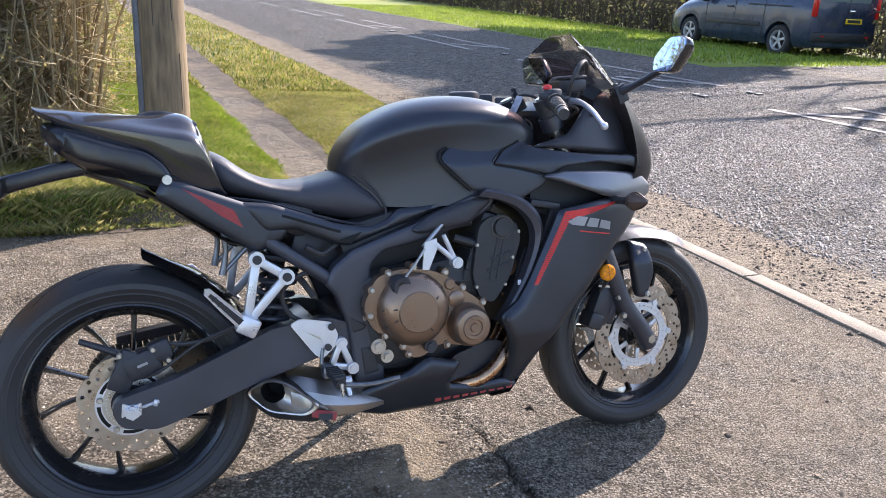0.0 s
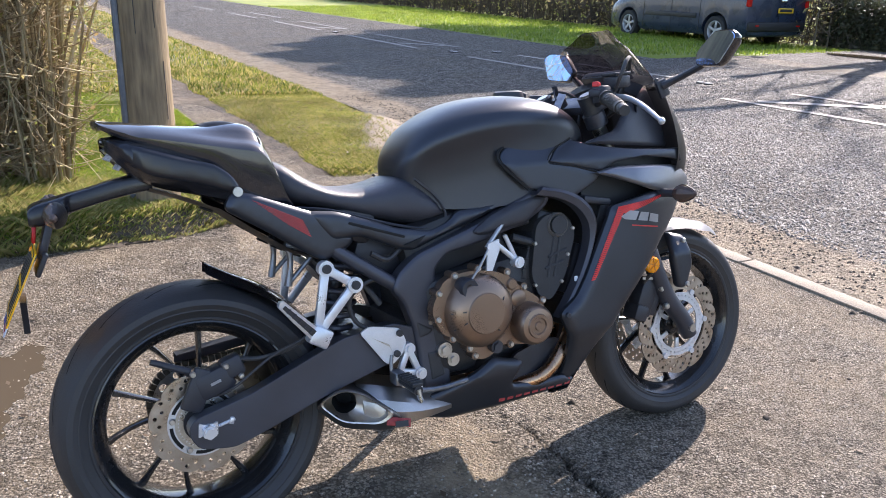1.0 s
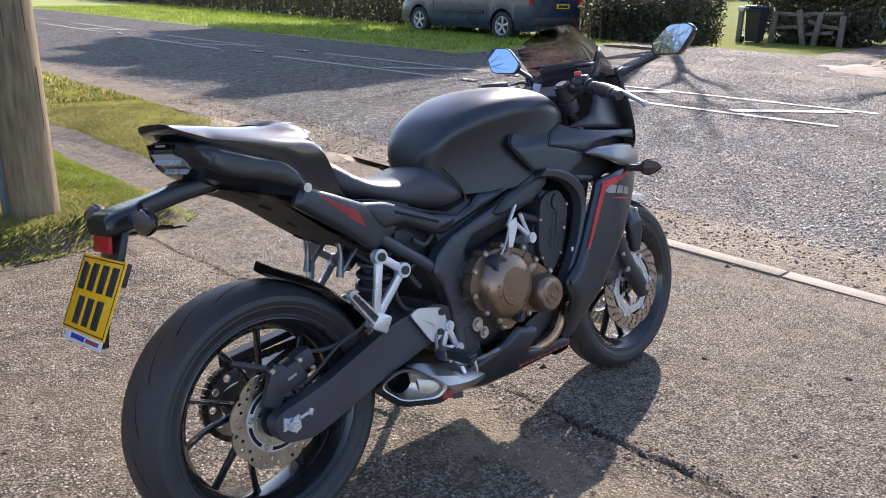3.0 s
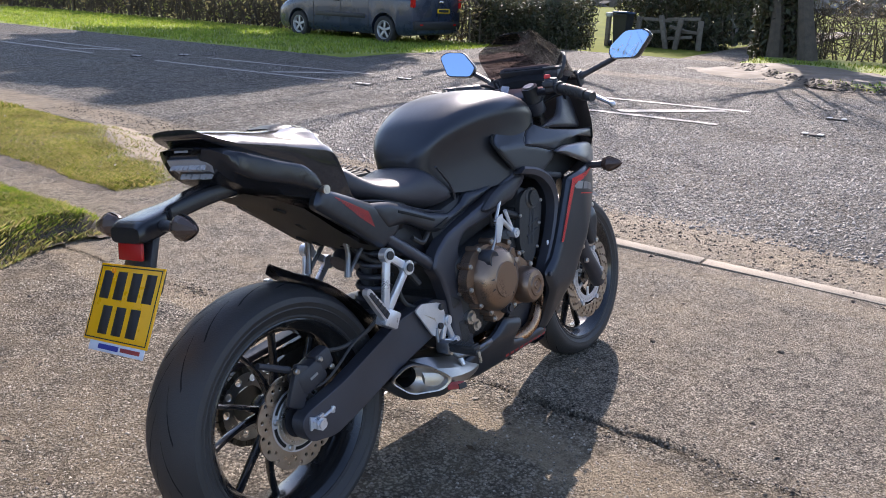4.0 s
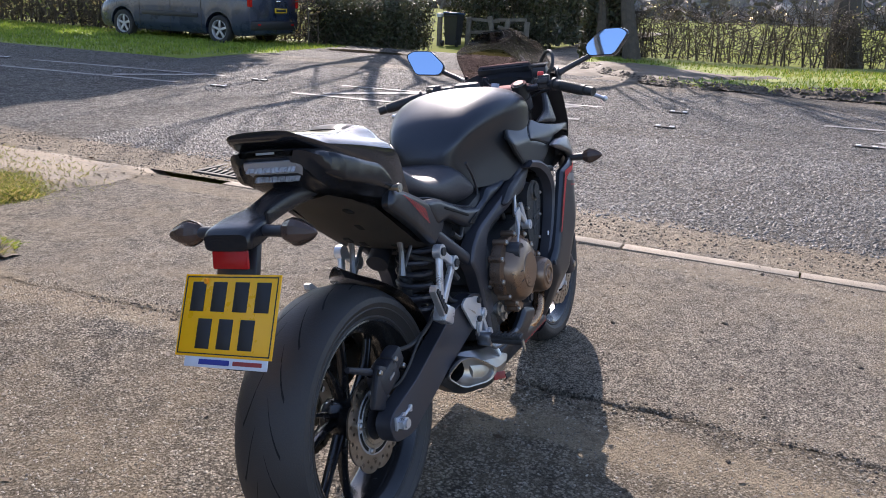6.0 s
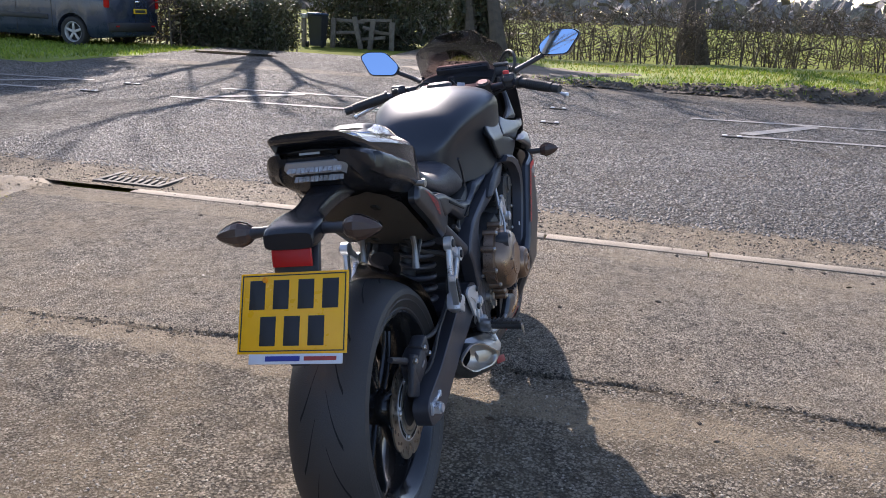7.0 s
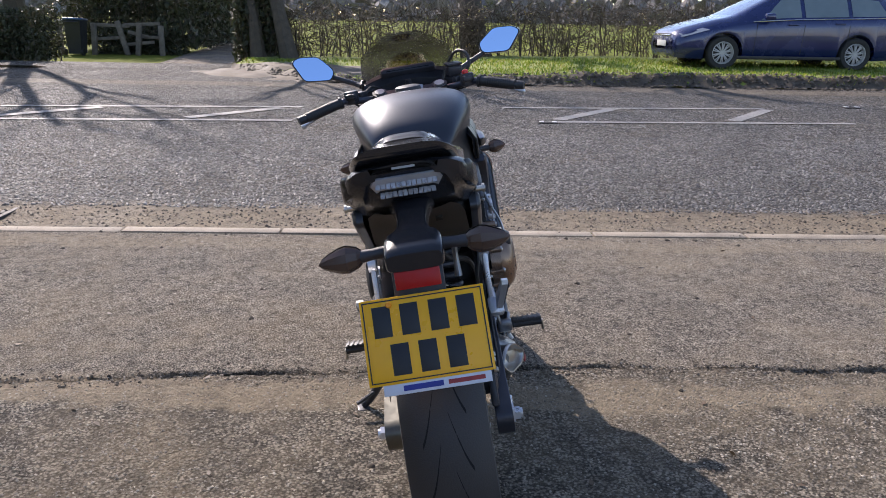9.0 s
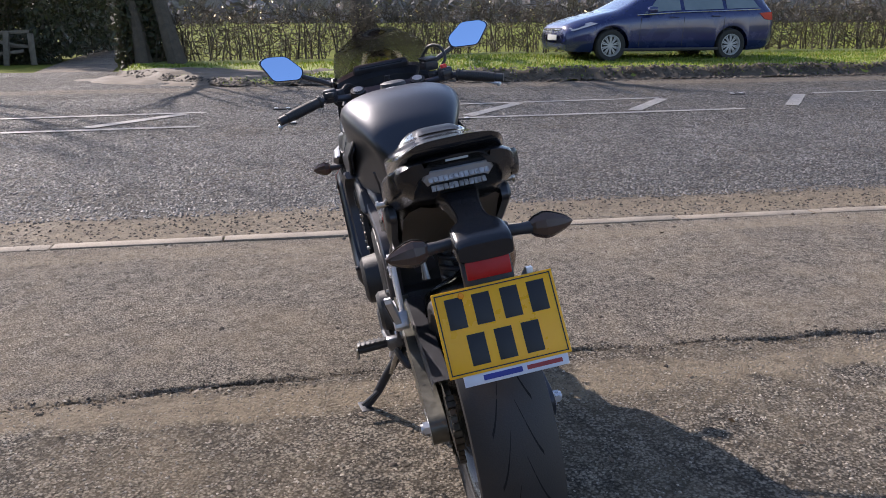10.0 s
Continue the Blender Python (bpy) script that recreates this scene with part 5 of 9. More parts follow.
box(bm, (0.10, 1.72, 0.20), (4.81, 0, 0.46), bevel=0.04)
part("rear_bumper", bm, M_TRIM, van)
part("number_plate", box(bmesh.new(), (0.010, 0.46, 0.105), (4.845, 0.20, 0.80), bevel=0.002), material("van_plate_yellow", (0.66, 0.42, 0.01), (0.74, 0.48, 0.015), 8, 0.4), van, "yellow number plate")
part("plate_bar", box(bmesh.new(), (0.004, 0.36, 0.06), (4.852, 0.20, 0.80)), M_TRIM, van)
bm = bmesh.new()
box(bm, (0.014, 1.25, 0.42), (4.818, 0, 1.38), (0, 4, 0), bevel=0.01)
part("rear_window", bm, M_GLASS, van)
bm = bmesh.new()
box(bm, (0.008, 0.012, 1.3), (4.84, 0.02, 1.02))
part("rear_door_gap", bm, M_TRIM, van)
part("door_pull", box(bmesh.new(), (0.02, 0.16, 0.05), (4.842, 0.12, 1.0), bevel=0.01), M_CHROME, van)


def wheelie_bin(s, r, turn, lid, label):
    b = thing("wheelie_bin", Matrix.Translation(road_pt(s, r, base_land(s, r) - 0.005)) @ pose(0, 0, 0, 0, 0, turn), label, "bin")
    bm = bmesh.new()
    loft(bm, [[(x * k, y * k2 + 0.0, z) for x, y in ((-0.24, -0.26), (0.24, -0.26), (0.24, 0.30), (-0.24, 0.30))] for z, k, k2 in ((0.05, 0.78, 0.78), (0.10, 0.80, 0.80), (0.98, 1.0, 1.0), (1.02, 1.06, 1.06))])
    part("body", bm, M_BIN, b)
    bm = bmesh.new()
    box(bm, (0.53, 0.64, 0.06), (0, 0.02, 1.055), (3, 0, 0), bevel=0.025)
    part("lid", bm, lid, b)
    bm = bmesh.new()
    rod(bm, (-0.21, 0.34, 0.98), (0.21, 0.34, 0.98), 0.02, seg=8)
    part("handle", bm, M_BIN, b)
    for x in (-0.26, 0.26):
        part("wheel", rod(bmesh.new(), (x - 0.03, 0.28, 0.10), (x + 0.03, 0.28, 0.10), 0.10, seg=14), M_TRIM, b)


wheelie_bin(24.0, 12.30, 114, M_BINLID, "dark wheelie bin with a blue lid beside a post")
post = thing("wooden_post", Matrix.Translation(road_pt(23.8, 12.72, base_land(23.8, 12.72))), "pale square wooden post with a flat cap beside the bin", "post")
part("shaft", box(bmesh.new(), (0.13, 0.13, 1.0), (0, 0, 0.45), (0, 0, 20), bevel=0.01), M_WOOD, post)
part("cap", box(bmesh.new(), (0.19, 0.19, 0.13), (0, 0, 0.98), (0, 0, 20), bevel=0.02), M_STUD, post)

gate = thing("rail_fence", Matrix.Translation(road_pt(24.3, 10.85, base_land(24.3, 10.85))) @ pose(0, 0, 0, 0, 0, math.degrees(math.atan2(NX, -NY)) + 180), "weathered wooden rail fence with broken rails, half overgrown", "fence")
for x, h, tilt in ((-1.05, 1.0, 2), (-0.18, 1.08, -14), (0.30, 1.02, 6), (1.0, 0.95, 0)):
    part("post", box(bmesh.new(), (0.15, 0.13, h), (x, 0, h / 2 - 0.05), (0, tilt, 0), bevel=0.02), M_WOOD, gate)
for x0, x1, z, tilt in ((-1.05, 0.02, 0.88, 2), (-0.15, 0.95, 0.93, -3), (-1.0, -0.1, 0.50, -4), (-0.05, 0.62, 0.62, 14), (-0.1, 0.75, 0.36, -6), (0.2, 1.0, 0.55, 3)):
    part("rail", box(bmesh.new(), (x1 - x0, 0.045, 0.10), ((x0 + x1) / 2, 0.09, z), (0, tilt, 0), bevel=0.01), M_WOOD, gate)
wild = [(*road_pt(s, r), base_land(s, r) + h) for s, r, h in zip(rng.uniform(24.5, 25.6, 5000), rng.uniform(9.4, 12.0, 5000), 0.85 * rng.uniform(0, 1, 5000) ** 1.8)]
leaves("ivy", np.array(wild)[:, [0, 1, 3]], 0.06, M_EVERGREEN, "dark ivy and brambles over the rail fence", "ivy")

# lane beyond the gate, and the wet patch at its mouth
verts, faces = [], []
for k in range(24):
    t = k / 23
    s, r = 15.0 + 30 * t, 7.0 + 2.3 * math.sin(t * 1.9)
    for q in (-1, -0.4, 0.4, 1):
        verts.append(road_pt(s, r + q * (0.95 - 0.2 * t), base_land(s, r) + 0.05))
faces = [(j * 4 + i, j * 4 + i + 1, (j + 1) * 4 + i + 1, (j + 1) * 4 + i) for j in range(23) for i in range(3)]
tagged(bulk("lane", verts, faces, M_PATH, True), "pale narrow lane running between dark hedges", "lane", kind="structure")
bm = bmesh.new()
ringv = []
for k in range(40):
    a = 2 * math.pi * k / 40
    q = 1 + 0.35 * noise.noise((math.cos(a) * 2, math.sin(a) * 2, 9))
    ringv.append(bm.verts.new(road_pt(14.1 + 0.30 * q * math.cos(a), 9.9 + 1.0 * q * math.sin(a), land(14.1, 9.9) + 0.012)))
bm.faces.new(ringv)
tagged(part("puddle", bm, M_WATER, smooth=0), "bright shallow puddle at the mouth of the lane", "puddle", kind="structure")

# ---- the motorcycle: x forward from the rear axle, y to its left, z up; leaning on its side stand ----
M_MATT = material("matt_graphite_paint", (0.052, 0.056, 0.066), (0.066, 0.070, 0.081), 5.0, 0.35, 0.7, bump=0.03, bump_scale=900, fine=0.2, rough_var=0.05)
M_SILVER = material("matt_grey_paint", (0.16, 0.165, 0.185), (0.20, 0.205, 0.225), 6.0, 0.36, 0.7, bump=0.03, bump_scale=900, rough_var=0.05)
M_GLOSS = material("gloss_black_paint", (0.013, 0.013, 0.016), (0.021, 0.021, 0.025), 5.0, 0.15, 0.0, fine=0.3, rough_var=0.05, coat=0.7)
M_SATIN = material("satin_black_plastic", (0.013, 0.013, 0.016), (0.022, 0.022, 0.026), 7.0, 0.23, fine=0.3, rough_var=0.06, bump=0.04, bump_scale=700)
M_PLASTIC = material("black_plastic", (0.022, 0.022, 0.027), (0.038, 0.038, 0.045), 12.0, 0.44, bump=0.15, bump_scale=700)
# dusty grey, lifted further to stand in for light bounced off the ground
M_UNDER = material("grey_undertray_plastic", (0.085, 0.075, 0.066), (0.150, 0.132, 0.114), 14.0, 0.6, bump=0.2, bump_scale=300)
M_FRAME = material("satin_black_frame", (0.055, 0.056, 0.068), (0.080, 0.081, 0.096), 9.0, 0.40, 0.5, bump=0.05, bump_scale=500)
M_RUBBER = material("tyre_rubber", (0.024, 0.023, 0.024), (0.046, 0.043, 0.042), 7.0, 0.55, bump=0.2, bump_scale=300)
M_GROOVE = material("tread_groove", (0.006, 0.006, 0.006), (0.010, 0.010, 0.010), 7.0, 0.9)
M_SEAT = material("seat_vinyl", (0.034, 0.034, 0.042), (0.050, 0.050, 0.060), 8.0, 0.40, bump=0.25, bump_scale=900)
M_RIM = material("black_rim", (0.020, 0.020, 0.022), (0.036, 0.036, 0.038), 9.0, 0.22, 0.5, coat=0.4)
M_STEEL = material("brushed_steel", (0.42, 0.40, 0.37), (0.60, 0.58, 0.54), 30.0, 0.34, 1.0, bump=0.05, bump_scale=400)
M_DISC = material("brake_disc_steel", (0.34, 0.29, 0.24), (0.52, 0.46, 0.40), 40.0, 0.34, 1.0, bump=0.06, bump_scale=600)
M_ALLOY = material("cast_alloy", (0.62, 0.63, 0.66), (0.76, 0.77, 0.80), 16.0, 0.36, 0.65, bump=0.15, bump_scale=300)
M_BRONZE = material("bronze_engine_paint", (0.240, 0.166, 0.120), (0.280, 0.196, 0.143), 8.0, 0.32, 0.8, bump=0.03, bump_scale=500)
M_ENGINE = material("black_engine_casting", (0.026, 0.026, 0.028), (0.048, 0.048, 0.050), 15.0, 0.46, 0.2, bump=0.3, bump_scale=350)
M_PIPE = material("heat_tinted_steel", (0.42, 0.22, 0.12), (0.62, 0.42, 0.26), 22.0, 0.28, 1.0)
M_MUFFLER = material("satin_stainless", (0.36, 0.34, 0.32), (0.50, 0.48, 0.45), 12.0, 0.36, 1.0, bump=0.05, bump_scale=600)
# soot in the exhaust bore; elsewhere painted shade of slots and panel gaps
M_HOLE = material("soot_and_gap_shade", (0.006, 0.006, 0.006), (0.012, 0.011, 0.010), 9.0, 0.85)
M_RED = material("red_decal", (0.62, 0.03, 0.03), (0.75, 0.045, 0.04), 20.0, 0.4)
M_GREYDECAL = material("silver_decal", (0.30, 0.30, 0.31), (0.38, 0.38, 0.39), 20.0, 0.4, 0.4)
M_REDDULL = material("worn_red_decal", (0.26, 0.03, 0.03), (0.40, 0.05, 0.045), 40.0, 0.5)
M_BLUEANOD = material("grey_metal", (0.16, 0.165, 0.18), (0.28, 0.285, 0.30), 30.0, 0.38, 0.9)
M_PLATE = material("yellow_plate", (0.94, 0.44, 0.002), (0.97, 0.49, 0.003), 9.0, 0.30, fine=0.2)
M_INK = material("black_ink", (0.010, 0.010, 0.012), (0.016, 0.016, 0.02), 20.0, 0.45)
M_WHITE = material("white_plastic", (0.62, 0.64, 0.70), (0.72, 0.74, 0.80), 12.0, 0.4)
M_BLUEINK = material("blue_ink", (0.02, 0.03, 0.22), (0.03, 0.04, 0.28), 20.0, 0.45)


M_AMBER = lens_material("amber_reflector", (0.95, 0.34, 0.015), 0.2, 0.0)
M_REDLENS = lens_material("red_reflector", (0.42, 0.008, 0.010), 0.15, 0.0)
M_CLEAR = lens_material("clear_lamp_lens", (0.40, 0.40, 0.43), 0.12, 0.0)
M_CELL = material("lamp_reflector_cell", (0.36, 0.36, 0.385), (0.52, 0.52, 0.55), 90.0, 0.30, 0.25)
M_SMOKE = lens_material("smoked_amber_lens", (0.115, 0.075, 0.060), 0.05, 0.3)


def tinted_screen():
    m = bpy.data.materials.new("smoked_screen")
    m.use_nodes = True
    nt = m.node_tree
    nt.nodes.remove(nt.nodes["Principled BSDF"])
    see, shine, mix, fres = (nt.nodes.new("ShaderNode" + k) for k in ("BsdfTransparent", "BsdfGlossy", "MixShader", "Fresnel"))
    see.inputs["Color"].default_value = (0.27, 0.215, 0.215, 1)
    shine.inputs["Roughness"].default_value = 0.06
    fres.inputs["IOR"].default_value = 1.4
    nt.links.new(fres.outputs[0], mix.inputs[0])
    nt.links.new(see.outputs[0], mix.inputs[1])
    nt.links.new(shine.outputs[0], mix.inputs[2])
    nt.links.new(mix.outputs[0], nt.nodes["Material Output"].inputs["Surface"])
    return m


M_SCREEN = tinted_screen()
# the reflected sky's blue is put into the mirror colour
M_MIRROR = bpy.data.materials.new("sky_tinted_mirror")
M_MIRROR.use_nodes = True
for key, value in (("Base Color", (0.50, 0.68, 0.95, 1)), ("Metallic", 1.0), ("Roughness", 0.02)):
    M_MIRROR.node_tree.nodes["Principled BSDF"].inputs[key].default_value = value

LEAN, HEADING = 10.0, 23.92
bike_pose = pose(-0.6904, 1.6736, -0.034, 0, 0, HEADING) @ pose(0, 0, 0, -LEAN, 0, 0)
bike = thing("motorcycle", bike_pose, "matt graphite black sports motorcycle leaning on its side stand", "motorcycle")
REAR, FRONT = (0.0, 0.0, 0.315), (1.455, 0.0, 0.302)


# -- wheels --
def tyre(centre, radius, width, rim):
    bm = bmesh.new()
    h = radius - rim
    prof = [(rim - 0.004, -width * 0.36), (rim + 0.006, -width * 0.395), (rim + 0.011, -width * 0.425), (rim + 0.014, -width * 0.425), (rim + 0.016, -width * 0.415), (rim + h * 0.34, -width * 0.465), (rim + h * 0.37, -width * 0.478), (rim + h * 0.40, -width * 0.474), (rim + h * 0.52, -width * 0.5), (rim + h * 0.66, -width * 0.485),
            (rim + h * 0.80, -width * 0.40), (rim + h * 0.92, -width * 0.27), (radius - 0.001, -width * 0.12), (radius, 0)]
    prof = prof + [(r, -o) for r, o in reversed(prof[:-1])]
    lathe(bm, prof, 96, centre)
    return bm, prof


def tread(centre, radius, width, prof, count, slant):
    """Slanting rain grooves round the tyre: painted shade, narrow dark bands a hair above the rubber."""
    bm = bmesh.new()
    table = sorted((o, r) for r, o in prof)

    def radius_at(o):
        for (o0, r0), (o1, r1) in zip(table, table[1:]):
            if o0 <= o <= o1:
                return r0 + (r1 - r0) * (o - o0) / (o1 - o0 + 1e-9)
        return table[0][1]

    c = Vector(centre)
    for k in range(count):
        for side in (-1, 1):
            a0 = 2 * math.pi * (k + (0.5 if side > 0 else 0)) / count
            rows = []
            for i in range(10):
                t = i / 9
                o = side * width * (0.06 + 0.36 * t)
                a = a0 + slant * (t + 0.35 * math.sin(t * 3.0))
                wide = 0.0042 * math.sin(math.pi * min(0.97, t + 0.05)) + 0.0012
                r = radius_at(o) + 0.0006
                row = []
                for da in (-wide / r, wide / r):
                    row.append(bm.verts.new(c + Vector((r * math.cos(a + da), o, r * math.sin(a + da)))))
                rows.append(row)
            skin(bm, rows, False)
    return bm


def spoke_shape(centre, a_hub, a_rim, r_hub, r_rim, w, thick, off_hub, off_rim):
    """One tapering cast spoke."""
    bm = bmesh.new()
    c = Vector(centre)
    rings = []
    for k in range(7):
        t = k / 6
        a = a_hub + (a_rim - a_hub) * t
        r = r_hub + (r_rim - r_hub) * t
        ww = w * (1.25 - 0.55 * math.sin(math.pi * min(1, t * 0.9)))
        o = off_hub + (off_rim - off_hub) * t
        mid = Vector((r * math.cos(a), o, r * math.sin(a)))
        tang = Vector((-math.sin(a), 0, math.cos(a)))
        y = Vector((0, 1, 0))
        h = thick * (1.15 - 0.35 * t)
        rings.append([bm.verts.new(c + mid + tang * ww * p + y * h * q) for p, q in ((-0.5, -0.25), (-0.25, -0.5), (0.25, -0.5), (0.5, -0.25), (0.5, 0.25), (0.25, 0.5), (-0.25, 0.5), (-0.5, 0.25))])
    skin(bm, rings, True)
    for rg in (rings[0], rings[-1]):
        bm.faces.new(rg)
    return bm


def wave_disc(centre, y, outer, inner, waves, rows, thick=0.0045, depth=0.004, phase=0.0):
    """A petal brake disc, drilled through."""
    cx, cz = centre[0], centre[2]
    n = waves * 10
    line = []
    for k in range(n):
        a = 2 * math.pi * k / n
        r = outer - depth + depth * abs(math.cos(a * waves / 2 + phase)) ** 0.45
        line.append((cx + r * math.cos(a), cz + r * math.sin(a)))
    holes = [(cx, cz, inner, 56)]
    for count, r, hole, ph in rows:
        holes += [(cx + r * math.cos(2 * math.pi * (k + ph) / count), cz + r * math.sin(2 * math.pi * (k + ph) / count), hole, 7) for k in range(count)]
    bm = bmesh.new()
    plate(bm, line, y - thick / 2, thick, holes)
    return bm


def wheel(name, centre, radius, width, rim, count, slant, turn):
    lip = width * 0.41
    half = [(rim - 0.010, lip - 0.016), (rim - 0.003, lip - 0.005), (rim + 0.004, lip), (rim + 0.008, lip - 0.001), (rim + 0.009, lip - 0.006), (rim - 0.004, lip - 0.020), (rim - 0.010, lip - 0.034)]
    outer = [(r, -o) for r, o in half] + [(rim - 0.016, 0)] + list(reversed(half))
    inner = [(rim - 0.022, lip - 0.030), (rim - 0.026, lip * 0.45), (rim - 0.027, 0), (rim - 0.026, -lip * 0.45), (rim - 0.022, -lip + 0.030)]
    bm = lathe(bmesh.new(), outer + inner, 88, centre, closed=True)
    w = part(name, bm, M_RIM, bike, "black cast alloy wheel with paired spokes")
    body, prof = tyre(centre, radius, width, rim)
    t = part("tyre", body, M_RUBBER, w, "worn black road tyre")
    part("tread_groove", tread(centre, radius, width, prof, count, slant), M_GROOVE, t)
    bm = bmesh.new()
    lathe(bm, [(0.001, -0.055), (0.032, -0.055), (0.040, -0.045), (0.046, -0.02), (0.048, 0), (0.046, 0.02), (0.040, 0.045), (0.032, 0.055), (0.001, 0.055)], 32, centre)
    part("hub", bm, M_RIM, w)
    for k in range(5):
        a = turn + 2 * math.pi * k / 5
        for d in (-1, 1):
            part("spoke", spoke_shape(centre, a + d * 0.16, a + d * 0.30 + 0.20, 0.036, rim - 0.020, 0.0155, 0.026, 0.0, 0.0), M_RIM, w)
    return w


rear_wheel = wheel("rear_wheel", REAR, 0.315, 0.182, 0.226, 17, 0.42, 0.30)
front_wheel = wheel("front_wheel", FRONT, 0.302, 0.122, 0.224, 19, -0.36, 0.55)

# rear disc, its carrier and the toothed speed ring
disc = part("brake_disc", wave_disc(REAR, -0.083, 0.120, 0.078, 9, ((18, 0.1065, 0.0052, 0.25), (18, 0.0955, 0.0048, 0.75)), depth=0.0095), M_DISC, rear_wheel, "drilled wavy steel brake disc")
bm = bmesh.new()
plate(bm, [(0.079 * math.cos(a), 0.315 + 0.079 * math.sin(a)) for a in [2 * math.pi * k / 40 for k in range(40)]], -0.086, 0.006, [(0, 0.315, 0.052, 36)])
part("disc_carrier", bm, M_ALLOY, disc)
for k in range(5):
    a0 = 0.4 + 2 * math.pi * (k + 0.5) / 5
    arc = [(r, a0 + d) for r, d in [(0.0745, -0.40 + 0.1 * j) for j in range(9)] + [(0.0665, 0.40 - 0.1 * j) for j in range(9)]]
    part("carrier_slot", plate(bmesh.new(), [(r * math.cos(a), 0.315 + r * math.sin(a)) for r, a in arc], -0.0868, 0.0006), M_HOLE, disc)
bm = bmesh.new()
lathe(bm, [(0.001, -0.0875), (0.045, -0.0875), (0.045, -0.080)], 36, REAR)
part("hub_cap", bm, M_PLASTIC, disc)
bm = bmesh.new()
plate(bm, [(0.063 * math.cos(a), 0.315 + 0.063 * math.sin(a)) for a in [2 * math.pi * k / 48 for k in range(48)]], -0.0885, 0.0022,
      [(0, 0.315, 0.044, 36)] + [(0.055 * math.cos(2 * math.pi * k / 42), 0.315 + 0.055 * math.sin(2 * math.pi * k / 42), 0.0026, 4) for k in range(42)])
part("speed_ring", bm, M_STEEL, disc)
bm = bmesh.new()
for k in range(5):
    a = 0.4 + 2 * math.pi * k / 5
    bolt(bm, (0.069 * math.cos(a), -0.087, 0.315 + 0.069 * math.sin(a)), 0.0075, 0.006)
part("bolt", bm, M_STEEL, disc)
# front discs
for side in (-1, 1):
    fd = part("brake_disc", wave_disc(FRONT, side * 0.068, 0.158, 0.110, 12, ((24, 0.1445, 0.0054, 0.25), (24, 0.133, 0.0054, 0.55), (24, 0.1215, 0.0050, 0.85)), depth=0.0095), M_DISC, front_wheel, "drilled wavy steel brake disc")
    bm = bmesh.new()
    n = 60
    ringline = [(FRONT[0] + (0.100 + 0.010 * max(0, math.cos(6 * 2 * math.pi * k / n)) ** 3) * math.cos(2 * math.pi * k / n), FRONT[2] + (0.100 + 0.010 * max(0, math.cos(6 * 2 * math.pi * k / n)) ** 3) * math.sin(2 * math.pi * k / n)) for k in range(n)]
    plate(bm, ringline, side * 0.068 - 0.002, 0.004, [(FRONT[0], FRONT[2], 0.076, 48)] + [(FRONT[0] + 0.090 * math.cos(2 * math.pi * k / 36), FRONT[2] + 0.090 * math.sin(2 * math.pi * k / 36), 0.0028, 5) for k in range(36)])
    part("speed_ring", bm, M_ALLOY, fd)
    bm = bmesh.new()
    for k in range(6):
        a = 2 * math.pi * k / 6
        rod(bm, (FRONT[0] + 0.108 * math.cos(a), side * 0.062, FRONT[2] + 0.108 * math.sin(a)), (FRONT[0] + 0.108 * math.cos(a), side * 0.075, FRONT[2] + 0.108 * math.sin(a)), 0.009, seg=12)
        a += 0.5
        box(bm, (0.035, 0.006, 0.014), (FRONT[0] + 0.062 * math.cos(a), side * 0.064, FRONT[2] + 0.062 * math.sin(a)), (0, -math.degrees(a), 0), bevel=0.002)
    part("disc_carrier", bm, M_ALLOY, fd)

# -- front fork, brakes and mudguard --
def fork_pt(z, y, dx=0.0):
    return (1.455 - 0.47 * (z - 0.302) + dx - 0.03 * step01(0.30, 0.42, z), y, z)


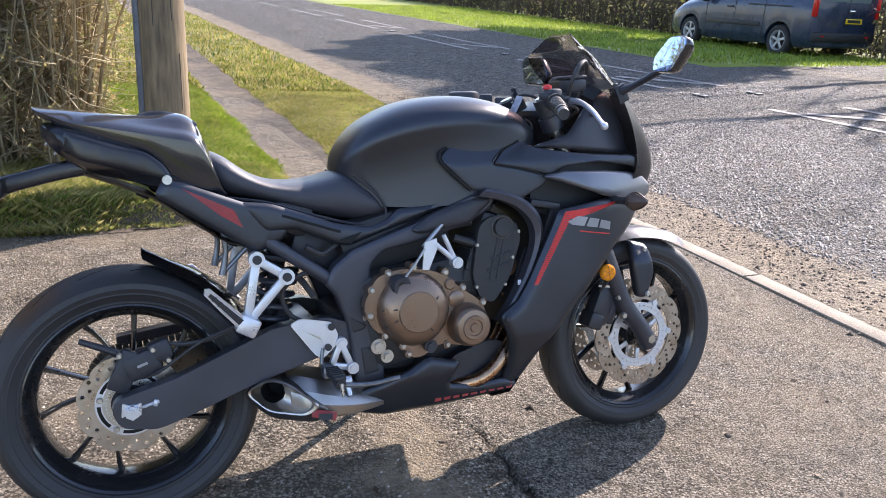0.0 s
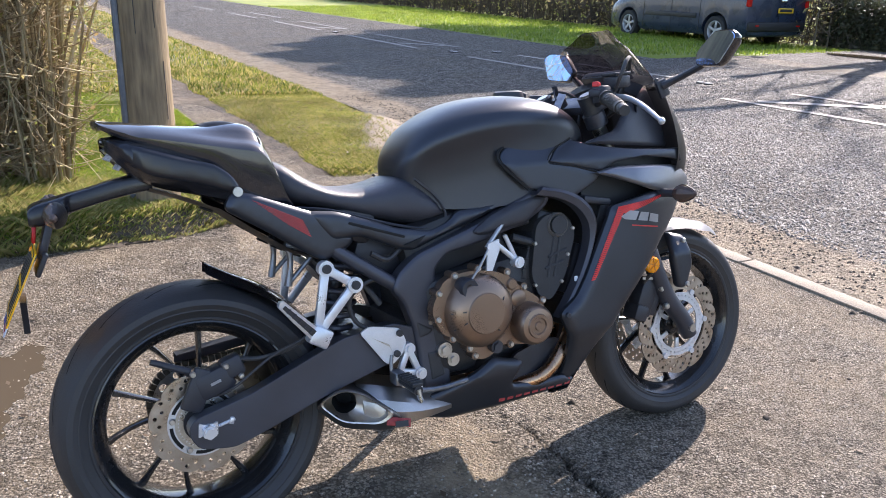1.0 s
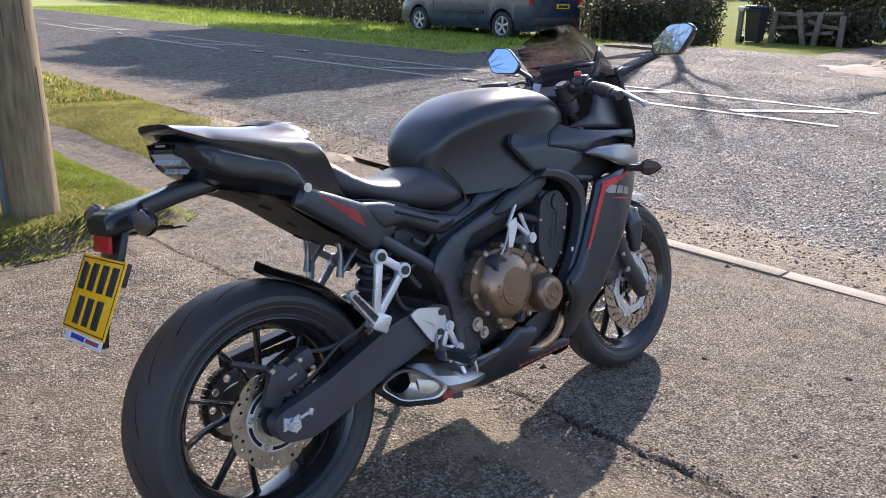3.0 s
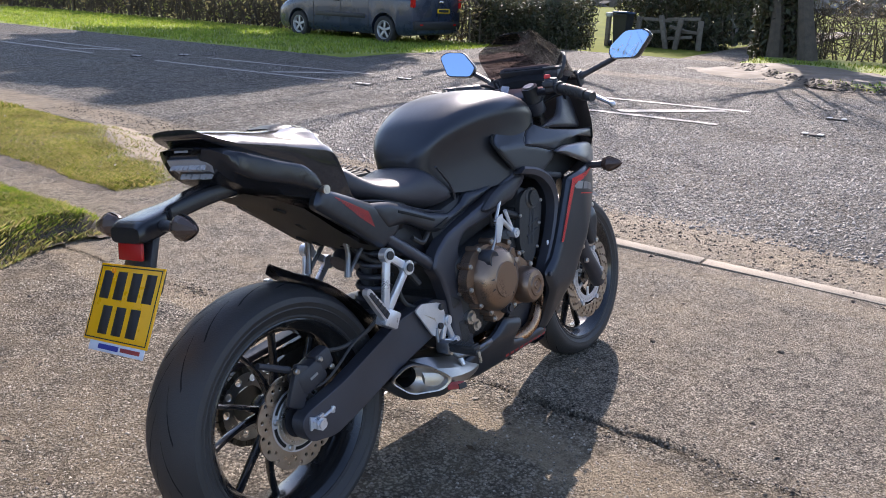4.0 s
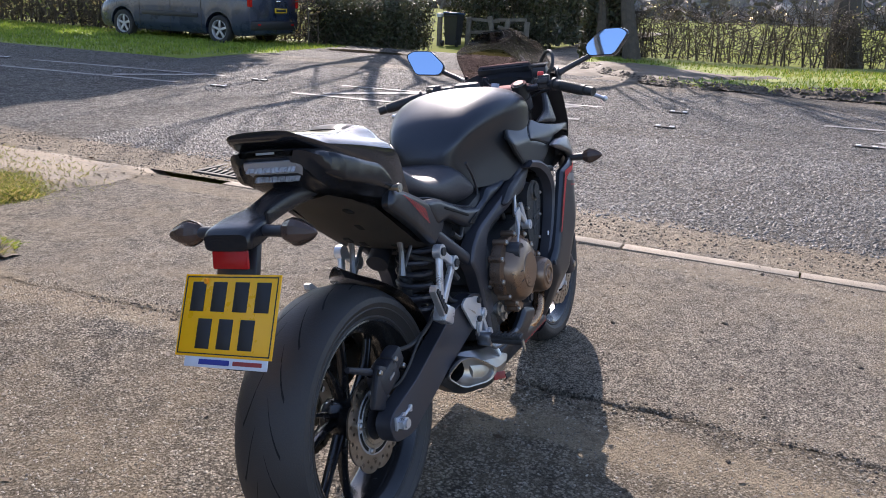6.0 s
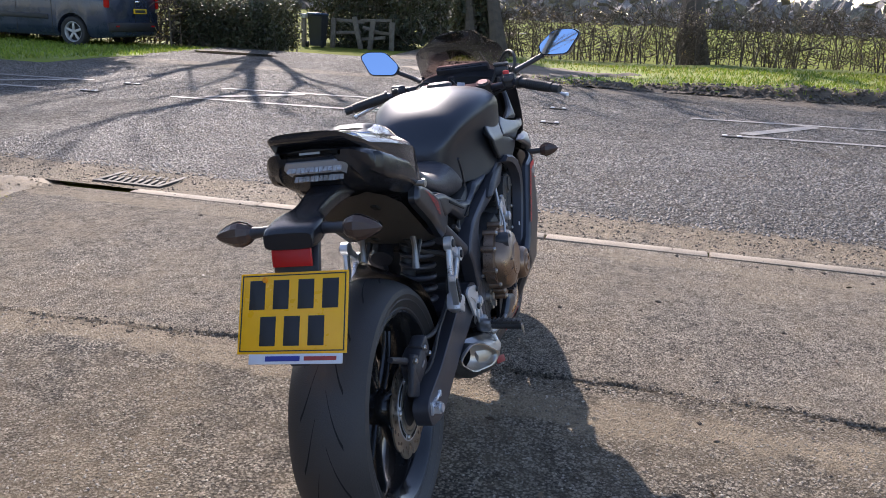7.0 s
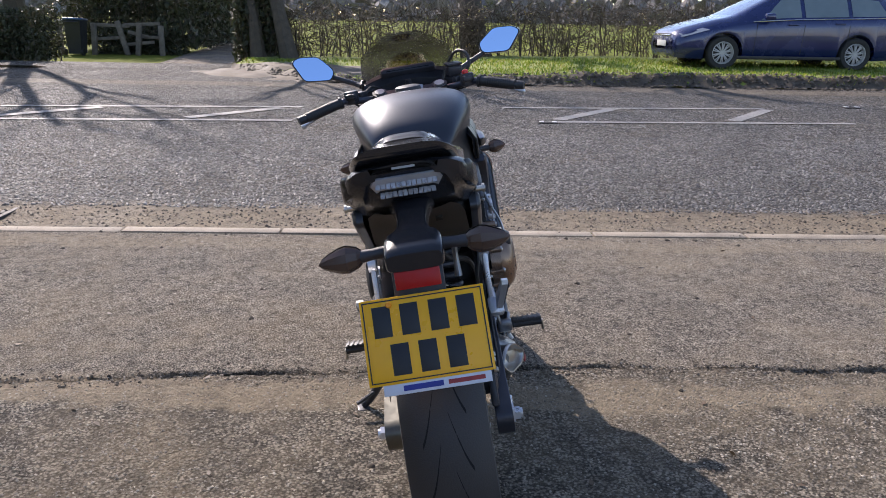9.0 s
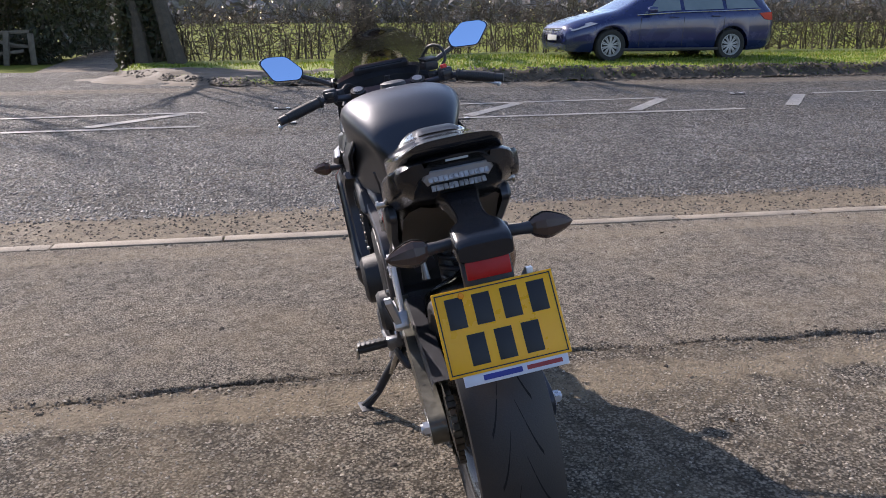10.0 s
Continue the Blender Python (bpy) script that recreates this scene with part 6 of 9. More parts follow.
for side in (-1, 1):
    y = side * 0.103
    bm = bmesh.new()
    tube(bm, arc_points([fork_pt(0.275, y), fork_pt(0.33, y), fork_pt(0.42, y), fork_pt(0.60, y)], 5), [0.024, 0.026, 0.028, 0.028, 0.027, 0.027, 0.027, 0.027, 0.027, 0.027, 0.027, 0.027, 0.027, 0.028, 0.029, 0.029][: 16], 16)
    leg = part("fork_leg", bm, M_FRAME, bike, "black fork leg")
    bm = bmesh.new()
    rod(bm, fork_pt(0.58, y), fork_pt(0.99, y), 0.0205, seg=18)
    part("fork_tube", bm, M_STEEL, leg, "polished steel fork tube")
    bm = bmesh.new()
    rod(bm, (FRONT[0], side * 0.060, FRONT[2]), (FRONT[0], side * 0.128, FRONT[2]), 0.014, seg=16)
    rod(bm, (FRONT[0], side * 0.128, FRONT[2]), (FRONT[0], side * 0.134, FRONT[2]), 0.013, seg=6)
    part("axle_nut", bm, M_STEEL, leg, "steel axle nut")
    # caliper behind the leg
    bm = bmesh.new()
    box(bm, (0.062, 0.052, 0.118), (1.302, side * 0.082, 0.415), (0, 22, 0), bevel=0.012)
    box(bm, (0.050, 0.064, 0.050), (1.275, side * 0.082, 0.372), (0, 22, 0), bevel=0.010)
    box(bm, (0.03, 0.03, 0.09), (1.335, side * 0.088, 0.40), (0, 20, 0), bevel=0.006)
    cal = part("brake_caliper", bm, M_PLASTIC, bike, "black brake caliper")
    bm = bmesh.new()
    for bz, bx in ((0.44, 1.343), (0.383, 1.362)):
        bolt(bm, (bx, side * 0.118, bz), 0.010, 0.008, (0, side, 0))
    box(bm, (0.045, 0.004, 0.007), (1.30, side * 0.111, 0.475), (0, 8, 0))
    part("bolt", bm, M_STEEL, cal)
    bm = bmesh.new()
    tube(bm, arc_points([(1.29, side * 0.10, 0.46), (1.30, side * 0.135, 0.52), (1.26, side * 0.13, 0.62), (1.20, side * 0.11, 0.78)], 6), 0.006, 8)
    part("brake_hose", bm, M_RUBBER, cal)
    bm = bmesh.new()
    lathe(bm, [(0.001, side * 0.150), (0.018, side * 0.150), (0.0235, side * 0.146), (0.0245, side * 0.138), (0.001, side * 0.138)], 24, (1.288, 0, 0.522))
    rod(bm, (1.288, side * 0.10, 0.522), (1.288, side * 0.14, 0.522), 0.008)
    rf = part("reflector", bm, M_AMBER, bike, "round amber reflector")
    bm = bmesh.new()
    for k in range(3):
        box(bm, (0.044, 0.002, 0.0022), (1.288, side * 0.1505, 0.522), (0, 60 * k + 20, 0))
    part("rib", bm, lens_material("amber_rib", (0.6, 0.17, 0.01), 0.3, 0), rf)

bm = bmesh.new()
rows = []
for k in range(15):
    a = radians(57 + 95 * k / 14)
    r = 0.330 + (0.008 if k < 2 else 0)
    wide = 0.072 * (0.55 + 0.45 * math.sin(math.pi * min(1.0, 0.25 + k / 13)))
    row = []
    for j in range(9):
        q = -1 + 2 * j / 8
        row.append((FRONT[0] + (r - 0.030 * q * q) * math.cos(a), wide * q, FRONT[2] + (r - 0.030 * q * q) * math.sin(a)))
    rows.append(row)
loft(bm, rows, closed=False, caps=False)
bmesh.ops.solidify(bm, geom=bm.faces[:], thickness=0.004)
guard = part("front_mudguard", bm, M_SILVER, bike, "grey front mudguard")
for side in (-1, 1):
    part("guard_bracket", panel([(1.40, 0.60), (1.46, 0.585), (1.475, 0.50), (1.45, 0.425), (1.415, 0.43), (1.395, 0.52)], lambda x, z: 0.118 - 0.5 * max(0, z - 0.54), side=side, step=0.04), M_MATT, guard)
    bm = bmesh.new()
    for bx, bz in ((1.43, 0.575), (1.445, 0.44)):
        bolt(bm, (bx, side * 0.118, bz), 0.008, 0.006, (0, side, 0))
    part("bolt", bm, M_STEEL, guard)

# -- tank, seat, tail --
bm = bmesh.new()
def tank_ring(x, ws, zt, zs, wk, zb):
    """Half a section: a domed top down to the shoulder, then the hollow for the knee."""
    half = []
    for k in range(11):
        a = math.pi / 2 * k / 10
        half.append((ws * math.sin(a) ** 0.80, zs + (zt - zs) * math.cos(a) ** 0.80))
    d = ws - wk
    half += [(ws - 0.10 * d, zs - 0.010), (wk + 0.55 * d, zs - 0.032), (wk + 0.22 * d, zs - 0.060), (wk + 0.04 * d, (zs + zb) / 2 - 0.03), (wk, zb + 0.02), (wk, zb)]
    return [(x, -y, z) for y, z in reversed(half)] + [(x, y, z) for y, z in half[1:]]


loft(bm, [tank_ring(*row) for row in smoothed([
    (0.528, 0.046, 0.850, 0.834, 0.042, 0.79), (0.540, 0.080, 0.882, 0.858, 0.072, 0.772), (0.566, 0.108, 0.920, 0.884, 0.092, 0.76), (0.611, 0.132, 0.962, 0.910, 0.108, 0.748), (0.70, 0.163, 1.004, 0.936, 0.136, 0.742),
    (0.80, 0.183, 1.022, 0.950, 0.166, 0.745), (0.895, 0.185, 1.020, 0.950, 0.178, 0.76), (0.98, 0.170, 1.000, 0.932, 0.168, 0.79), (1.045, 0.136, 0.964, 0.902, 0.134, 0.82), (1.085, 0.085, 0.914, 0.885, 0.085, 0.84)], 4)])
tank = part("fuel_tank", bm, M_MATT, bike, "matt graphite fuel tank", smooth=50)
bm = bmesh.new()
lathe(bm, [(0.001, 1.036), (0.030, 1.036), (0.040, 1.032), (0.043, 1.020), (0.043, 1.0)], 28, (0.905, 0, 0), axis="Z")
part("filler_cap", bm, M_PLASTIC, tank, "black filler cap")
bm = bmesh.new()
box(bm, (0.012, 0.035, 0.001), (0.845, 0.01, 1.0228))
part("sticker", bm, M_WHITE, tank, "small white sticker")

bm = bmesh.new()
loft(bm, [ring(x, w, zt, zb, sq, 36) for x, w, zt, zb, sq in smoothed([
    (0.205, 0.075, 0.90, 0.815, 2.4), (0.245, 0.100, 0.884, 0.790, 2.5), (0.30, 0.110, 0.845, 0.778, 2.7), (0.355, 0.112, 0.822, 0.764, 2.9), (0.42, 0.112, 0.815, 0.742, 3.0), (0.48, 0.112, 0.822, 0.724, 3.0), (0.535, 0.116, 0.834, 0.712, 2.8), (0.575, 0.120, 0.815, 0.706, 2.6), (0.61, 0.118, 0.785, 0.712, 2.4), (0.636, 0.104, 0.748, 0.722, 2.2)], 4)])
seat = part("seat", bm, M_SEAT, bike, "black vinyl rider seat")
for side in (-1, 1):
    bm = bmesh.new()
    tube(bm, arc_points([(0.25, side * 0.104, 0.786), (0.334, side * 0.114, 0.772), (0.42, side * 0.116, 0.744), (0.50, side * 0.116, 0.719), (0.58, side * 0.122, 0.704), (0.632, side * 0.118, 0.726), (0.61, side * 0.122, 0.775), (0.545, side * 0.132, 0.83)], 5), 0.0035, 6)
    part("seat_piping", bm, M_PLASTIC, seat)

bm = bmesh.new()
rows = []
for x, w, zt, zb, hump in smoothed([(-0.152, 0.076, 0.999, 0.993, 0.0), (-0.142, 0.092, 0.998, 0.982, 0.0), (-0.10, 0.107, 0.993, 0.961, 0.0), (-0.05, 0.117, 0.986, 0.936, 0.001), (0.02, 0.124, 0.975, 0.906, 0.004), (0.075, 0.128, 0.965, 0.884, 0.012), (0.125, 0.127, 0.957, 0.842, 0.024), (0.165, 0.125, 0.950, 0.822, 0.026), (0.190, 0.122, 0.935, 0.812, 0.020), (0.212, 0.118, 0.892, 0.803, 0.008), (0.245, 0.113, 0.80, 0.785, 0.0)], 4):
    row = []
    for k in range(40):
        q = k / 39
        u = -1 + 2 * q
        edge = abs(u)
        if edge > 0.62:
            t = (edge - 0.62) / 0.38
            y, z0 = w * (1 - 0.06 * t * t), zt + 0.006 - min(0.030, 0.75 * (zt - zb))
            z = z0 + (min(zb, z0 - 0.002) - z0) * t
        else:
            t = edge / 0.62
            y, z = w * t, zt + hump * max(0.0, 1 - (t / 0.72) ** 4) + 0.006 - min(0.030, 0.75 * (zt - zb)) * t ** 3.2
        row.append((x, -math.copysign(y, u) if u else 0.0, z))
    rows.append(row)
loft(bm, rows)
cowl = part("seat_cowl", bm, M_GLOSS, bike, "gloss black single-seat cowl", smooth=28)
bm = bmesh.new()
rows = []
for k in range(9):
    x = 0.065 + 0.125 * k / 8
    hump = 0.012 + 0.017 * math.sin(math.pi * min(1, k / 9 + 0.1))
    wide = 0.062 + 0.012 * k / 8
    rows.append([(x, wide * q, 0.9640 - 0.12 * max(0, x - 0.07) + hump * (1 - abs(q) ** 5) + 0.004) for q in [-1 + 2 * j / 12 for j in range(13)]])
loft(bm, rows, closed=False, caps=False)
bmesh.ops.solidify(bm, geom=bm.faces[:], thickness=0.006)
part("back_pad", bm, M_MATT, cowl, "matt pad on the seat cowl")

bm = bmesh.new()
def tail_ring(x, w, zt, zl, w2, zb):
    """Half a section: flat top, rolled lip at zl, then drawn in to the narrow underside."""
    half = [(0, zt), (w * 0.55, zt - 0.002), (w * 0.82, zt - 0.007), (w * 0.95, zt - 0.016), (w, (zt + zl) / 2), (w - 0.002, zl + 0.006), (w - 0.008, zl), (w2 + 0.35 * (w - w2), zl - 0.006), (w2, zl - 0.018), (w2 * 0.94, (zl + zb) / 2 - 0.006), (w2 * 0.84, zb + 0.003), (w2 * 0.6, zb), (0, zb)]
    return [(x, -y, z) for y, z in half] + [(x, y, z) for y, z in reversed(half[1:-1])]


loft(bm, [tail_ring(*row) for row in smoothed([
    (-0.140, 0.070, 0.967, 0.956, 0.060, 0.950), (-0.132, 0.094, 0.968, 0.948, 0.080, 0.940), (-0.112, 0.116, 0.968, 0.922, 0.092, 0.908), (-0.08, 0.130, 0.962, 0.898, 0.094, 0.874), (-0.03, 0.138, 0.946, 0.878, 0.098, 0.850), (0.05, 0.144, 0.916, 0.850, 0.112, 0.828), (0.10, 0.144, 0.868, 0.836, 0.124, 0.806), (0.14, 0.140, 0.846, 0.815, 0.130, 0.782),
    (0.20, 0.138, 0.812, 0.782, 0.132, 0.735), (0.29, 0.132, 0.782, 0.735, 0.128, 0.680), (0.36, 0.124, 0.768, 0.715, 0.120, 0.684)], 4)])
tail = part("tail_fairing", bm, M_SATIN, bike, "satin black tail fairing")
for side in (-1, 1):
    # a long flare along the tail, from the lamp to the key bolt
    part("tail_flare", panel([(-0.125, 0.938), (-0.09, 0.948), (0.00, 0.918), (0.07, 0.900), (0.105, 0.872), (0.122, 0.842), (0.108, 0.834), (0.03, 0.862), (-0.06, 0.884), (-0.10, 0.908)], lambda x, z: 0.1465 - 0.16 * max(0, -0.02 - x) - 0.8 * max(0, -0.08 - x), side=side, edge=0.010, depth=0.005, thick=0.012), M_SATIN, tail)
    part("tail_side_panel", panel([(0.100, 0.838), (0.135, 0.832), (0.255, 0.785), (0.30, 0.768), (0.385, 0.705), (0.37, 0.682), (0.300, 0.655), (0.165, 0.745), (0.080, 0.800)], lambda x, z: 0.150 - 0.10 * max(0, x - 0.2), side=side, edge=0.014, depth=0.01, thick=0.016), M_MATT, tail)
    bm = bmesh.new()
    for k in range(8):
        t = k / 7
        x0, z0 = 0.140 + 0.075 * t, 0.8165 - 0.060 * t
        x1, z1 = 0.253 + 0.017 * t, 0.7600 - 0.038 * t
        w = 0.0016
        rows = []
        for i in range(7):
            q = i / 6
            px, pz = x0 + (x1 - x0) * q, z0 + (z1 - z0) * q
            py = side * (0.1518 - 0.10 * max(0, px - 0.2))
            rows.append([bm.verts.new((px, py, pz)), bm.verts.new((px + 0.001, py, pz - w * (1 + 0.5 * q)))])
        skin(bm, rows, False)
    part("stripe_decal", bm, M_RED, tail, "thin red stripes")
    bm = bmesh.new()
    rod(bm, (0.109, side * 0.120, 0.838), (0.109, side * 0.158, 0.838), 0.007, seg=14)
    rod(bm, (0.109, side * 0.158, 0.838), (0.109, side * 0.164, 0.838), 0.0105, seg=18)
    rod(bm, (0.109, side * 0.164, 0.838), (0.109, side * 0.1655, 0.838), 0.005, seg=8)
    part("knob", bm, M_STEEL, tail, "steel luggage hook knob")

# tail lamp: clear lens over rows of reflector cells
lamp = part("tail_lamp", loft(bmesh.new(), [[(x + 0.80 * (0.945 - z), y * k, 0.910 + (z - 0.910) * k) for y, z in ((-0.078, 0.926), (-0.066, 0.943), (0.066, 0.943), (0.078, 0.926), (0.060, 0.889), (0.05, 0.885), (-0.05, 0.885), (-0.060, 0.889))] for x, k in ((-0.10, 1.0), (-0.134, 0.98), (-0.141, 0.92))]), M_CLEAR, bike, "clear tail lamp lens")
bm = bmesh.new()
for i in range(6):
    for j in range(2):
        y, z = -0.0525 + 0.021 * i, 0.9035 + 0.0215 * j
        if j == 0 and i in (0, 5):
            y *= 0.90
        for dy, dz, turn in ((-0.0048, 0, 7), (0.0048, 0, -7)):
            box(bm, (0.004, 0.0092, 0.0185), (-0.1445 + 0.80 * (0.945 - z), y + dy, z + dz), (0, 34 if (i + j) % 2 else 44, turn), bevel=0.001)
for q in split_pieces(bm, 0.0):
    part("reflector_cell", q, M_CELL, lamp)
bm = bmesh.new()
box(bm, (0.002, 0.046, 0.0045), (-0.1405, 0, 0.9585), (0, 8, 0))
part("badge", bm, M_GREYDECAL, tail, "small silver badge bar")

# undertray and number plate hanger
bm = bmesh.new()
rows = []
for x, z, w in ((-0.06, 0.872, 0.070), (0.0, 0.850, 0.088), (0.08, 0.815, 0.096), (0.16, 0.755, 0.100), (0.24, 0.700, 0.100), (0.33, 0.668, 0.095)):
    rows.append([(x, w * 1.16 * q, z - 0.026 + 0.010 * abs(q) ** 3) for q in [-1 + 2 * j / 8 for j in range(9)]])
loft(bm, rows, closed=False, caps=False)
bmesh.ops.solidify(bm, geom=bm.faces[:], thickness=-0.012)
tray = part("undertray", bm, M_UNDER, bike, "dusty grey plastic undertray")
bm = bmesh.new()
for x, y, z, a in ((0.06, -0.05, 0.812, 26), (0.145, -0.02, 0.758, 34), (0.16, -0.065, 0.752, 34), (0.235, 0.03, 0.694, 28), (0.255, -0.05, 0.685, 22), (0.21, 0.06, 0.71, 30)):
    box(bm, (0.030, 0.016, 0.006), (x, y, z - 0.016), (0, a, 0), bevel=0.002)
part("slot", bm, M_HOLE, tray)
bm = bmesh.new()
loft(bm, [ring(x, w, zt, zb, 5.0, 28) for x, w, zt, zb in smoothed([(-0.05, 0.050, 0.885, 0.848), (-0.11, 0.036, 0.880, 0.838), (-0.18, 0.030, 0.862, 0.822), (-0.215, 0.036, 0.855, 0.812), (-0.235, 0.054, 0.850, 0.800), (-0.285, 0.056, 0.838, 0.790), (-0.300, 0.052, 0.826, 0.794)], 3)])
hanger = part("plate_hanger", bm, M_SATIN, bike, "black plastic number plate hanger")
bm = bmesh.new()
box(bm, (0.016, 0.098, 0.085), (-0.272, 0, 0.762), (0, 18, 0), bevel=0.004)
box(bm, (0.012, 0.13, 0.05), (-0.286, -0.02, 0.715), (0, 25, 0), bevel=0.004)
loft(bm, [[(-0.335 + dx, y, z) for y, z in ((-0.06, 0.64), (0.06, 0.64), (0.02, 0.565), (-0.02, 0.565))] for dx in (0, 0.012)])
part("plate_bracket", bm, M_PLASTIC, hanger)
bm = bmesh.new()
box(bm, (0.008, 0.086, 0.036), (-0.293, 0, 0.775), (0, 8, 0), bevel=0.003)
part("red_reflector", bm, M_REDLENS, hanger, "red rear reflector")

plate_root = part("number_plate", box(bmesh.new(), (0.234, 0.0035, 0.160), bevel=0.0012), M_PLATE, bike, "yellow number plate")
plate_root.matrix_local = pose(-0.3285, 0, 0.674, 0, 26, 0) @ pose(0, 0, 0, 0, 0, -90)
ink = bmesh.new()
for w, h, x, z in ((0.224, 0.0022, 0, 0.0745), (0.224, 0.0022, 0, -0.0745), (0.0022, 0.150, -0.111, 0), (0.0022, 0.150, 0.111, 0)):
    box(ink, (w, 0.001, h), (x, -0.0021, z))
part("border_line", ink, M_INK, plate_root)
for z, xs in ((0.036, (-0.078, -0.026, 0.028, 0.080)), (-0.036, (-0.052, 0.0, 0.052))):
    for x in xs:
        part("plate_bar", box(bmesh.new(), (0.034, 0.0012, 0.058), (x, -0.0022, z), bevel=0.0004), M_INK, plate_root, "black bar")
part("dealer_strip", box(bmesh.new(), (0.200, 0.003, 0.021), (0.008, 0.0015, -0.0895), bevel=0.001), M_WHITE, plate_root, "white strip under the plate")
part("strip_bar", box(bmesh.new(), (0.074, 0.001, 0.010), (-0.018, -0.0006, -0.0895)), M_BLUEINK, plate_root, "blue bar")
part("strip_bar", box(bmesh.new(), (0.068, 0.001, 0.008), (0.062, -0.0006, -0.0895)), M_REDDULL, plate_root, "dull red bar")
part("plate_screw", bolt(bmesh.new(), (-0.062, -0.002, 0.066), 0.006, 0.004), M_AMBER, plate_root, "orange plate screw")


def indicator(at, way, length, radius, parent, back):
    """A lamp on a short stalk: at its inner end, pointing along way."""
    a, w = Vector(at), Vector(way).normalized()
    bm = bmesh.new()
    tube(bm, [a - w * 0.01, a + w * length * 0.25, a + w * length * 0.45], [0.013, 0.011, 0.013], 12)
    holder = part("indicator", bm, M_PLASTIC, parent, "smoked indicator on a black stalk")
    bm = bmesh.new()
    prof = [(0.40, 0.50), (0.46, 0.78), (0.60, 1.04), (0.70, 0.96), (0.86, 0.62), (0.95, 0.34), (1.0, 0.06)]
    rows = []
    for t, r in prof:
        c = a + w * length * t
        rows.append([c + Vector((math.cos(k * math.pi / 5) * radius * r * 0.85, 0, math.sin(k * math.pi / 5) * radius * r)) for k in range(10)])
    loft(bm, rows)
    part("lens", bm, M_SMOKE, holder, smooth=12)
    bm = bmesh.new()
    rows = []
    for t, r in prof[:6]:
        c = a + w * length * t
        rows.append([c + Vector((math.cos(k) * radius * (r * 0.85 + 0.05), 0, math.sin(k) * radius * (r + 0.04))) for k in [-math.pi / 2 + math.pi * j / 8 for j in range(9)]])
    loft(bm, rows, closed=False, caps=False)
    bmesh.ops.solidify(bm, geom=bm.faces[:], thickness=0.002)
    part("lamp_back", bm, M_PLASTIC, holder)
    return holder


for side in (-1, 1):
    indicator((-0.245, side * 0.045, 0.822), (-0.08, side, -0.03), 0.138, 0.026, hanger, 1)

# -- fairing --
def fair_y(x, z):
    """Half width of the fairing."""
    return 0.240 - 0.85 * max(0.0, x - 1.15) ** 1.55 - 0.45 * max(0.0, 0.40 - z) - 0.05 * max(0.0, 0.95 - x)


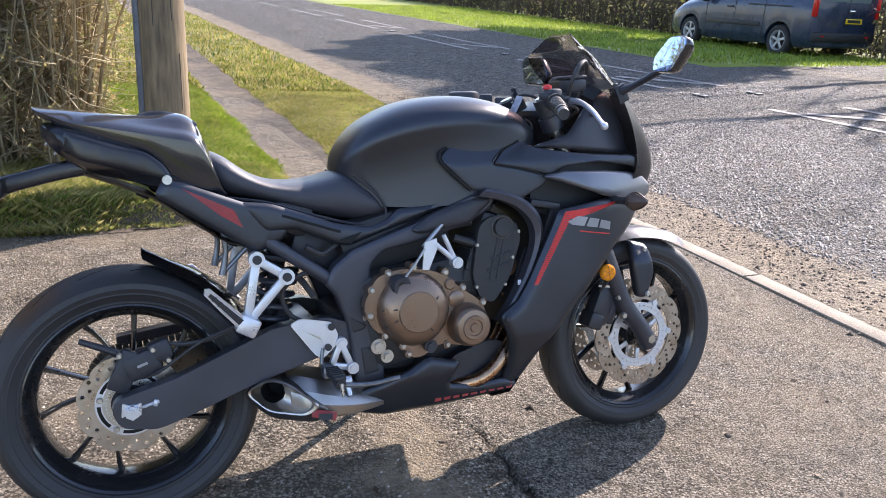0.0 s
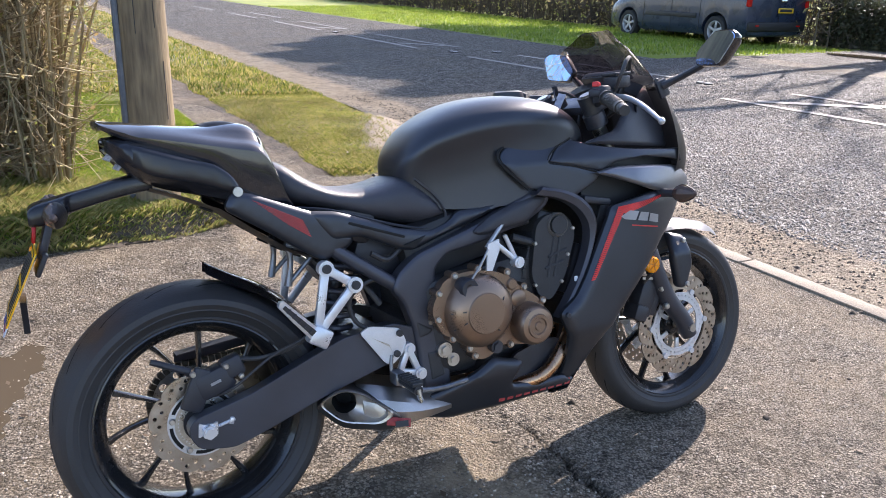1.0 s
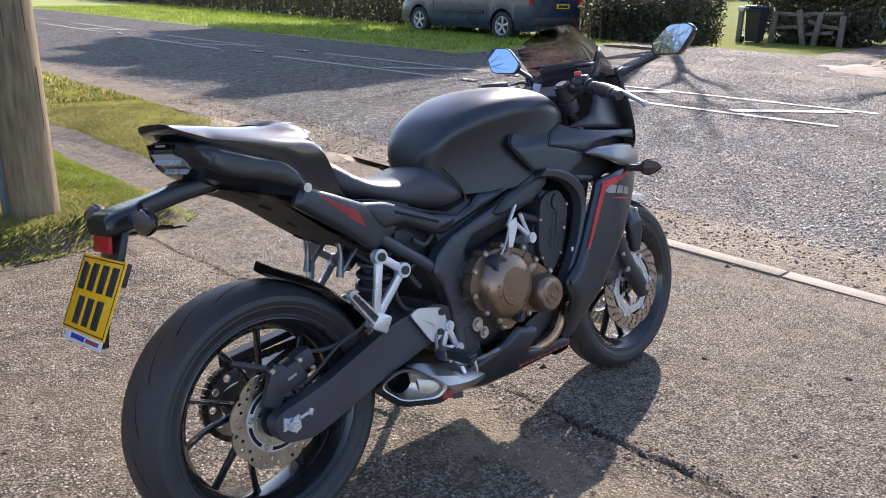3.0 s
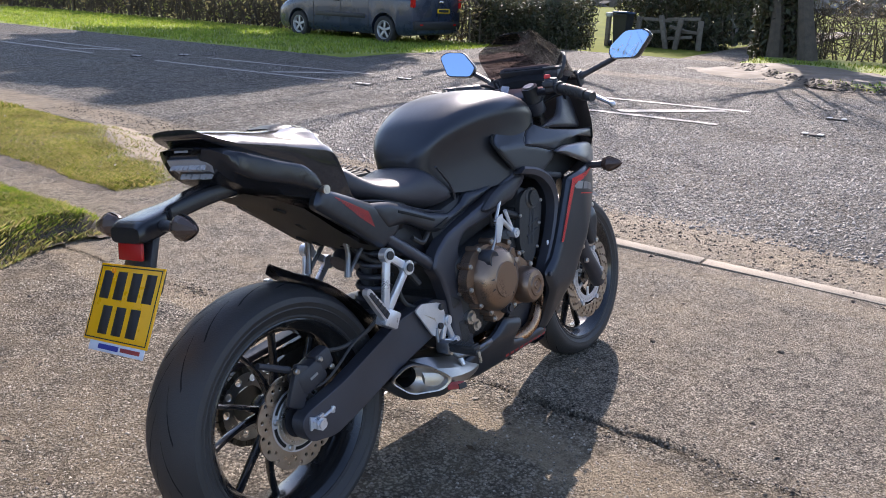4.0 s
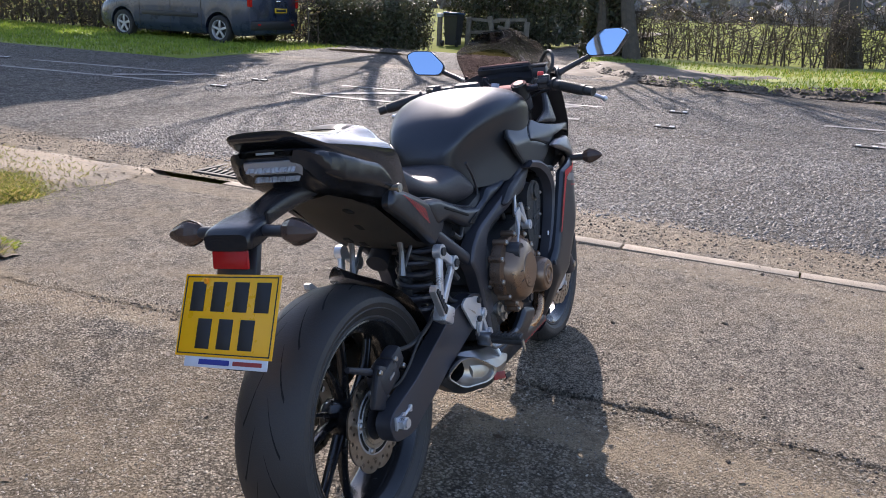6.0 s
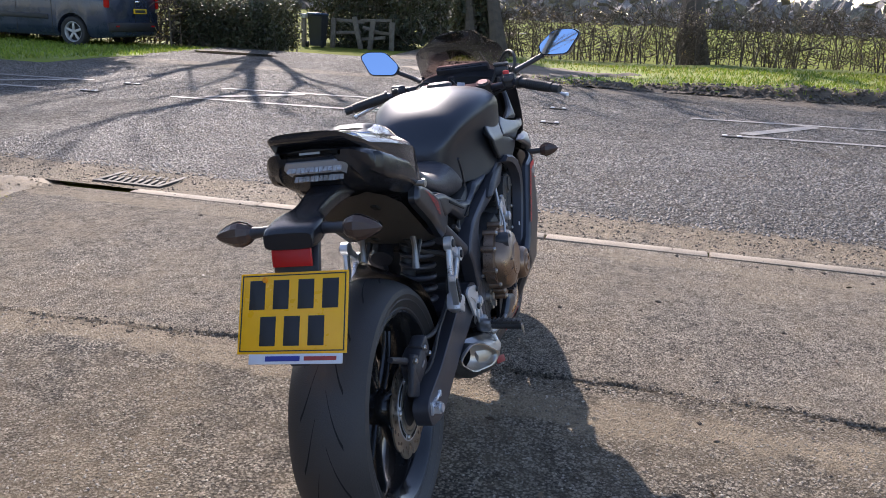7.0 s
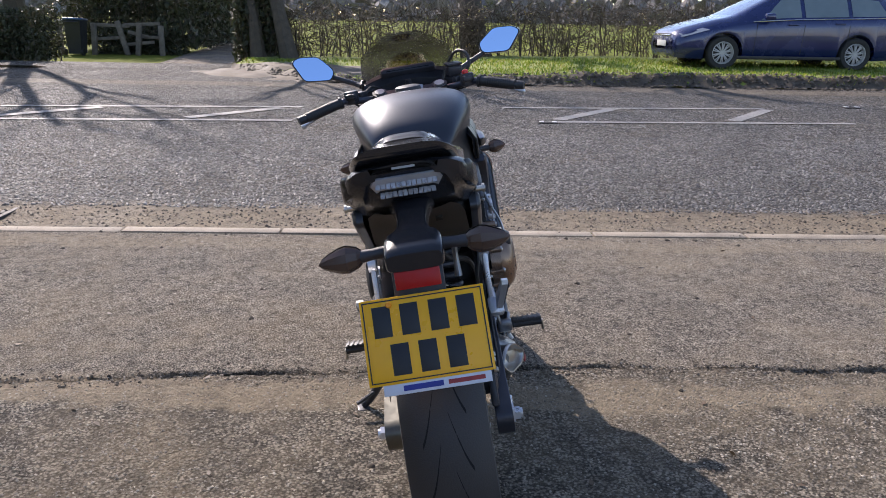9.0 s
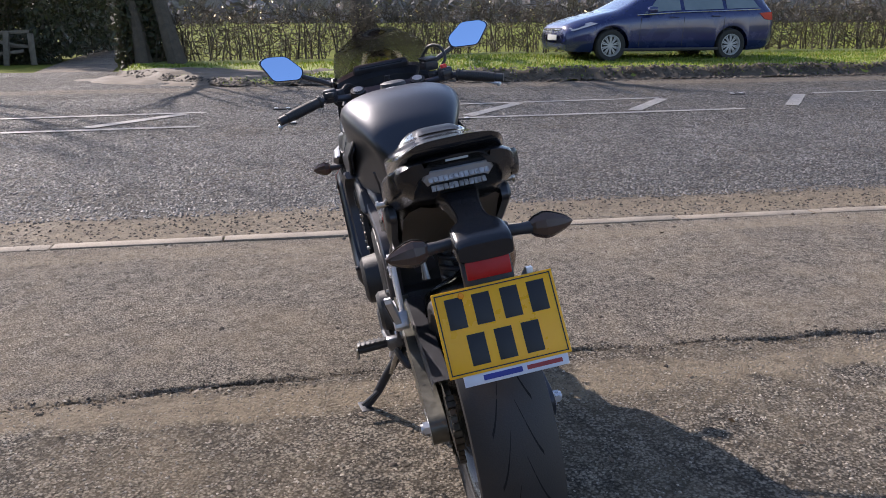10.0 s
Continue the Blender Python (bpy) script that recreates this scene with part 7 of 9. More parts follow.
for side in (-1, 1):
    f = part("side_fairing", panel([(1.205, 0.742), (1.345, 0.748), (1.392, 0.738), (1.398, 0.712), (1.345, 0.656), (1.268, 0.604), (1.200, 0.540), (1.130, 0.466), (1.085, 0.414), (1.030, 0.338), (0.990, 0.258), (0.965, 0.240), (0.935, 0.248), (0.945, 0.30), (0.934, 0.383), (0.902, 0.452), (0.955, 0.492), (0.985, 0.538), (1.062, 0.692), (1.072, 0.720)],
              fair_y, side=side, edge=0.022, depth=0.014, step=0.022), M_MATT, bike, "matt graphite side fairing")
    bm = bmesh.new()
    def drape(pts, lift=0.0016):
        bm.faces.new([bm.verts.new((px, side * (fair_y(px, pz) - 0.0 + lift), pz)) for px, pz in pts])
    # a wedge along the top, breaking into fine lines down the edge
    for i in range(26):
        t0, t1 = i / 26, (i + (0.94 if i < 8 else 0.72)) / 26
        drape([(1.083 + 0.204 * t0, 0.7180 + 0.0195 * t0), (1.083 + 0.204 * t1, 0.7180 + 0.0195 * t1), (1.106 + 0.181 * t1, 0.6970 + 0.0385 * t1), (1.106 + 0.181 * t0, 0.6970 + 0.0385 * t0)])
    for i in range(36):
        t = i / 35
        x0, z0 = 1.083 - 0.092 * t, 0.7165 - 0.182 * t
        wide = 0.028 - 0.013 * t
        drape([(x0, z0), (x0 + wide, z0 + 0.002), (x0 + wide - 0.001, z0 - 0.0022), (x0, z0 - 0.0040 + 0.001 * t)])
    part("stripe_decal", bm, M_RED, f, "red stripe breaking into fine lines")
    bm = bmesh.new()
    for pts in ([(1.092, 0.692), (1.122, 0.705), (1.154, 0.700), (1.142, 0.677), (1.104, 0.683)],
                [(1.160, 0.698), (1.194, 0.692), (1.186, 0.670), (1.149, 0.676)], [(1.200, 0.690), (1.238, 0.681), (1.236, 0.659), (1.193, 0.669)]):
        drape(pts, 0.0026)
    part("badge", bm, M_GREYDECAL, f, "silver slanted badge shapes")
    bm = bmesh.new()
    for i in range(6):
        x0, x1, z0, z1 = 1.128 + 0.018 * i, 1.128 + 0.018 * (i + 1), 0.6665 - 0.0028 * i, 0.6665 - 0.0028 * (i + 1)
        drape([(x0, z0), (x1, z1), (x1, z1 - 0.003), (x0, z0 - 0.003)], 0.0032)
    part("badge_underline", bm, M_RED, f)
    bm = bmesh.new()
    bolt(bm, (0.918, side * 0.236, 0.448), 0.008, 0.005, (0, side, 0))
    part("bolt", bm, M_PLASTIC, f)
    # front edge strip that runs down behind the fairing
    bm = bmesh.new()
    line = arc_points([(0.86, side * 0.205, 0.776), (0.92, side * 0.212, 0.764), (0.975, side * 0.215, 0.738), (1.012, side * 0.216, 0.695), (1.018, side * 0.214, 0.64), (0.990, side * 0.212, 0.56), (0.950, side * 0.210, 0.49), (0.92, side * 0.205, 0.445)], 5)
    rows = [[(p.x + dx, p.y + side * dy, p.z + dz) for dx, dy, dz in ((-0.012, -0.03, -0.010), (-0.010, 0, -0.008), (0.004, 0.006, 0.004), (0.012, 0.0, 0.010), (0.012, -0.03, 0.010))] for p in line]
    loft(bm, rows, closed=True)
    part("inner_rim", bm, M_FRAME, f, "satin black inner rim of the fairing")
    # belly pan with its window for the exhaust pipe
    b = part("belly_pan", panel([(0.985, 0.250), (0.965, 0.228), (0.75, 0.214), (0.60, 0.212), (0.50, 0.235), (0.52, 0.285), (0.585, 0.305), (0.665, 0.335), (0.71, 0.364), (0.80, 0.340), (0.77, 0.275), (0.85, 0.262), (0.935, 0.268)],
              lambda x, z: 0.205 - 0.40 * max(0, 0.32 - z) - 0.10 * max(0, 0.62 - x), side=side, edge=0.016, depth=0.01, step=0.028), M_MATT, bike, "matt graphite belly pan")
    bm = bmesh.new()
    for k in range(9):
        x = 0.735 + 0.026 * k
        yy = 0.205 - 0.40 * (0.32 - 0.238) + 0.002
        bm.faces.new([bm.verts.new((px, side * (yy - 0.4 * max(0, 0.238 - pz)), pz)) for px, pz in ((x, 0.231 + 0.0009 * k), (x + 0.018, 0.2315 + 0.0009 * k), (x + 0.020, 0.246 + 0.0012 * k), (x + 0.002, 0.2455 + 0.0012 * k))])
    part("decal_bar", bm, M_REDDULL, b, "worn dull red bars")
    part("belly_inner", panel([(0.965, 0.262), (0.948, 0.365), (0.90, 0.372), (0.80, 0.342), (0.76, 0.262), (0.93, 0.245)], lambda x, z: 0.150, side=side, edge=0, step=0.06), M_PLASTIC, b)
    # shoulder: tank shroud, upper shoulder, dark recess and lower wing
    part("tank_shroud", panel([(0.761, 0.870), (0.780, 0.888), (0.835, 0.911), (0.891, 0.925), (0.966, 0.916), (0.980, 0.903), (0.932, 0.883), (0.896, 0.846), (0.972, 0.832), (1.058, 0.808), (1.038, 0.785), (0.963, 0.747), (0.891, 0.772), (0.838, 0.784), (0.769, 0.847)],
         lambda x, z: 0.191 + 0.05 * max(0, x - 0.80) - 0.55 * max(0, z - 0.85), side=side, edge=0.004, depth=0.003, step=0.011, corner=0.008), M_MATT, bike, "matt graphite tank shroud")
    part("shoulder_fairing", panel([(0.899, 0.847), (0.935, 0.882), (0.985, 0.902), (1.032, 0.886), (1.090, 0.875), (1.190, 0.864), (1.303, 0.858), (1.368, 0.856), (1.372, 0.816), (1.324, 0.829), (1.209, 0.843), (1.101, 0.833), (1.060, 0.813), (0.973, 0.834)],
         lambda x, z: min(0.206, 0.191 + 0.05 * max(0, x - 0.80)) - 0.35 * max(0, x - 1.16) ** 1.5 - 0.55 * max(0, z - 0.85), side=side, edge=0.004, depth=0.003, step=0.011, corner=0.008), M_MATT, bike, "matt graphite shoulder fairing")
    part("panel_seam", seam([(0.966, 0.918), (0.891, 0.927), (0.835, 0.913), (0.778, 0.890), (0.758, 0.870), (0.767, 0.845), (0.838, 0.782)], lambda x, z: 0.188 + 0.05 * max(0, x - 0.80) - 0.55 * max(0, z - 0.85), side, 0.0045, sink=0.002, closed=False), M_HOLE, tank)
    part("panel_seam", seam([(0.984, 0.903), (0.933, 0.883), (0.897, 0.847), (0.972, 0.833), (1.059, 0.809)], lambda x, z: 0.188 + 0.05 * max(0, x - 0.80) - 0.55 * max(0, z - 0.85), side, 0.0035, sink=0.000, closed=False), M_HOLE, tank)
    part("fairing_wing", panel([(1.028, 0.811), (1.093, 0.823), (1.225, 0.819), (1.325, 0.811), (1.390, 0.800), (1.440, 0.765), (1.425, 0.735), (1.325, 0.731), (1.230, 0.750), (1.151, 0.774), (1.085, 0.795)],
         lambda x, z: 0.240 - 0.7 * max(0, x - 1.15) ** 1.5 - 0.25 * max(0, z - 0.77), side=side, edge=0.009, depth=0.008, step=0.011), M_SILVER, bike, "grey lower wing of the fairing")
    part("fairing_recess", panel([(1.03, 0.80), (1.07, 0.842), (1.20, 0.852), (1.38, 0.835), (1.40, 0.76), (1.25, 0.735), (1.08, 0.70), (1.02, 0.72)], lambda x, z: 0.160 - 0.5 * max(0, x - 1.18) ** 1.5, side=side, edge=0, step=0.05), M_TRIM, bike, "black fairing duct")
    # inner cockpit panel
    part("cockpit_panel", panel([(1.02, 0.888), (1.36, 0.858), (1.350, 0.930), (1.318, 1.000), (1.300, 1.030), (1.262, 1.022), (1.20, 0.985), (1.13, 0.915)], lambda x, z: 0.198 - 0.7 * max(0, x - 1.15) ** 1.5 - 0.28 * max(0, z - 0.86), side=side, edge=0.012, depth=0.008, thick=0.008, step=0.03), M_PLASTIC, bike, "black cockpit panel")
    indicator((1.262, side * 0.205, 0.738), (0.25, side, 0.0), 0.112, 0.024, f, 0)

# nose: a shell from the wing up to the screen
def nose_row(z, back, wide, tip):
    return [(back + (tip - back) * (1 - abs(q) ** 2.2), wide * q, z) for q in [-1 + 2 * j / 20 for j in range(21)]]


bm = bmesh.new()
loft(bm, [nose_row(*r) for r in smoothed([(0.700, 1.32, 0.125, 1.42), (0.742, 1.33, 0.165, 1.475), (0.80, 1.345, 0.178, 1.500), (0.855, 1.350, 0.182, 1.495), (0.92, 1.340, 0.178, 1.465), (0.975, 1.322, 0.174, 1.425), (1.030, 1.298, 0.170, 1.378)], 4)], closed=False, caps=False)
bmesh.ops.solidify(bm, geom=bm.faces[:], thickness=0.004)
part("nose_cowl", bm, M_MATT, bike, "matt graphite nose cowl")
bm = bmesh.new()
loft(bm, [nose_row(*r) for r in smoothed([(1.020, 1.296, 0.168, 1.380), (1.065, 1.255, 0.166, 1.348), (1.105, 1.215, 0.162, 1.316), (1.135, 1.192, 0.152, 1.288), (1.152, 1.186, 0.128, 1.268), (1.170, 1.196, 0.098, 1.250), (1.188, 1.203, 0.072, 1.234), (1.196, 1.208, 0.050, 1.226)], 4)], closed=False, caps=False)
bmesh.ops.solidify(bm, geom=bm.faces[:], thickness=0.003)
part("windscreen", bm, M_SCREEN, bike, "smoked windscreen")
for side in (-1, 1):
    bm = bmesh.new()
    bolt(bm, (1.285, side * 0.166, 1.045), 0.007, 0.006, (-0.6, side * 0.8, 0))
    part("screen_bolt", bm, M_PLASTIC, bike)

# mirrors
for side in (-1, 1):
    n = Vector((-0.95, -side * 0.17, 0.26)).normalized()
    c = Vector((1.322, side * 0.343, 1.113))
    q = (-n).to_track_quat("Y", "Z").to_matrix()
    out = [(0.080, 0.031), (0.054, 0.048), (-0.019, 0.047), (-0.076, -0.008), (-0.062, -0.043), (0.036, -0.042)]
    tilt = radians(6 if side > 0 else -4)
    out = [((x * math.cos(tilt) - z * math.sin(tilt)) * -side, (x * math.sin(tilt) + z * math.cos(tilt))) for x, z in rounded(out, 0.016)]
    if side > 0:
        out.reverse()
    bm = bmesh.new()
    rows = []
    for d, k in ((-0.001, 1.02), (0.006, 1.05), (0.018, 1.0), (0.030, 0.82), (0.040, 0.50), (0.043, 0.10)):
        rows.append([c + q @ Vector((x * k, d, z * k)) for x, z in out])
    loft(bm, rows)
    m = part("mirror", bm, M_GLOSS, bike, "gloss black mirror, its glass coloured for the reflected sky")
    bm = bmesh.new()
    rows = [[c + q @ Vector((x * k, d, z * k)) for x, z in out] for d, k in ((-0.001, 0.97), (-0.0032, 0.955))]
    loft(bm, rows)
    part("mirror_glass", bm, M_MIRROR, m, "mirror glass coloured blue for the sky it reflects", smooth=20)
    bm = bmesh.new()
    base = Vector((1.300, side * 0.178, 1.030))
    tube(bm, arc_points([base, base + Vector((0.02, side * 0.04, 0.018)), c + Vector((0.02, -side * 0.045, -0.03)), c + Vector((0.025, -side * 0.01, -0.01))], 5), [0.013, 0.011, 0.010, 0.0095, 0.009, 0.009, 0.009, 0.009, 0.009, 0.009, 0.0095, 0.010, 0.011, 0.012, 0.013, 0.014], 10)
    box(bm, (0.035, 0.012, 0.05), base + Vector((0, -side * 0.004, -0.008)), (0, -25, 0), bevel=0.005)
    part("mirror_stalk", bm, M_PLASTIC, m)

# -- cockpit --
bm = bmesh.new()
box(bm, (0.035, 0.20, 0.105), (1.265, 0, 1.035), (0, -38, 0), bevel=0.014)
dash = part("instrument_panel", bm, M_PLASTIC, bike, "black instrument panel")
bm = bmesh.new()
box(bm, (0.004, 0.155, 0.066), (1.2475, 0, 1.045), (0, -38, 0), bevel=0.0015)
part("display", bm, material("dark_display", (0.010, 0.012, 0.014), (0.016, 0.018, 0.02), 10, 0.12), dash, "dark display glass")
bm = bmesh.new()
rows = [[(x, 0.165 * q, z - 0.03 * q * q) for q in [-1 + 2 * j / 10 for j in range(11)]] for x, z in ((1.30, 1.072), (1.24, 1.062), (1.215, 1.035), (1.215, 0.99))]
loft(bm, rows, closed=False, caps=False)
bmesh.ops.solidify(bm, geom=bm.faces[:], thickness=0.008)
part("dash_cover", bm, M_PLASTIC, dash)
bm = bmesh.new()
box(bm, (0.075, 0.25, 0.028), (1.135, 0, 0.985), (0, -25, 0), bevel=0.010)
clamp = part("top_yoke", bm, M_FRAME, bike, "black fork yoke")
bm = bmesh.new()
for side in (-1, 1):
    rod(bm, fork_pt(0.96, side * 0.103), fork_pt(1.012, side * 0.103), 0.026, seg=20)
part("fork_cap", bm, M_ENGINE, clamp)
for side in (-1, 1):
    part("adjuster", rod(bmesh.new(), fork_pt(1.010, side * 0.103), fork_pt(1.016, side * 0.103), 0.017, seg=20), M_STEEL, clamp, "bright fork adjuster")
bm = bmesh.new()
rod(bm, (1.085, 0, 0.985), (1.070, 0, 1.012), 0.018, seg=18)
lock = part("ignition_lock", bm, M_ENGINE, clamp)
bm = bmesh.new()
box(bm, (0.006, 0.020, 0.032), (1.064, 0.0, 1.030), (0, -25, 12), bevel=0.004)
tube(bm, arc_points([(1.06, 0.0, 1.035), (1.05, -0.012, 1.025), (1.047, -0.025, 1.005)], 4), 0.0022, 6)
part("key", bm, M_PLASTIC, lock)
bm = bmesh.new()
box(bm, (0.003, 0.026, 0.075), (1.046, -0.032, 0.988), (12, 24, 20), bevel=0.001)
part("key_tag", bm, material("pale_fabric_tag", (0.30, 0.29, 0.33), (0.46, 0.45, 0.50), 60, 0.8, bump=0.5), lock, "pale woven key tag")
for side in (-1, 1):
    inner, mid, end = Vector((1.115, side * 0.115, 0.990)), Vector((1.060, side * 0.225, 1.004)), Vector((1.004, side * 0.355, 0.974))
    bm = bmesh.new()
    rod(bm, inner, mid, 0.0115)
    rod(bm, mid, end, 0.0105)
    rod(bm, fork_pt(0.93, side * 0.103), fork_pt(0.965, side * 0.103), 0.031, seg=18)
    bar = part("handlebar", bm, M_FRAME, bike, "black clip-on handlebar")
    bm = bmesh.new()
    g0, g1 = mid.lerp(end, 0.10), mid.lerp(end, 0.97)
    rod(bm, g0, g1, 0.0165, seg=18)
    for k in range(11):
        p = g0.lerp(g1, 0.22 + 0.06 * k)
        rod(bm, p, p + (g1 - g0).normalized() * 0.0035, 0.0178, seg=18)
    rod(bm, g0 - (g1 - g0).normalized() * 0.004, g0 + (g1 - g0).normalized() * 0.004, 0.021, seg=18)
    part("grip", bm, M_RUBBER, bar, "ribbed rubber grip")
    bm = bmesh.new()
    w = (end - mid).normalized()
    rod(bm, end, end + w * 0.026, 0.0150, 0.0135, seg=18)
    part("bar_end", bm, M_ENGINE, bar)
    bm = bmesh.new()
    sw = Vector((1.070, side * 0.198, 1.012))
    box(bm, (0.040, 0.040, 0.046), sw, (0, 0, -side * 24), bevel=0.008)
    box(bm, (0.022, 0.034, 0.020), sw + Vector((-0.020, 0, 0.004)), (0, 0, -side * 24), bevel=0.005)
    switch = part("switch_pod", bm, M_PLASTIC, bar, "black switch pod")
    if side < 0:
        part("stop_switch", box(bmesh.new(), (0.016, 0.020, 0.014), sw + Vector((-0.014, 0.004, 0.026)), (0, 15, 24), bevel=0.004), M_RED, switch, "red stop switch")
    else:
        part("button", box(bmesh.new(), (0.010, 0.014, 0.010), sw + Vector((-0.026, 0.0, 0.010)), (0, 0, -24), bevel=0.003), M_UNDER, switch, "grey switch button")
    # lever with its bracket
    bm = bmesh.new()
    box(bm, (0.045, 0.034, 0.026), Vector((1.112, side * 0.170, 1.012)), (0, 0, -side * 24), bevel=0.007)
    br = part("lever_bracket", bm, M_PLASTIC, bar)
    bm = bmesh.new()
    pts = arc_points([(1.135, side * 0.175, 1.006), (1.140, side * 0.225, 0.998), (1.128, side * 0.295, 0.975), (1.112, side * 0.352, 0.952), (1.104, side * 0.382, 0.940)], 4)
    tube(bm, pts, [0.008] * 4 + [0.0075] * 4 + [0.0065] * 4 + [0.006] * 4 + [0.006], 10)
    bmesh.ops.create_uvsphere(bm, u_segments=12, v_segments=8, radius=0.0095, matrix=Matrix.Translation((1.104, side * 0.384, 0.939)))
    part("lever", bm, M_ALLOY, br, "polished alloy lever")
    if side < 0:
        bm = bmesh.new()
        box(bm, (0.062, 0.048, 0.034), (1.152, -0.160, 1.045), (0, -4, 12), bevel=0.007)
        res = part("brake_reservoir", bm, M_PLASTIC, bar, "black brake fluid reservoir")
        part("lid", box(bmesh.new(), (0.066, 0.052, 0.008), (1.150, -0.160, 1.066), (0, -4, 12), bevel=0.003), M_ENGINE, res)
        bm = bmesh.new()
        tube(bm, arc_points([(1.125, -0.185, 1.02), (1.12, -0.215, 1.06), (1.15, -0.205, 1.10), (1.19, -0.17, 1.10), (1.205, -0.13, 1.04), (1.17, -0.09, 0.95)], 6), 0.0055, 8)
        tube(bm, arc_points([(1.10, -0.19, 1.00), (1.14, -0.20, 0.985), (1.17, -0.14, 0.97), (1.16, -0.06, 0.93)], 6), 0.0045, 8)
        part("hose", bm, M_RUBBER, bar)
    else:
        bm = bmesh.new()
        tube(bm, arc_points([(1.12, 0.16, 1.012), (1.17, 0.13, 1.03), (1.21, 0.09, 1.0), (1.18, 0.05, 0.93)], 6), 0.0045, 8)
        tube(bm, arc_points([(1.07, 0.19, 0.99), (1.13, 0.17, 0.965), (1.17, 0.11, 0.95), (1.15, 0.05, 0.91)], 6), 0.004, 8)
        part("cable", bm, M_RUBBER, bar)

# -- frame, engine, exhaust, swingarm --
for side in (-1, 1):
    spar = part("frame_spar", panel([(0.915, 0.772), (0.862, 0.778), (0.700, 0.705), (0.530, 0.646), (0.480, 0.608), (0.460, 0.568), (0.486, 0.535), (0.512, 0.459), (0.521, 0.385), (0.530, 0.295), (0.606, 0.288), (0.598, 0.43), (0.578, 0.535), (0.574, 0.605), (0.608, 0.640), (0.720, 0.662), (0.840, 0.698), (0.902, 0.735)],
         lambda x, z: 0.160 + 0.02 * step01(0.5, 0.9, x), side=side, edge=0.009, depth=0.006, thick=0.035, step=0.03), M_FRAME, bike, "satin black frame spar")
    # darker plates, slightly proud, paint the shade of the spar's cast hollows
    for hollow in ([(0.514, 0.484), (0.562, 0.457), (0.552, 0.444), (0.522, 0.438)], [(0.540, 0.400), (0.574, 0.400), (0.590, 0.334), (0.549, 0.324)]):
        part("recess_shade", panel(hollow, lambda x, z: 0.1622 + 0.02 * step01(0.5, 0.9, x), side=side, edge=0.006, depth=0.004, thick=0.006, step=0.02, corner=0.006), M_ENGINE, spar)
    part("frame_pad", panel([(0.895, 0.766), (0.902, 0.748), (0.838, 0.694), (0.700, 0.676), (0.676, 0.688), (0.735, 0.726), (0.858, 0.768)], lambda x, z: 0.186, side=side, edge=0.016, depth=0.012, thick=0.02, step=0.025), M_PLASTIC, spar, "black pad on the frame spar")
    part("side_cover", panel([(0.262, 0.779), (0.340, 0.770), (0.430, 0.738), (0.500, 0.712), (0.585, 0.698), (0.634, 0.716), (0.655, 0.740), (0.730, 0.744), (0.842, 0.780), (0.840, 0.772), (0.700, 0.712), (0.530, 0.655), (0.500, 0.660), (0.395, 0.706), (0.324, 0.702), (0.275, 0.752)],
         lambda x, z: 0.142 + 0.02 * step01(0.6, 0.8, x), side=side, edge=0.014, depth=0.010, thick=0.016, step=0.025), M_MATT, bike, "matt graphite side cover")
    bm = bmesh.new()
    box(bm, (0.150, 0.006, 0.007), (0.435, side * 0.1415, 0.717), (0, 19, 0), bevel=0.002)
    loft(bm, [[(x, side * y, z) for x, z in ((0.50, 0.672), (0.535, 0.682), (0.56, 0.690), (0.53, 0.662))] for y in (0.138, 0.146)])
    part("vent_slot", bm, M_HOLE, bike)
    bm = bmesh.new()
    for x, z, r in ((0.585, 0.400, 0.020), (0.607, 0.372, 0.017)):
        rod(bm, (x, side * 0.150, z), (x, side * 0.174, z), r, seg=20)
        rod(bm, (x, side * 0.174, z), (x, side * 0.182, z), r * 0.62, seg=6)
    rod(bm, (0.553, side * 0.15, 0.475), (0.553, side * 0.168, 0.475), 0.006, seg=8)
    part("pivot_nut", bm, M_STEEL, spar, "steel pivot nut")
    bm = bmesh.new()
    rod(bm, (0.300, side * 0.118, 0.700), (0.520, side * 0.140, 0.545), 0.017, seg=14)
    part("subframe_tube", bm, M_FRAME, spar)

bm = bmesh.new()
box(bm, (0.30, 0.34, 0.25), (0.70, 0, 0.475), (0, -8, 0), bevel=0.03)
box(bm, (0.20, 0.30, 0.16), (0.60, 0, 0.40), (0, 0, 0), bevel=0.03)
box(bm, (0.34, 0.22, 0.10), (0.72, 0, 0.345), (0, 0, 0), bevel=0.03)
engine = part("engine_case", bm, M_ENGINE, bike, "black four-cylinder engine")
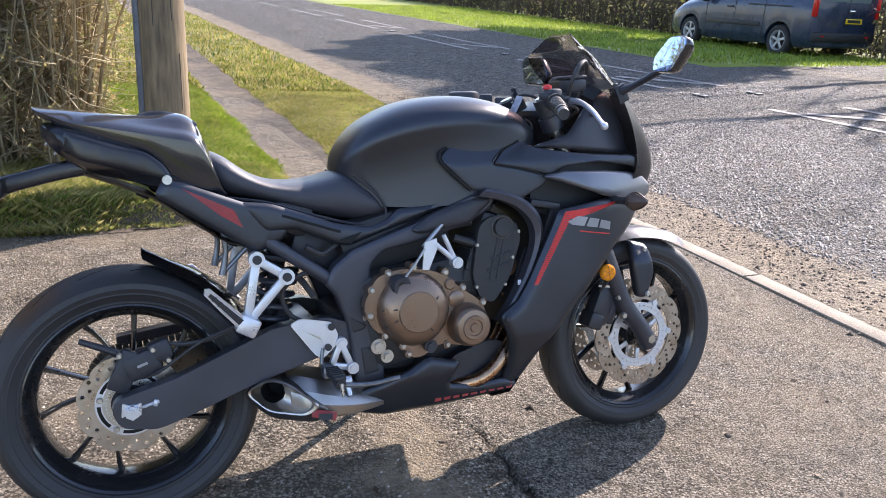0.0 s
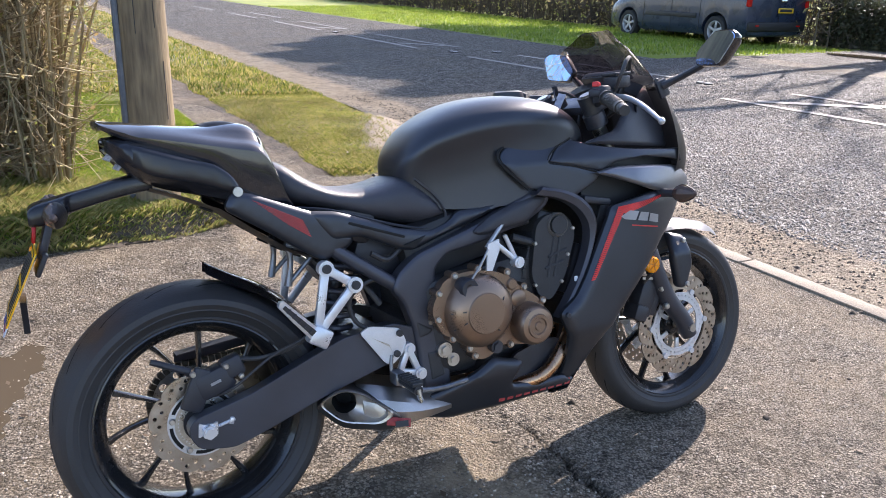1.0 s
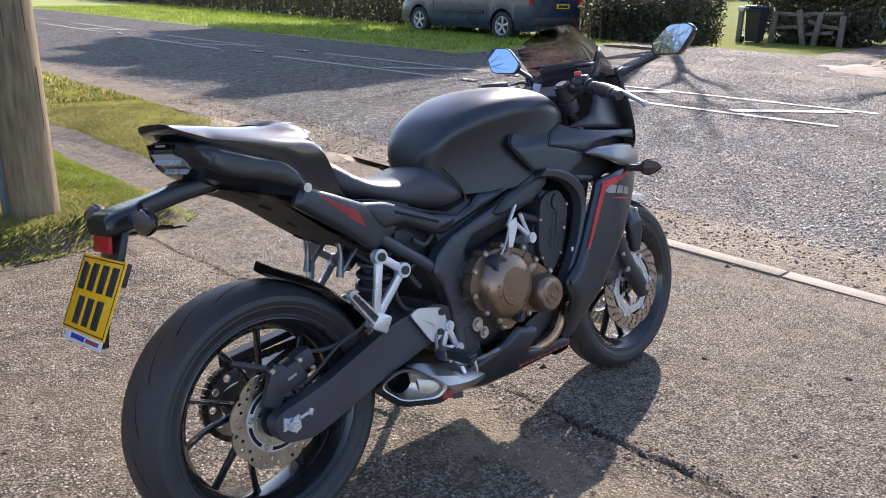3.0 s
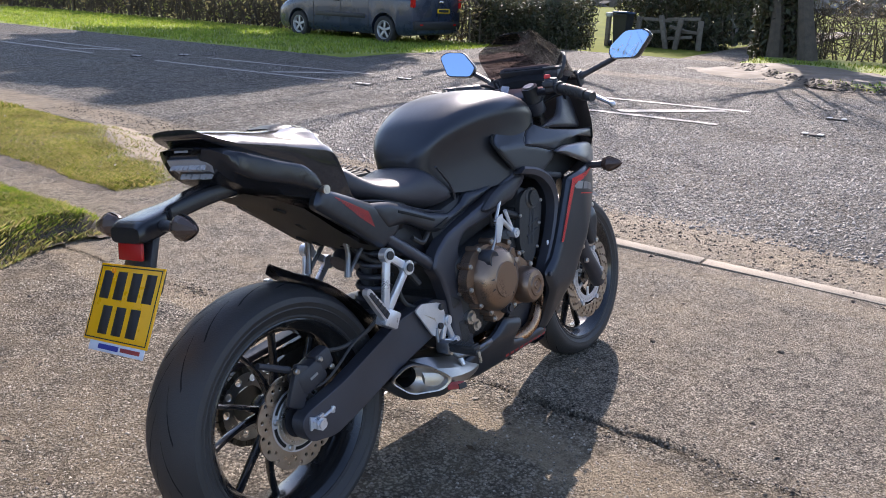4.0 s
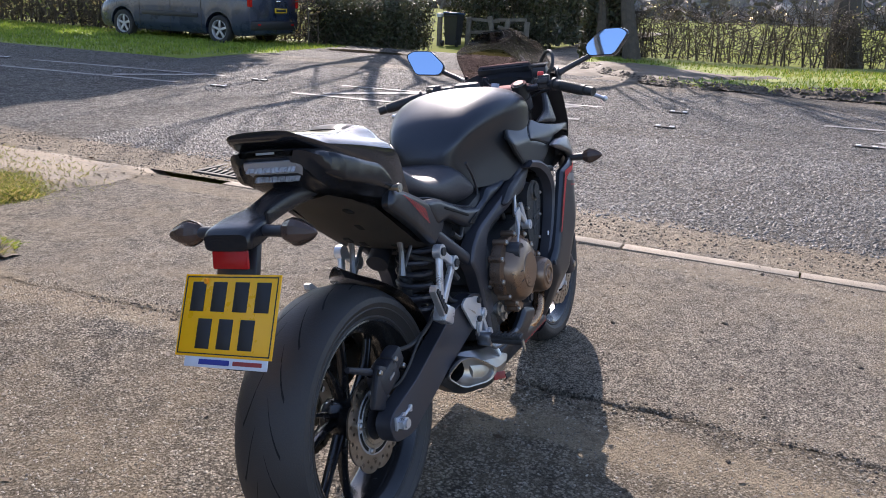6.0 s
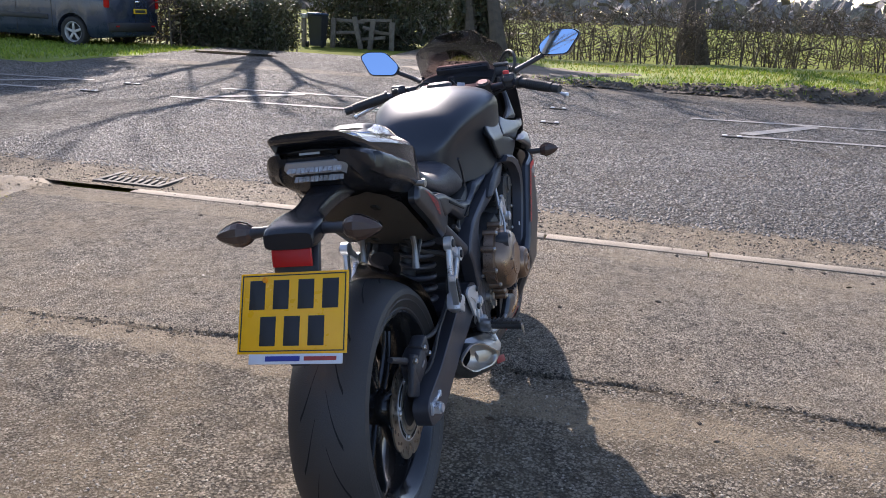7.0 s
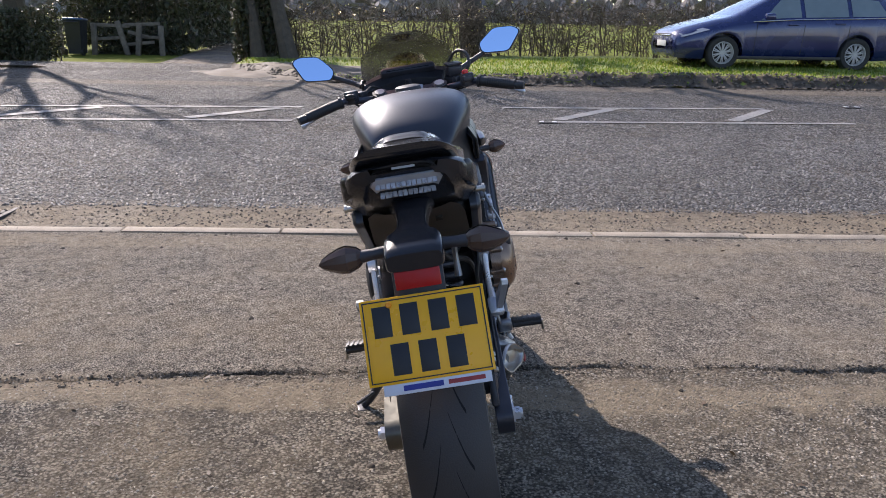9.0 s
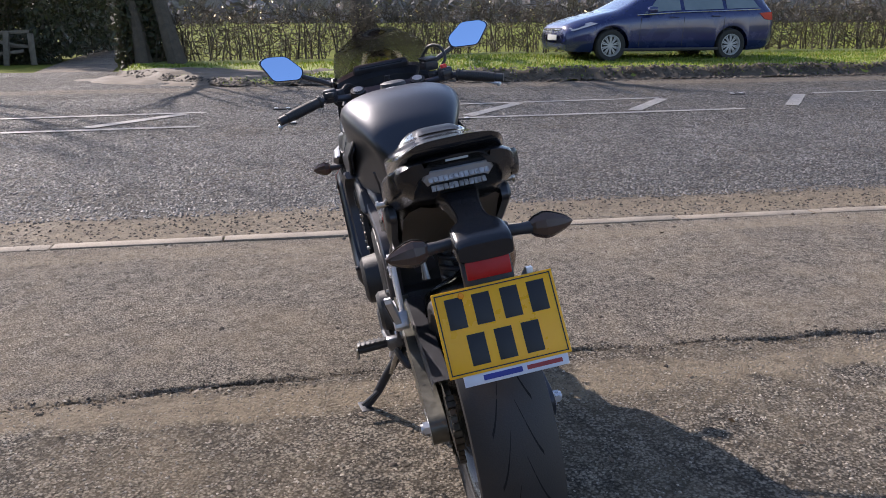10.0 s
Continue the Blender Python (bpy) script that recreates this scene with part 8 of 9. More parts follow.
# cylinders lean forward
bm = bmesh.new()
box(bm, (0.105, 0.33, 0.165), (0.885, 0, 0.575), (0, 18, 0), bevel=0.010)
block = part("cylinder_block", bm, M_ENGINE, engine)
bm = bmesh.new()
for k in range(6):
    box(bm, (0.112, 0.335, 0.004), (0.865 + 0.0085 * k, 0, 0.520 + 0.026 * k))
part("fin", bm, M_ENGINE, engine)
bm = bmesh.new()
box(bm, (0.118, 0.345, 0.082), (0.925, 0, 0.672), (0, 18, 0), bevel=0.018)
part("cylinder_head", bm, M_ENGINE, engine)
for side in (-1, 1):
    bm = bmesh.new()
    # cam chain cover with its ribs and round end
    plate(bm, rounded([(0.862, 0.690), (0.900, 0.715), (0.965, 0.695), (0.985, 0.655), (0.950, 0.545), (0.900, 0.480), (0.862, 0.500), (0.842, 0.560)], 0.02), side * 0.168, side * 0.016)
    rod(bm, (0.928, side * 0.17, 0.682), (0.928, side * 0.194, 0.682), 0.024, seg=22)
    for x0, z0, x1, z1 in ((0.918, 0.655, 0.892, 0.545), (0.935, 0.652, 0.912, 0.545), (0.895, 0.60, 0.955, 0.615), (0.885, 0.57, 0.945, 0.585)):
        rod(bm, (x0, side * 0.184, z0), (x1, side * 0.184, z1), 0.004, seg=8)
    cover = part("cam_chain_cover", bm, M_ENGINE, engine)
    bm = bmesh.new()
    lathe(bm, [(0.024, side * 0.185), (0.030, side * 0.190), (0.033, side * 0.185), (0.033, side * 0.178)], 24, (0.928, 0, 0.682))
    part("cam_cap", bm, M_UNDER, cover)
    bm = bmesh.new()
    for x, z in ((0.975, 0.668), (0.957, 0.60), (0.935, 0.53), (0.852, 0.53), (0.855, 0.64)):
        bolt(bm, (x, side * 0.184, z), 0.0055, 0.006, (0, side, 0))
    part("bolt", bm, M_STEEL, cover)

# bronze clutch and starter covers, right side
outline = rounded([(0.575, 0.583), (0.637, 0.598), (0.705, 0.592), (0.762, 0.572), (0.792, 0.540), (0.850, 0.502), (0.872, 0.470), (0.876, 0.412), (0.846, 0.382), (0.790, 0.385), (0.743, 0.398), (0.690, 0.365), (0.655, 0.370), (0.628, 0.425), (0.567, 0.445), (0.538, 0.510)], 0.022)
bm = bmesh.new()
plate(bm, outline, -0.170, -0.030)
clutch = part("clutch_cover", bm, M_BRONZE, engine, "bronze painted clutch cover")
bm = bmesh.new()
lathe(bm, [(0.001, -0.2475), (0.050, -0.2475), (0.052, -0.2445), (0.056, -0.2435), (0.078, -0.236), (0.090, -0.222), (0.094, -0.200)], 48, (0.668, 0, 0.495))
part("clutch_dome", bm, M_BRONZE, clutch)
bm = bmesh.new()
for deg in (168, 196, 305, 30):
    a = radians(deg)
    rod(bm, (0.668 + 0.056 * math.cos(a), -0.2440, 0.495 + 0.056 * math.sin(a)), (0.668 + 0.088 * math.cos(a + 0.12), -0.224, 0.495 + 0.088 * math.sin(a + 0.12)), 0.0022, seg=6)
part("rib", bm, M_PLASTIC, clutch)
bm = bmesh.new()
lathe(bm, [(0.010, -0.236), (0.022, -0.238), (0.026, -0.230), (0.026, -0.20)], 24, (0.630, 0, 0.560))
part("oil_cap", bm, M_PLASTIC, clutch, "black oil filler cap")
bm = bmesh.new()
lathe(bm, [(0.001, -0.252), (0.010, -0.252), (0.012, -0.249), (0.020, -0.249), (0.022, -0.2525), (0.030, -0.2525), (0.032, -0.249), (0.044, -0.247), (0.050, -0.240), (0.054, -0.225), (0.056, -0.19)], 40, (0.816, 0, 0.440))
part("starter_cover", bm, M_BRONZE, clutch)
for x, z, r in ((0.770, 0.548, 0.015), (0.788, 0.508, 0.022)):
    part("boss", lathe(bmesh.new(), [(0.001, -0.206), (r * 0.8, -0.206), (r, -0.203), (r, -0.19)], 20, (x, 0, z)), M_BRONZE, clutch)
bm = bmesh.new()
for x, z in ((0.562, 0.552), (0.606, 0.590), (0.672, 0.600), (0.757, 0.580), (0.805, 0.536), (0.862, 0.492), (0.556, 0.488), (0.594, 0.434), (0.655, 0.380), (0.640, 0.402), (0.760, 0.392)):
    rod(bm, (x, -0.165, z), (x, -0.203, z), 0.0105, seg=12)
part("lug", bm, M_BRONZE, clutch)
bm = bmesh.new()
for x, z in ((0.562, 0.552), (0.606, 0.590), (0.672, 0.600), (0.757, 0.580), (0.805, 0.536), (0.862, 0.492), (0.556, 0.488), (0.594, 0.434), (0.655, 0.380), (0.640, 0.402), (0.760, 0.392)):
    bolt(bm, (x, -0.203, z), 0.0072, 0.006)
part("bolt", bm, M_STEEL, clutch)
bm = bmesh.new()
rod(bm, (0.708, -0.17, 0.398), (0.708, -0.222, 0.398), 0.017, seg=16)
rod(bm, (0.708, -0.222, 0.398), (0.708, -0.228, 0.398), 0.012, seg=6)
part("oil_sensor", bm, M_PLASTIC, clutch)
# clutch arm, cable and its bracket above the cover
bm = bmesh.new()
tube(bm, arc_points([(0.636, -0.225, 0.575), (0.672, -0.218, 0.612), (0.708, -0.200, 0.650)], 4), 0.0035, 8)
tube(bm, arc_points([(0.70, -0.20, 0.648), (0.76, -0.18, 0.70), (0.83, -0.15, 0.76)], 4), 0.006, 8)
part("clutch_cable", bm, M_STEEL, clutch)
bm = bmesh.new()
loft(bm, [[(x, y, z) for x, z in ((0.702, 0.660), (0.735, 0.668), (0.735, 0.640), (0.712, 0.590), (0.695, 0.592))] for y in (-0.20, -0.206)])
rod(bm, (0.730, -0.20, 0.655), (0.788, -0.20, 0.605), 0.007, seg=10)
rod(bm, (0.755, -0.20, 0.675), (0.788, -0.20, 0.605), 0.006, seg=10)
rod(bm, (0.788, -0.19, 0.603), (0.788, -0.214, 0.603), 0.0145, seg=18)
rod(bm, (0.788, -0.214, 0.603), (0.788, -0.217, 0.603), 0.008, seg=8)
part("cable_bracket", bm, M_ALLOY, clutch, "bright alloy cable bracket")
bm = bmesh.new()
for a, b in (((0.80, -0.16, 0.66), (0.86, -0.17, 0.64)), ((0.79, -0.15, 0.69), (0.85, -0.16, 0.70)), ((0.76, -0.12, 0.70), (0.80, -0.12, 0.62))):
    rod(bm, a, b, 0.011, seg=10)
box(bm, (0.14, 0.26, 0.10), (0.72, 0, 0.70), (0, -10, 0), bevel=0.02)
part("throttle_body", bm, M_ENGINE, engine)
# plain block added so that the gap under the tank reads dark
part("gap_filler", box(bmesh.new(), (0.30, 0.26, 0.15), (0.655, 0, 0.665), (0, -14, 0), bevel=0.03), M_TRIM, bike, "black block added to darken the gap under the tank")
# left covers
bm = bmesh.new()
lathe(bm, [(0.001, 0.225), (0.06, 0.225), (0.075, 0.215), (0.082, 0.17)], 36, (0.80, 0, 0.44))
lathe(bm, [(0.001, 0.200), (0.05, 0.200), (0.06, 0.19), (0.062, 0.15)], 30, (0.60, 0, 0.40))
part("alternator_cover", bm, M_ENGINE, engine, "black alternator cover")
# radiator
bm = bmesh.new()
box(bm, (0.035, 0.34, 0.36), (1.046, 0, 0.557), (0, 18, 0), bevel=0.008)
rad = part("radiator", bm, M_ENGINE, bike, "black radiator")
bm = bmesh.new()
for k in range(24):
    box(bm, (0.038, 0.30, 0.002), (1.015 + 0.0036 * k * 1.0, 0, 0.46 + 0.0108 * k), (0, 18, 0))
part("fin", bm, M_FRAME, rad)
bm = bmesh.new()
box(bm, (0.02, 0.30, 0.14), (1.0, 0, 0.55), (0, 18, 0), bevel=0.006)
box(bm, (0.09, 0.40, 0.02), (1.05, 0, 0.735), (0, 10, 0), bevel=0.006)
part("radiator_shroud", bm, M_PLASTIC, rad)
part("clip", box(bmesh.new(), (0.010, 0.004, 0.014), (0.968, -0.205, 0.535), bevel=0.002), M_WHITE, rad)

# added plate: keeps sun from passing under the engine into the ground shadow
bm = bmesh.new()
loft(bm, [[(x, y, z) for y in (-0.172, -0.09, 0.0, 0.09, 0.172)] for x, z in ((0.90, 0.222), (0.955, 0.226), (0.985, 0.262), (0.992, 0.330), (1.000, 0.400))], closed=False, caps=False)
bmesh.ops.solidify(bm, geom=bm.faces[:], thickness=0.006)
part("belly_front", bm, M_PLASTIC, bike, "black plate added across the belly pan to block sun")

# exhaust: four pipes sweep under to the low muffler
for k, y in enumerate((-0.120, -0.045, 0.045, 0.120)):
    bm = bmesh.new()
    tube(bm, arc_points([(0.955, y, 0.60), (1.015, y, 0.52), (1.00, y * 1.05 - 0.01, 0.40), (0.935, y - 0.045, 0.325), (0.87, y - 0.048 if k == 0 else y * 0.7 - 0.03, 0.275), (0.78, y * 0.6 - 0.06, 0.255), (0.66, -0.075 + y * 0.1, 0.252)], 6), 0.019, 14)
    part("exhaust_pipe", bm, M_PIPE, bike, "heat-tinted exhaust pipe")


def muffler_ring(x, yo, zt, zl):
    """An angular section: flat flank at yo, sloping shoulders."""
    yi = -0.035
    return [(x, yo, zl + 0.022), (x, yo - 0.004, (zt + zl) / 2), (x, yo + 0.006, zt - 0.026), (x, yo + 0.045, zt), (x, yi, zt), (x, yi + 0.02, (zt + zl) / 2), (x, yi, zl), (x, yo + 0.045, zl)]


bm = bmesh.new()
loft(bm, [muffler_ring(*r) for r in smoothed([(0.70, -0.105, 0.280, 0.232), (0.64, -0.150, 0.282, 0.226), (0.565, -0.186, 0.300, 0.226), (0.50, -0.202, 0.313, 0.228), (0.44, -0.206, 0.330, 0.232), (0.395, -0.196, 0.342, 0.240), (0.36, -0.170, 0.345, 0.250)], 3)])
muff = part("muffler", bm, M_MUFFLER, bike, "satin stainless low muffler", smooth=28)


M_SHELL = material("dark_satin_steel", (0.13, 0.125, 0.125), (0.20, 0.19, 0.185), 14.0, 0.42, 0.9, bump=0.05, bump_scale=500)


# angled outlet: a slanting six-sided rim round a dark bore
def outlet_row(k, d, circle=0.0, drop=0.0):
    """The rim's outline shrunk by k towards the bore, d behind its plane; circle blends it into the round bore."""
    rim = rounded([(0.255, 0.321), (0.307, 0.353), (0.350, 0.342), (0.419, 0.287), (0.391, 0.262), (0.306, 0.272)], 0.022, 6)
    cx, cz = 0.318, 0.311
    row = []
    for px, pz in rim:
        a = math.atan2(pz - cz, px - cx)
        qx, qz = cx + (px - cx) * k, cz + (pz - cz) * k
        bx, bz = 0.309 + 0.027 * math.cos(a), 0.312 + 0.029 * math.sin(a)
        x, z = qx + (bx - qx) * circle, qz + (bz - qz) * circle
        row.append((x + 0.41 * d, -0.165 - 0.45 * (x - 0.30) + 0.91 * d, z - drop))
    return row


bm = bmesh.new()
loft(bm, [outlet_row(1.30, 0.11, drop=0.016), outlet_row(1.30, 0.06, drop=0.018), outlet_row(1.24, 0.018, drop=0.014), outlet_row(1.03, 0.002)], caps=False)
part("outlet_shell", bm, M_SHELL, muff, "dark satin end cap of the muffler", smooth=40)
bm = bmesh.new()
loft(bm, [outlet_row(1.045, 0.004), outlet_row(1.045, -0.003), outlet_row(1.01, -0.006), outlet_row(0.93, -0.005), outlet_row(0.89, 0.002)], caps=False)
part("outlet_rim", bm, M_STEEL, muff, "polished six-sided muffler rim", smooth=40)
M_FUNNEL = material("heat_stained_steel", (0.50, 0.42, 0.33), (0.66, 0.60, 0.53), 18.0, 0.36, 0.9)
bm = bmesh.new()
loft(bm, [outlet_row(0.90, 0.0), outlet_row(0.86, 0.012), outlet_row(0.8, 0.024, 0.6), outlet_row(0.7, 0.030, 1.0)], caps=False)
part("outlet_funnel", bm, M_FUNNEL, muff, "heat-tinted funnel round the bore", smooth=50)
bm = bmesh.new()
loft(bm, [outlet_row(0.7, 0.029, 1.0), outlet_row(0.7, 0.10, 1.0)], caps=False)
bm.faces.new([bm.verts.new(p) for p in outlet_row(0.7, 0.098, 1.0)])
part("bore", bm, M_HOLE, muff)
bm = bmesh.new()
box(bm, (0.060, 0.004, 0.020), (0.428, -0.2195, 0.262), (-14, 14, -8), bevel=0.001)
part("badge_plate", bm, M_REDDULL, muff, "small dull red and black badge")
part("badge_bar", box(bmesh.new(), (0.034, 0.002, 0.014), (0.424, -0.2465, 0.267), (-14, 8, 3)), M_INK, muff)
bm = bmesh.new()
for x, z in ((0.462, 0.338),):
    rod(bm, (x, -0.16, z), (x, -0.19, z), 0.007)
part("hanger_bolt", bm, M_STEEL, muff)

# swingarm and hugger
arm_line = rounded([(-0.045, 0.318), (-0.030, 0.345), (0.10, 0.378), (0.235, 0.432), (0.33, 0.470), (0.46, 0.485), (0.545, 0.455), (0.545, 0.400), (0.44, 0.385), (0.27, 0.335), (0.13, 0.285), (0.055, 0.262), (-0.025, 0.275)], 0.02)
bm = bmesh.new()
plate(bm, arm_line, -0.148, 0.040)
arm = part("swingarm", bm, M_FRAME, bike, "satin black swingarm")
mod = arm.modifiers.new("bevel", "BEVEL")
mod.width, mod.segments, mod.limit_method = 0.008, 2, "ANGLE"
bm = bmesh.new()
plate(bm, arm_line, 0.112, 0.040)
left_arm = part("arm_beam", bm, material("olive_grey_metal", (0.10, 0.095, 0.08), (0.16, 0.155, 0.13), 14, 0.35, 0.7), arm, "dull metal left beam")
bm = bmesh.new()
box(bm, (0.12, 0.26, 0.06), (0.40, 0, 0.43), (0, -15, 0), bevel=0.015)
part("cross_piece", bm, M_FRAME, arm)
for side in (-1, 1):
    bm = bmesh.new()
    plate(bm, rounded([(-0.024, 0.303), (-0.012, 0.308), (0.008, 0.306), (0.019, 0.303), (0.021, 0.334), (0.010, 0.330), (-0.008, 0.331), (-0.020, 0.337)], 0.004), side * 0.150 - 0.003, 0.006)
    box(bm, (0.010, 0.012, 0.016), (0.052, side * 0.148, 0.328), (0, 15, 0), bevel=0.002)
    rod(bm, (0.018, side * 0.148, 0.320), (0.060, side * 0.148, 0.330), 0.004, seg=10)
    rod(bm, (0.0, side * 0.12, 0.315), (0.0, side * 0.166, 0.315), 0.0165, seg=6)
    rod(bm, (0.0, side * 0.166, 0.315), (0.0, side * 0.172, 0.315), 0.011, seg=16)
    part("chain_adjuster", bm, M_ALLOY, arm, "bright alloy axle adjuster")
bm = bmesh.new()
rows = []
for k in range(15):
    a = radians(12 + 70 * k / 14)
    r = 0.338 + 0.020 * max(0, (k - 11) / 3) ** 2
    wide = 0.088 * (1 - 0.75 * max(0.0, (k - 9) / 5) ** 1.6)
    rows.append([(r * math.cos(a) - 0.035 * 0 * q, wide * q, 0.315 + r * math.sin(a) - 0.026 * q * q) for q in [-1 + 2 * j / 8 for j in range(9)]])
loft(bm, rows, closed=False, caps=False)
bmesh.ops.solidify(bm, geom=bm.faces[:], thickness=0.004)
part("rear_hugger", bm, M_GLOSS, bike, "dark glossy rear hugger")

# rear brake caliper above the disc
bm = bmesh.new()
box(bm, (0.085, 0.050, 0.062), (0.030, -0.100, 0.412), (0, -18, 0), bevel=0.012)
box(bm, (0.050, 0.040, 0.050), (0.072, -0.105, 0.440), (0, -18, 0), bevel=0.010)
box(bm, (0.05, 0.018, 0.10), (-0.008, -0.112, 0.400), (0, 25, 0), bevel=0.006)
tube(bm, [(-0.020, -0.10, 0.442), (-0.10, -0.095, 0.478)], [0.009, 0.007], 10)
caliper = part("rear_caliper", bm, M_PLASTIC, bike, "black rear brake caliper")
part("badge_bar", box(bmesh.new(), (0.024, 0.002, 0.006), (0.030, -0.1262, 0.414), (0, -18, 0)), M_GREYDECAL, caliper)
bm = bmesh.new()
for x, z in ((0.055, 0.447), (-0.018, 0.441), (0.088, 0.418)):
    bolt(bm, (x, -0.124, z), 0.007, 0.006)
part("bolt", bm, M_STEEL, caliper)
bm = bmesh.new()
tube(bm, arc_points([(0.085, -0.11, 0.455), (0.14, -0.125, 0.452), (0.22, -0.13, 0.47), (0.29, -0.135, 0.52), (0.33, -0.14, 0.56)], 6), 0.0055, 8)
tube(bm, arc_points([(0.01, -0.085, 0.372), (0.06, -0.13, 0.392), (0.16, -0.135, 0.455), (0.25, -0.135, 0.49), (0.30, -0.13, 0.55)], 6), 0.0035, 8)
part("brake_hose", bm, M_RUBBER, caliper)

# shock absorber with its coil spring
bm = bmesh.new()
rod(bm, (0.385, 0.0, 0.66), (0.340, 0.0, 0.42), 0.020, seg=16)
shock = part("shock_absorber", bm, M_ENGINE, bike, "black shock absorber")
bm = bmesh.new()
turns, pts = 6.0, []
for k in range(int(turns * 16) + 1):
    t = k / (turns * 16)
    a = 2 * math.pi * turns * t
    c = Vector((0.385, -0.03, 0.650)).lerp(Vector((0.345, -0.03, 0.470)), t)
    pts.append(c + Vector((0.044 * math.cos(a), 0.044 * math.sin(a), -0.002)))
tube(bm, pts, 0.0078, 8)
part("spring", bm, M_FRAME, shock, "gloss black coil spring")
bm = bmesh.new()
rod(bm, (0.33, 0.06, 0.60), (0.42, 0.07, 0.66), 0.03, seg=16)
box(bm, (0.16, 0.18, 0.10), (0.47, 0, 0.64), (0, 18, 0), bevel=0.02)
box(bm, (0.10, 0.20, 0.10), (0.40, 0, 0.735), (0, 18, 0), bevel=0.02)
part("battery_box", bm, M_PLASTIC, bike, "black battery box")
bm = bmesh.new()
tube(bm, arc_points([(0.29, -0.03, 0.665), (0.33, -0.05, 0.62), (0.40, -0.10, 0.585), (0.44, -0.12, 0.53)], 6), 0.008, 8)
tube(bm, arc_points([(0.46, -0.13, 0.60), (0.40, -0.13, 0.59), (0.36, -0.12, 0.55), (0.38, -0.12, 0.49), (0.45, -0.135, 0.46)], 6), 0.006, 8)
tube(bm, arc_points([(0.50, -0.12, 0.66), (0.46, -0.13, 0.64), (0.42, -0.13, 0.66)], 6), 0.007, 8)
part("hose", bm, M_RUBBER, bike)

# strap hook under the tail
for side in (-1, 1):
    bm = bmesh.new()
    tube(bm, arc_points([(0.235, side * 0.07, 0.700), (0.238, side * 0.072, 0.655), (0.228, side * 0.072, 0.598)], 4), [0.009, 0.008, 0.008, 0.007, 0.007, 0.007, 0.008, 0.009, 0.010], 10)
    tube(bm, [(0.228, side * 0.072, 0.602), (0.29, side * 0.072, 0.662)], 0.006, 8)
    box(bm, (0.05, 0.02, 0.02), (0.25, side * 0.072, 0.69), (0, 20, 0), bevel=0.004)
    part("strap_hook", bm, M_BLUEANOD, bike, "grey metal bracket under the tail")

# -- rests, pedals, stand --
def bracket(bm, pts, y, thick, width):
    """Flat bars joining points in x-z."""
    for (x0, z0), (x1, z1) in zip(pts, pts[1:]):
        d = math.hypot(x1 - x0, z1 - z0)
        box(bm, (d + width * 0.6, thick, width), ((x0 + x1) / 2, y, (z0 + z1) / 2), (0, -math.degrees(math.atan2(z1 - z0, x1 - x0)), 0), bevel=min(thick, width) * 0.3)


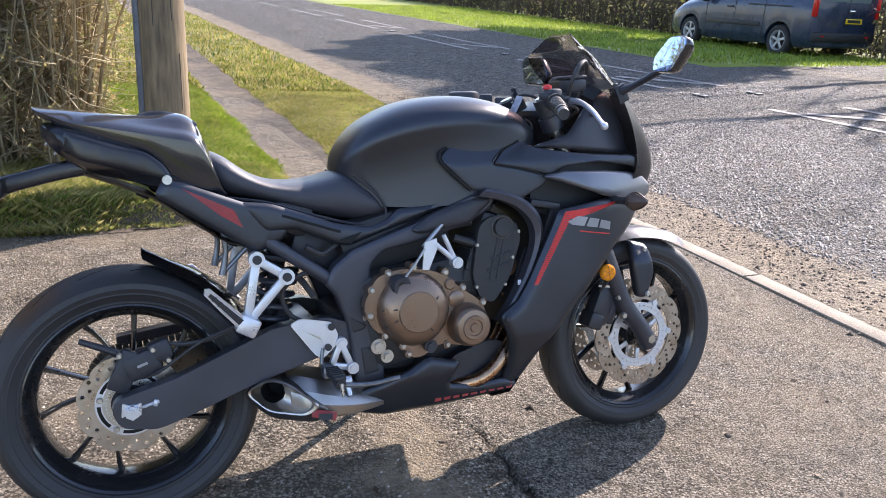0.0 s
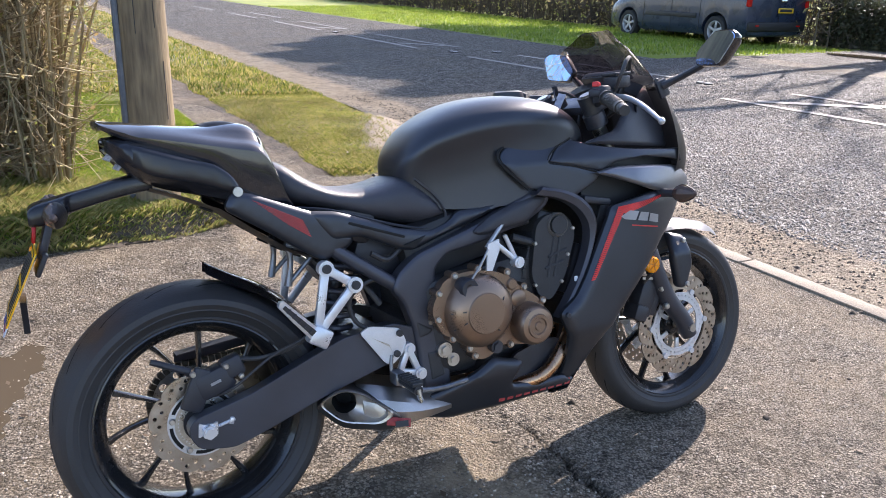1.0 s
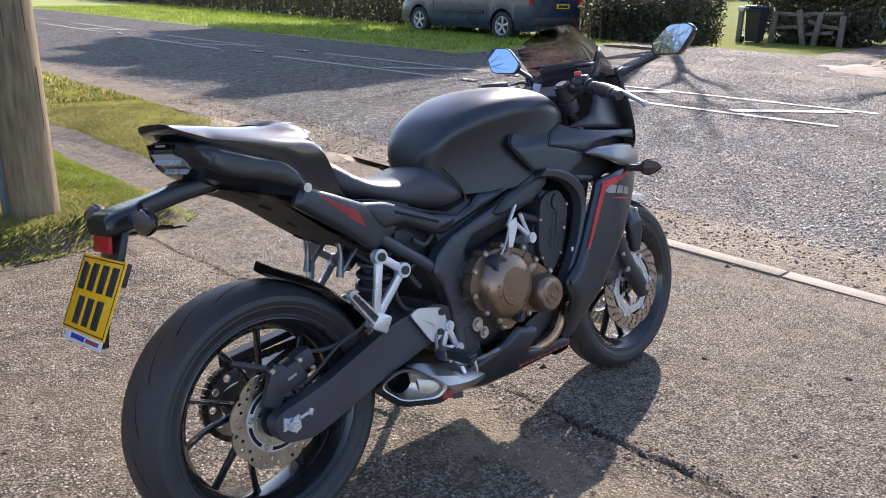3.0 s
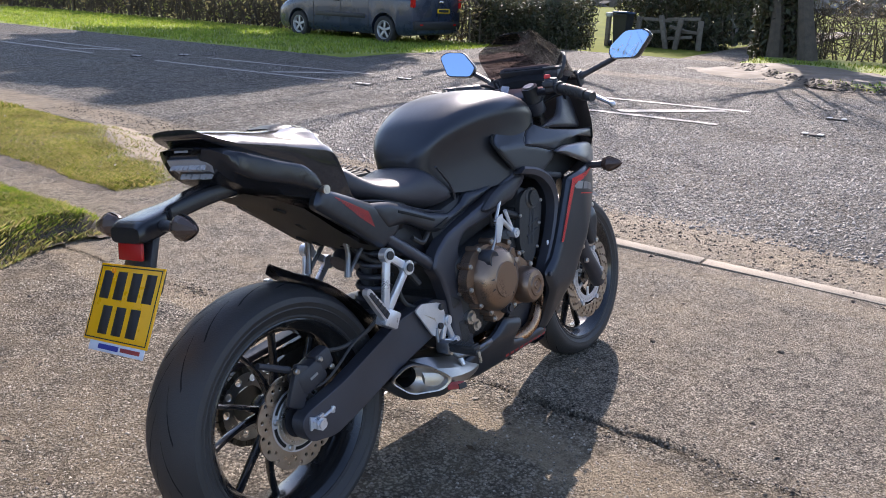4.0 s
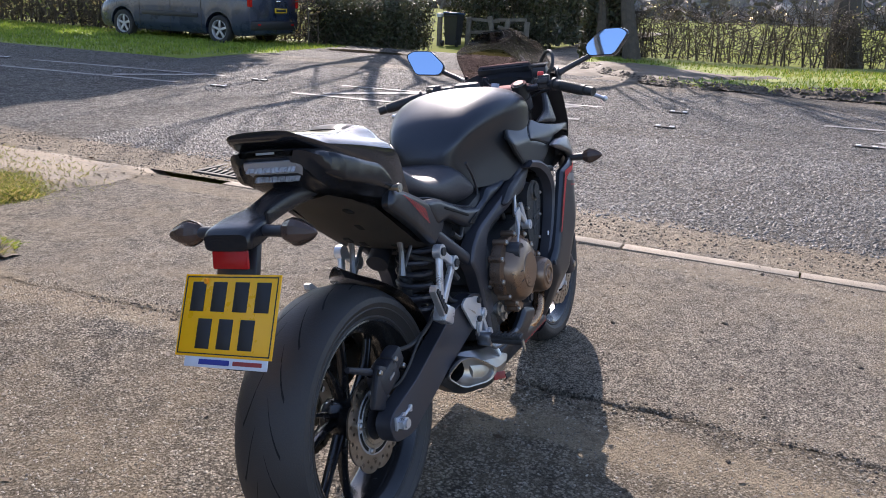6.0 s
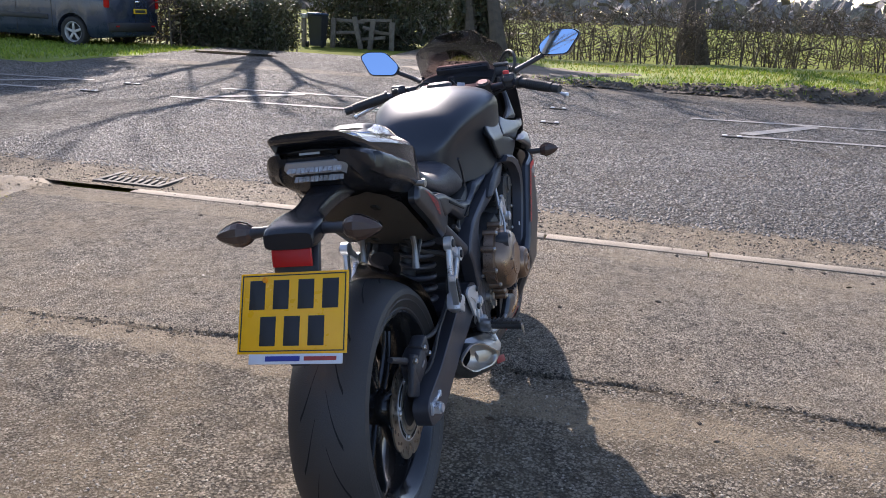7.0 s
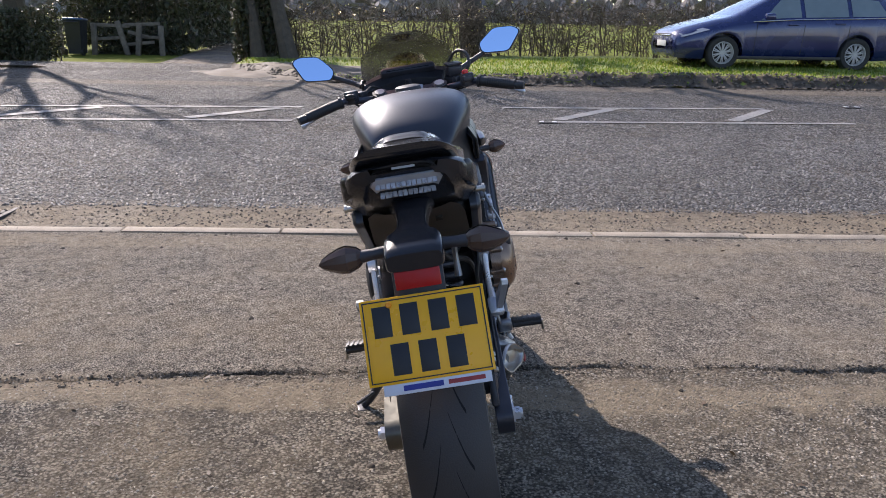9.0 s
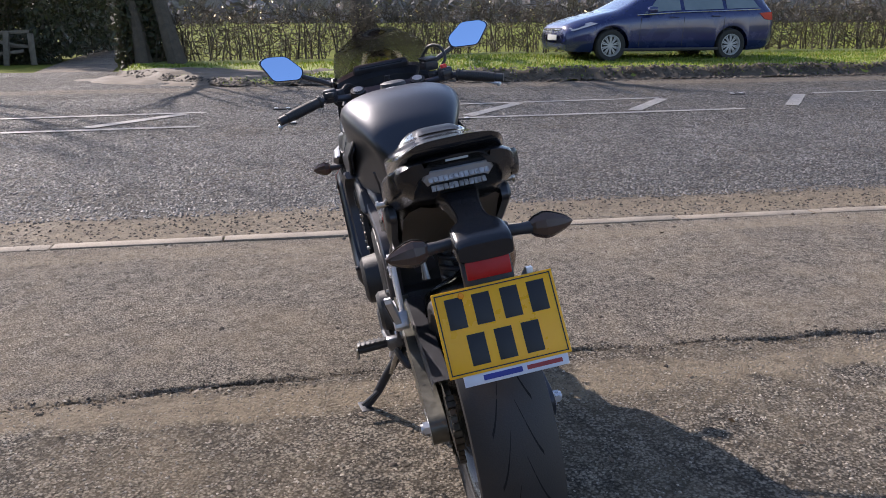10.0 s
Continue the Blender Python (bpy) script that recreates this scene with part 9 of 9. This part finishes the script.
for side in (-1, 1):
    y = side * 0.146
    bm = bmesh.new()
    bracket(bm, [(0.297, 0.642), (0.268, 0.490), (0.366, 0.595), (0.297, 0.642)], y, 0.014, 0.022)
    for x, z in ((0.297, 0.642), (0.366, 0.595)):
        rod(bm, (x, y - side * 0.01, z), (x, y + side * 0.011, z), 0.019, seg=20)
    box(bm, (0.05, 0.04, 0.045), (0.268, side * 0.155, 0.487), (0, 30, 0), bevel=0.006)
    hang = part("pillion_bracket", bm, M_ALLOY, bike, "bright alloy pillion rest bracket")
    bm = bmesh.new()
    for x, z in ((0.297, 0.642), (0.366, 0.595)):
        rod(bm, (x, y + side * 0.010, z), (x, y + side * 0.016, z), 0.011, seg=14)
    part("bolt", bm, M_ENGINE, hang)
    bm = bmesh.new()
    d = Vector((-0.085, -side * -0.02, 0.092))
    p0 = Vector((0.262, side * 0.165, 0.490))
    rest = [(p0 + d * t + Vector((0.73, 0, 0.68)) * o) for t, o in ((-0.10, -0.017), (-0.10, 0.015), (0.55, 0.011), (1.0, 0.009), (1.06, 0.0), (1.0, -0.010), (0.55, -0.014))]
    loft(bm, [[q + Vector((0, side * dy, 0)) for q in rest] for dy in (-0.012, 0.004)])
    peg = part("pillion_rest", bm, M_ALLOY, hang, "folded alloy pillion rest")
    bm = bmesh.new()
    pad_line = [(p0 + d * t + Vector((0.73, 0, 0.68)) * o) for t, o in ((0.12, -0.009), (0.12, 0.006), (0.94, 0.003), (0.94, -0.006))]
    loft(bm, [[q + Vector((0, side * dy, 0)) for q in pad_line] for dy in (0.003, 0.008)])
    part("rubber_pad", bm, M_RUBBER, peg)
    bm = bmesh.new()
    for k in range(5):
        p = p0 + d * (0.22 + 0.15 * k) + Vector((0, side * 0.0085, 0))
        rod(bm, p + Vector((0.73, 0, 0.68)) * -0.008, p + Vector((0.73, 0, 0.68)) * 0.005, 0.0022, seg=6)
    part("rib", bm, M_PLASTIC, peg)
    # heel guard
    bm = bmesh.new()
    plate(bm, rounded([(0.366, 0.478), (0.392, 0.490), (0.470, 0.474), (0.486, 0.440), (0.478, 0.412), (0.446, 0.385), (0.428, 0.392)], 0.01), side * 0.158 - 0.003, 0.006)
    heel = part("heel_guard", bm, M_ALLOY, bike, "pale alloy heel guard")
    bm = bmesh.new()
    for x, z in ((0.468, 0.462), (0.458, 0.412)):
        rod(bm, (x, side * 0.155, z), (x, side * 0.168, z), 0.0085, seg=14)
    part("bolt", bm, M_ENGINE, heel)
    bm = bmesh.new()
    loft(bm, [[(x, side * yy, z) for x, z in ((0.395, 0.462), (0.440, 0.438), (0.446, 0.420), (0.440, 0.432))] for yy in (0.1615, 0.1622)])
    part("crease", bm, M_STEEL, heel)
    bm = bmesh.new()
    bracket(bm, [(0.492, 0.418), (0.468, 0.362), (0.520, 0.350), (0.492, 0.418)], side * 0.152, 0.016, 0.017)
    for x, z in ((0.492, 0.418), (0.520, 0.350)):
        rod(bm, (x, side * 0.142, z), (x, side * 0.166, z), 0.015, seg=18)
        rod(bm, (x, side * 0.166, z), (x, side * 0.170, z), 0.009, seg=10)
    step = part("step_bracket", bm, M_ALLOY, bike, "bright alloy footrest bracket")
    bm = bmesh.new()
    box(bm, (0.030, 0.045, 0.034), (0.450, side * 0.178, 0.358), (0, 0, 0), bevel=0.008)
    part("pivot_block", bm, M_BLUEANOD, step)
    bm = bmesh.new()
    rod(bm, (0.452, side * 0.185, 0.357), (0.455, side * 0.284, 0.353), 0.0115, seg=12)
    box(bm, (0.028, 0.088, 0.010), (0.454, side * 0.240, 0.3665), bevel=0.003)
    for k in range(6):
        box(bm, (0.030, 0.004, 0.005), (0.454, side * (0.205 + 0.014 * k), 0.372))
    part("footrest", bm, M_ENGINE, step, "black ribbed footrest")
    bm = bmesh.new()
    rod(bm, (0.455, side * 0.284, 0.356), (0.458, side * 0.288, 0.325), 0.0055, 0.004, seg=10)
    part("feeler", bm, M_STEEL, step)
    # pedal
    bm = bmesh.new()
    tube(bm, arc_points([(0.470, side * 0.170, 0.350), (0.485, side * 0.185, 0.325), (0.50, side * 0.19, 0.318), (0.56, side * 0.19, 0.312), (0.63, side * 0.20, 0.322)], 5), 0.0075, 10)
    tube(bm, arc_points([(0.445, side * 0.16, 0.41), (0.44, side * 0.165, 0.37), (0.455, side * 0.17, 0.34)], 5), 0.005, 8)
    ped = part("foot_pedal", bm, M_BLUEANOD, bike, "metal foot pedal")
    bm = bmesh.new()
    rod(bm, (0.497, side * 0.182, 0.325), (0.501, side * 0.196, 0.292), 0.0075, 0.006, seg=12)
    rod(bm, (0.492, side * 0.182, 0.327), (0.508, side * 0.182, 0.327), 0.011, seg=14)
    part("linkage", bm, M_ALLOY, ped)

# chain drive, left side
bm = bmesh.new()
n = 84
plate(bm, [((0.094 if k % 2 else 0.088) * math.cos(2 * math.pi * k / n), 0.315 + (0.094 if k % 2 else 0.088) * math.sin(2 * math.pi * k / n)) for k in range(n)], 0.094, 0.006, [(0, 0.315, 0.05, 30)] + [(0.07 * math.cos(k * math.pi / 5), 0.315 + 0.07 * math.sin(k * math.pi / 5), 0.010, 8) for k in range(10)])
part("sprocket", bm, M_STEEL, rear_wheel, "steel rear sprocket")
path = []
for k in range(25):
    a = radians(80 + 200 * k / 24)
    path.append((0.093 * math.cos(a), 0.315 + 0.093 * math.sin(a)))
for k in range(16):
    a = radians(-82 + 164 * k / 15)
    path.append((0.545 + 0.040 * math.cos(a), 0.405 + 0.040 * math.sin(a)))
path.append(path[0])
bm = bmesh.new()
acc = 0.0
for (x0, z0), (x1, z1) in zip(path, path[1:]):
    d = math.hypot(x1 - x0, z1 - z0)
    while acc < d:
        t = acc / d
        w = 0.020 if round(acc / 0.0159) % 2 else 0.014
        box(bm, (0.0135, w, 0.014), (x0 + (x1 - x0) * t, 0.097, z0 + (z1 - z0) * t), (0, -math.degrees(math.atan2(z1 - z0, x1 - x0)), 0))
        acc += 0.0159
    acc -= d
part("chain", bm, material("oily_chain", (0.05, 0.045, 0.04), (0.14, 0.12, 0.09), 60, 0.4, 0.8), bike, "oily drive chain")
bm = bmesh.new()
rows = []
for k in range(12):
    t = k / 11
    x, z = -0.02 + 0.44 * t, 0.432 + 0.055 * t
    rows.append([(x, yy, z + dz) for yy, dz in ((0.128, -0.034), (0.128, -0.004), (0.122, 0.003), (0.082, 0.003), (0.080, 0.0))])
loft(bm, rows, closed=False, caps=False)
bmesh.ops.solidify(bm, geom=bm.faces[:], thickness=0.003)
part("chain_guard", bm, M_FRAME, bike, "satin chain guard")

# side stand
bm = bmesh.new()
tube(bm, arc_points([(0.60, 0.135, 0.285), (0.625, 0.20, 0.20), (0.655, 0.265, 0.105), (0.668, 0.300, 0.070)], 4), [0.014] * 8 + [0.012] * 5, 12)
stand = part("side_stand", bm, M_PLASTIC, bike, "black side stand resting on the ground")
bm = bmesh.new()
box(bm, (0.075, 0.040, 0.008), (0.672, 0.305, 0.064), (LEAN, 0, 10), bevel=0.003)
rod(bm, (0.645, 0.25, 0.125), (0.600, 0.31, 0.110), 0.006, seg=8)
part("stand_foot", bm, M_PLASTIC, stand)
bm = bmesh.new()
tube(bm, [(0.585, 0.15, 0.30), (0.62, 0.205, 0.185)], 0.008, 8)
part("spring", bm, M_STEEL, stand)
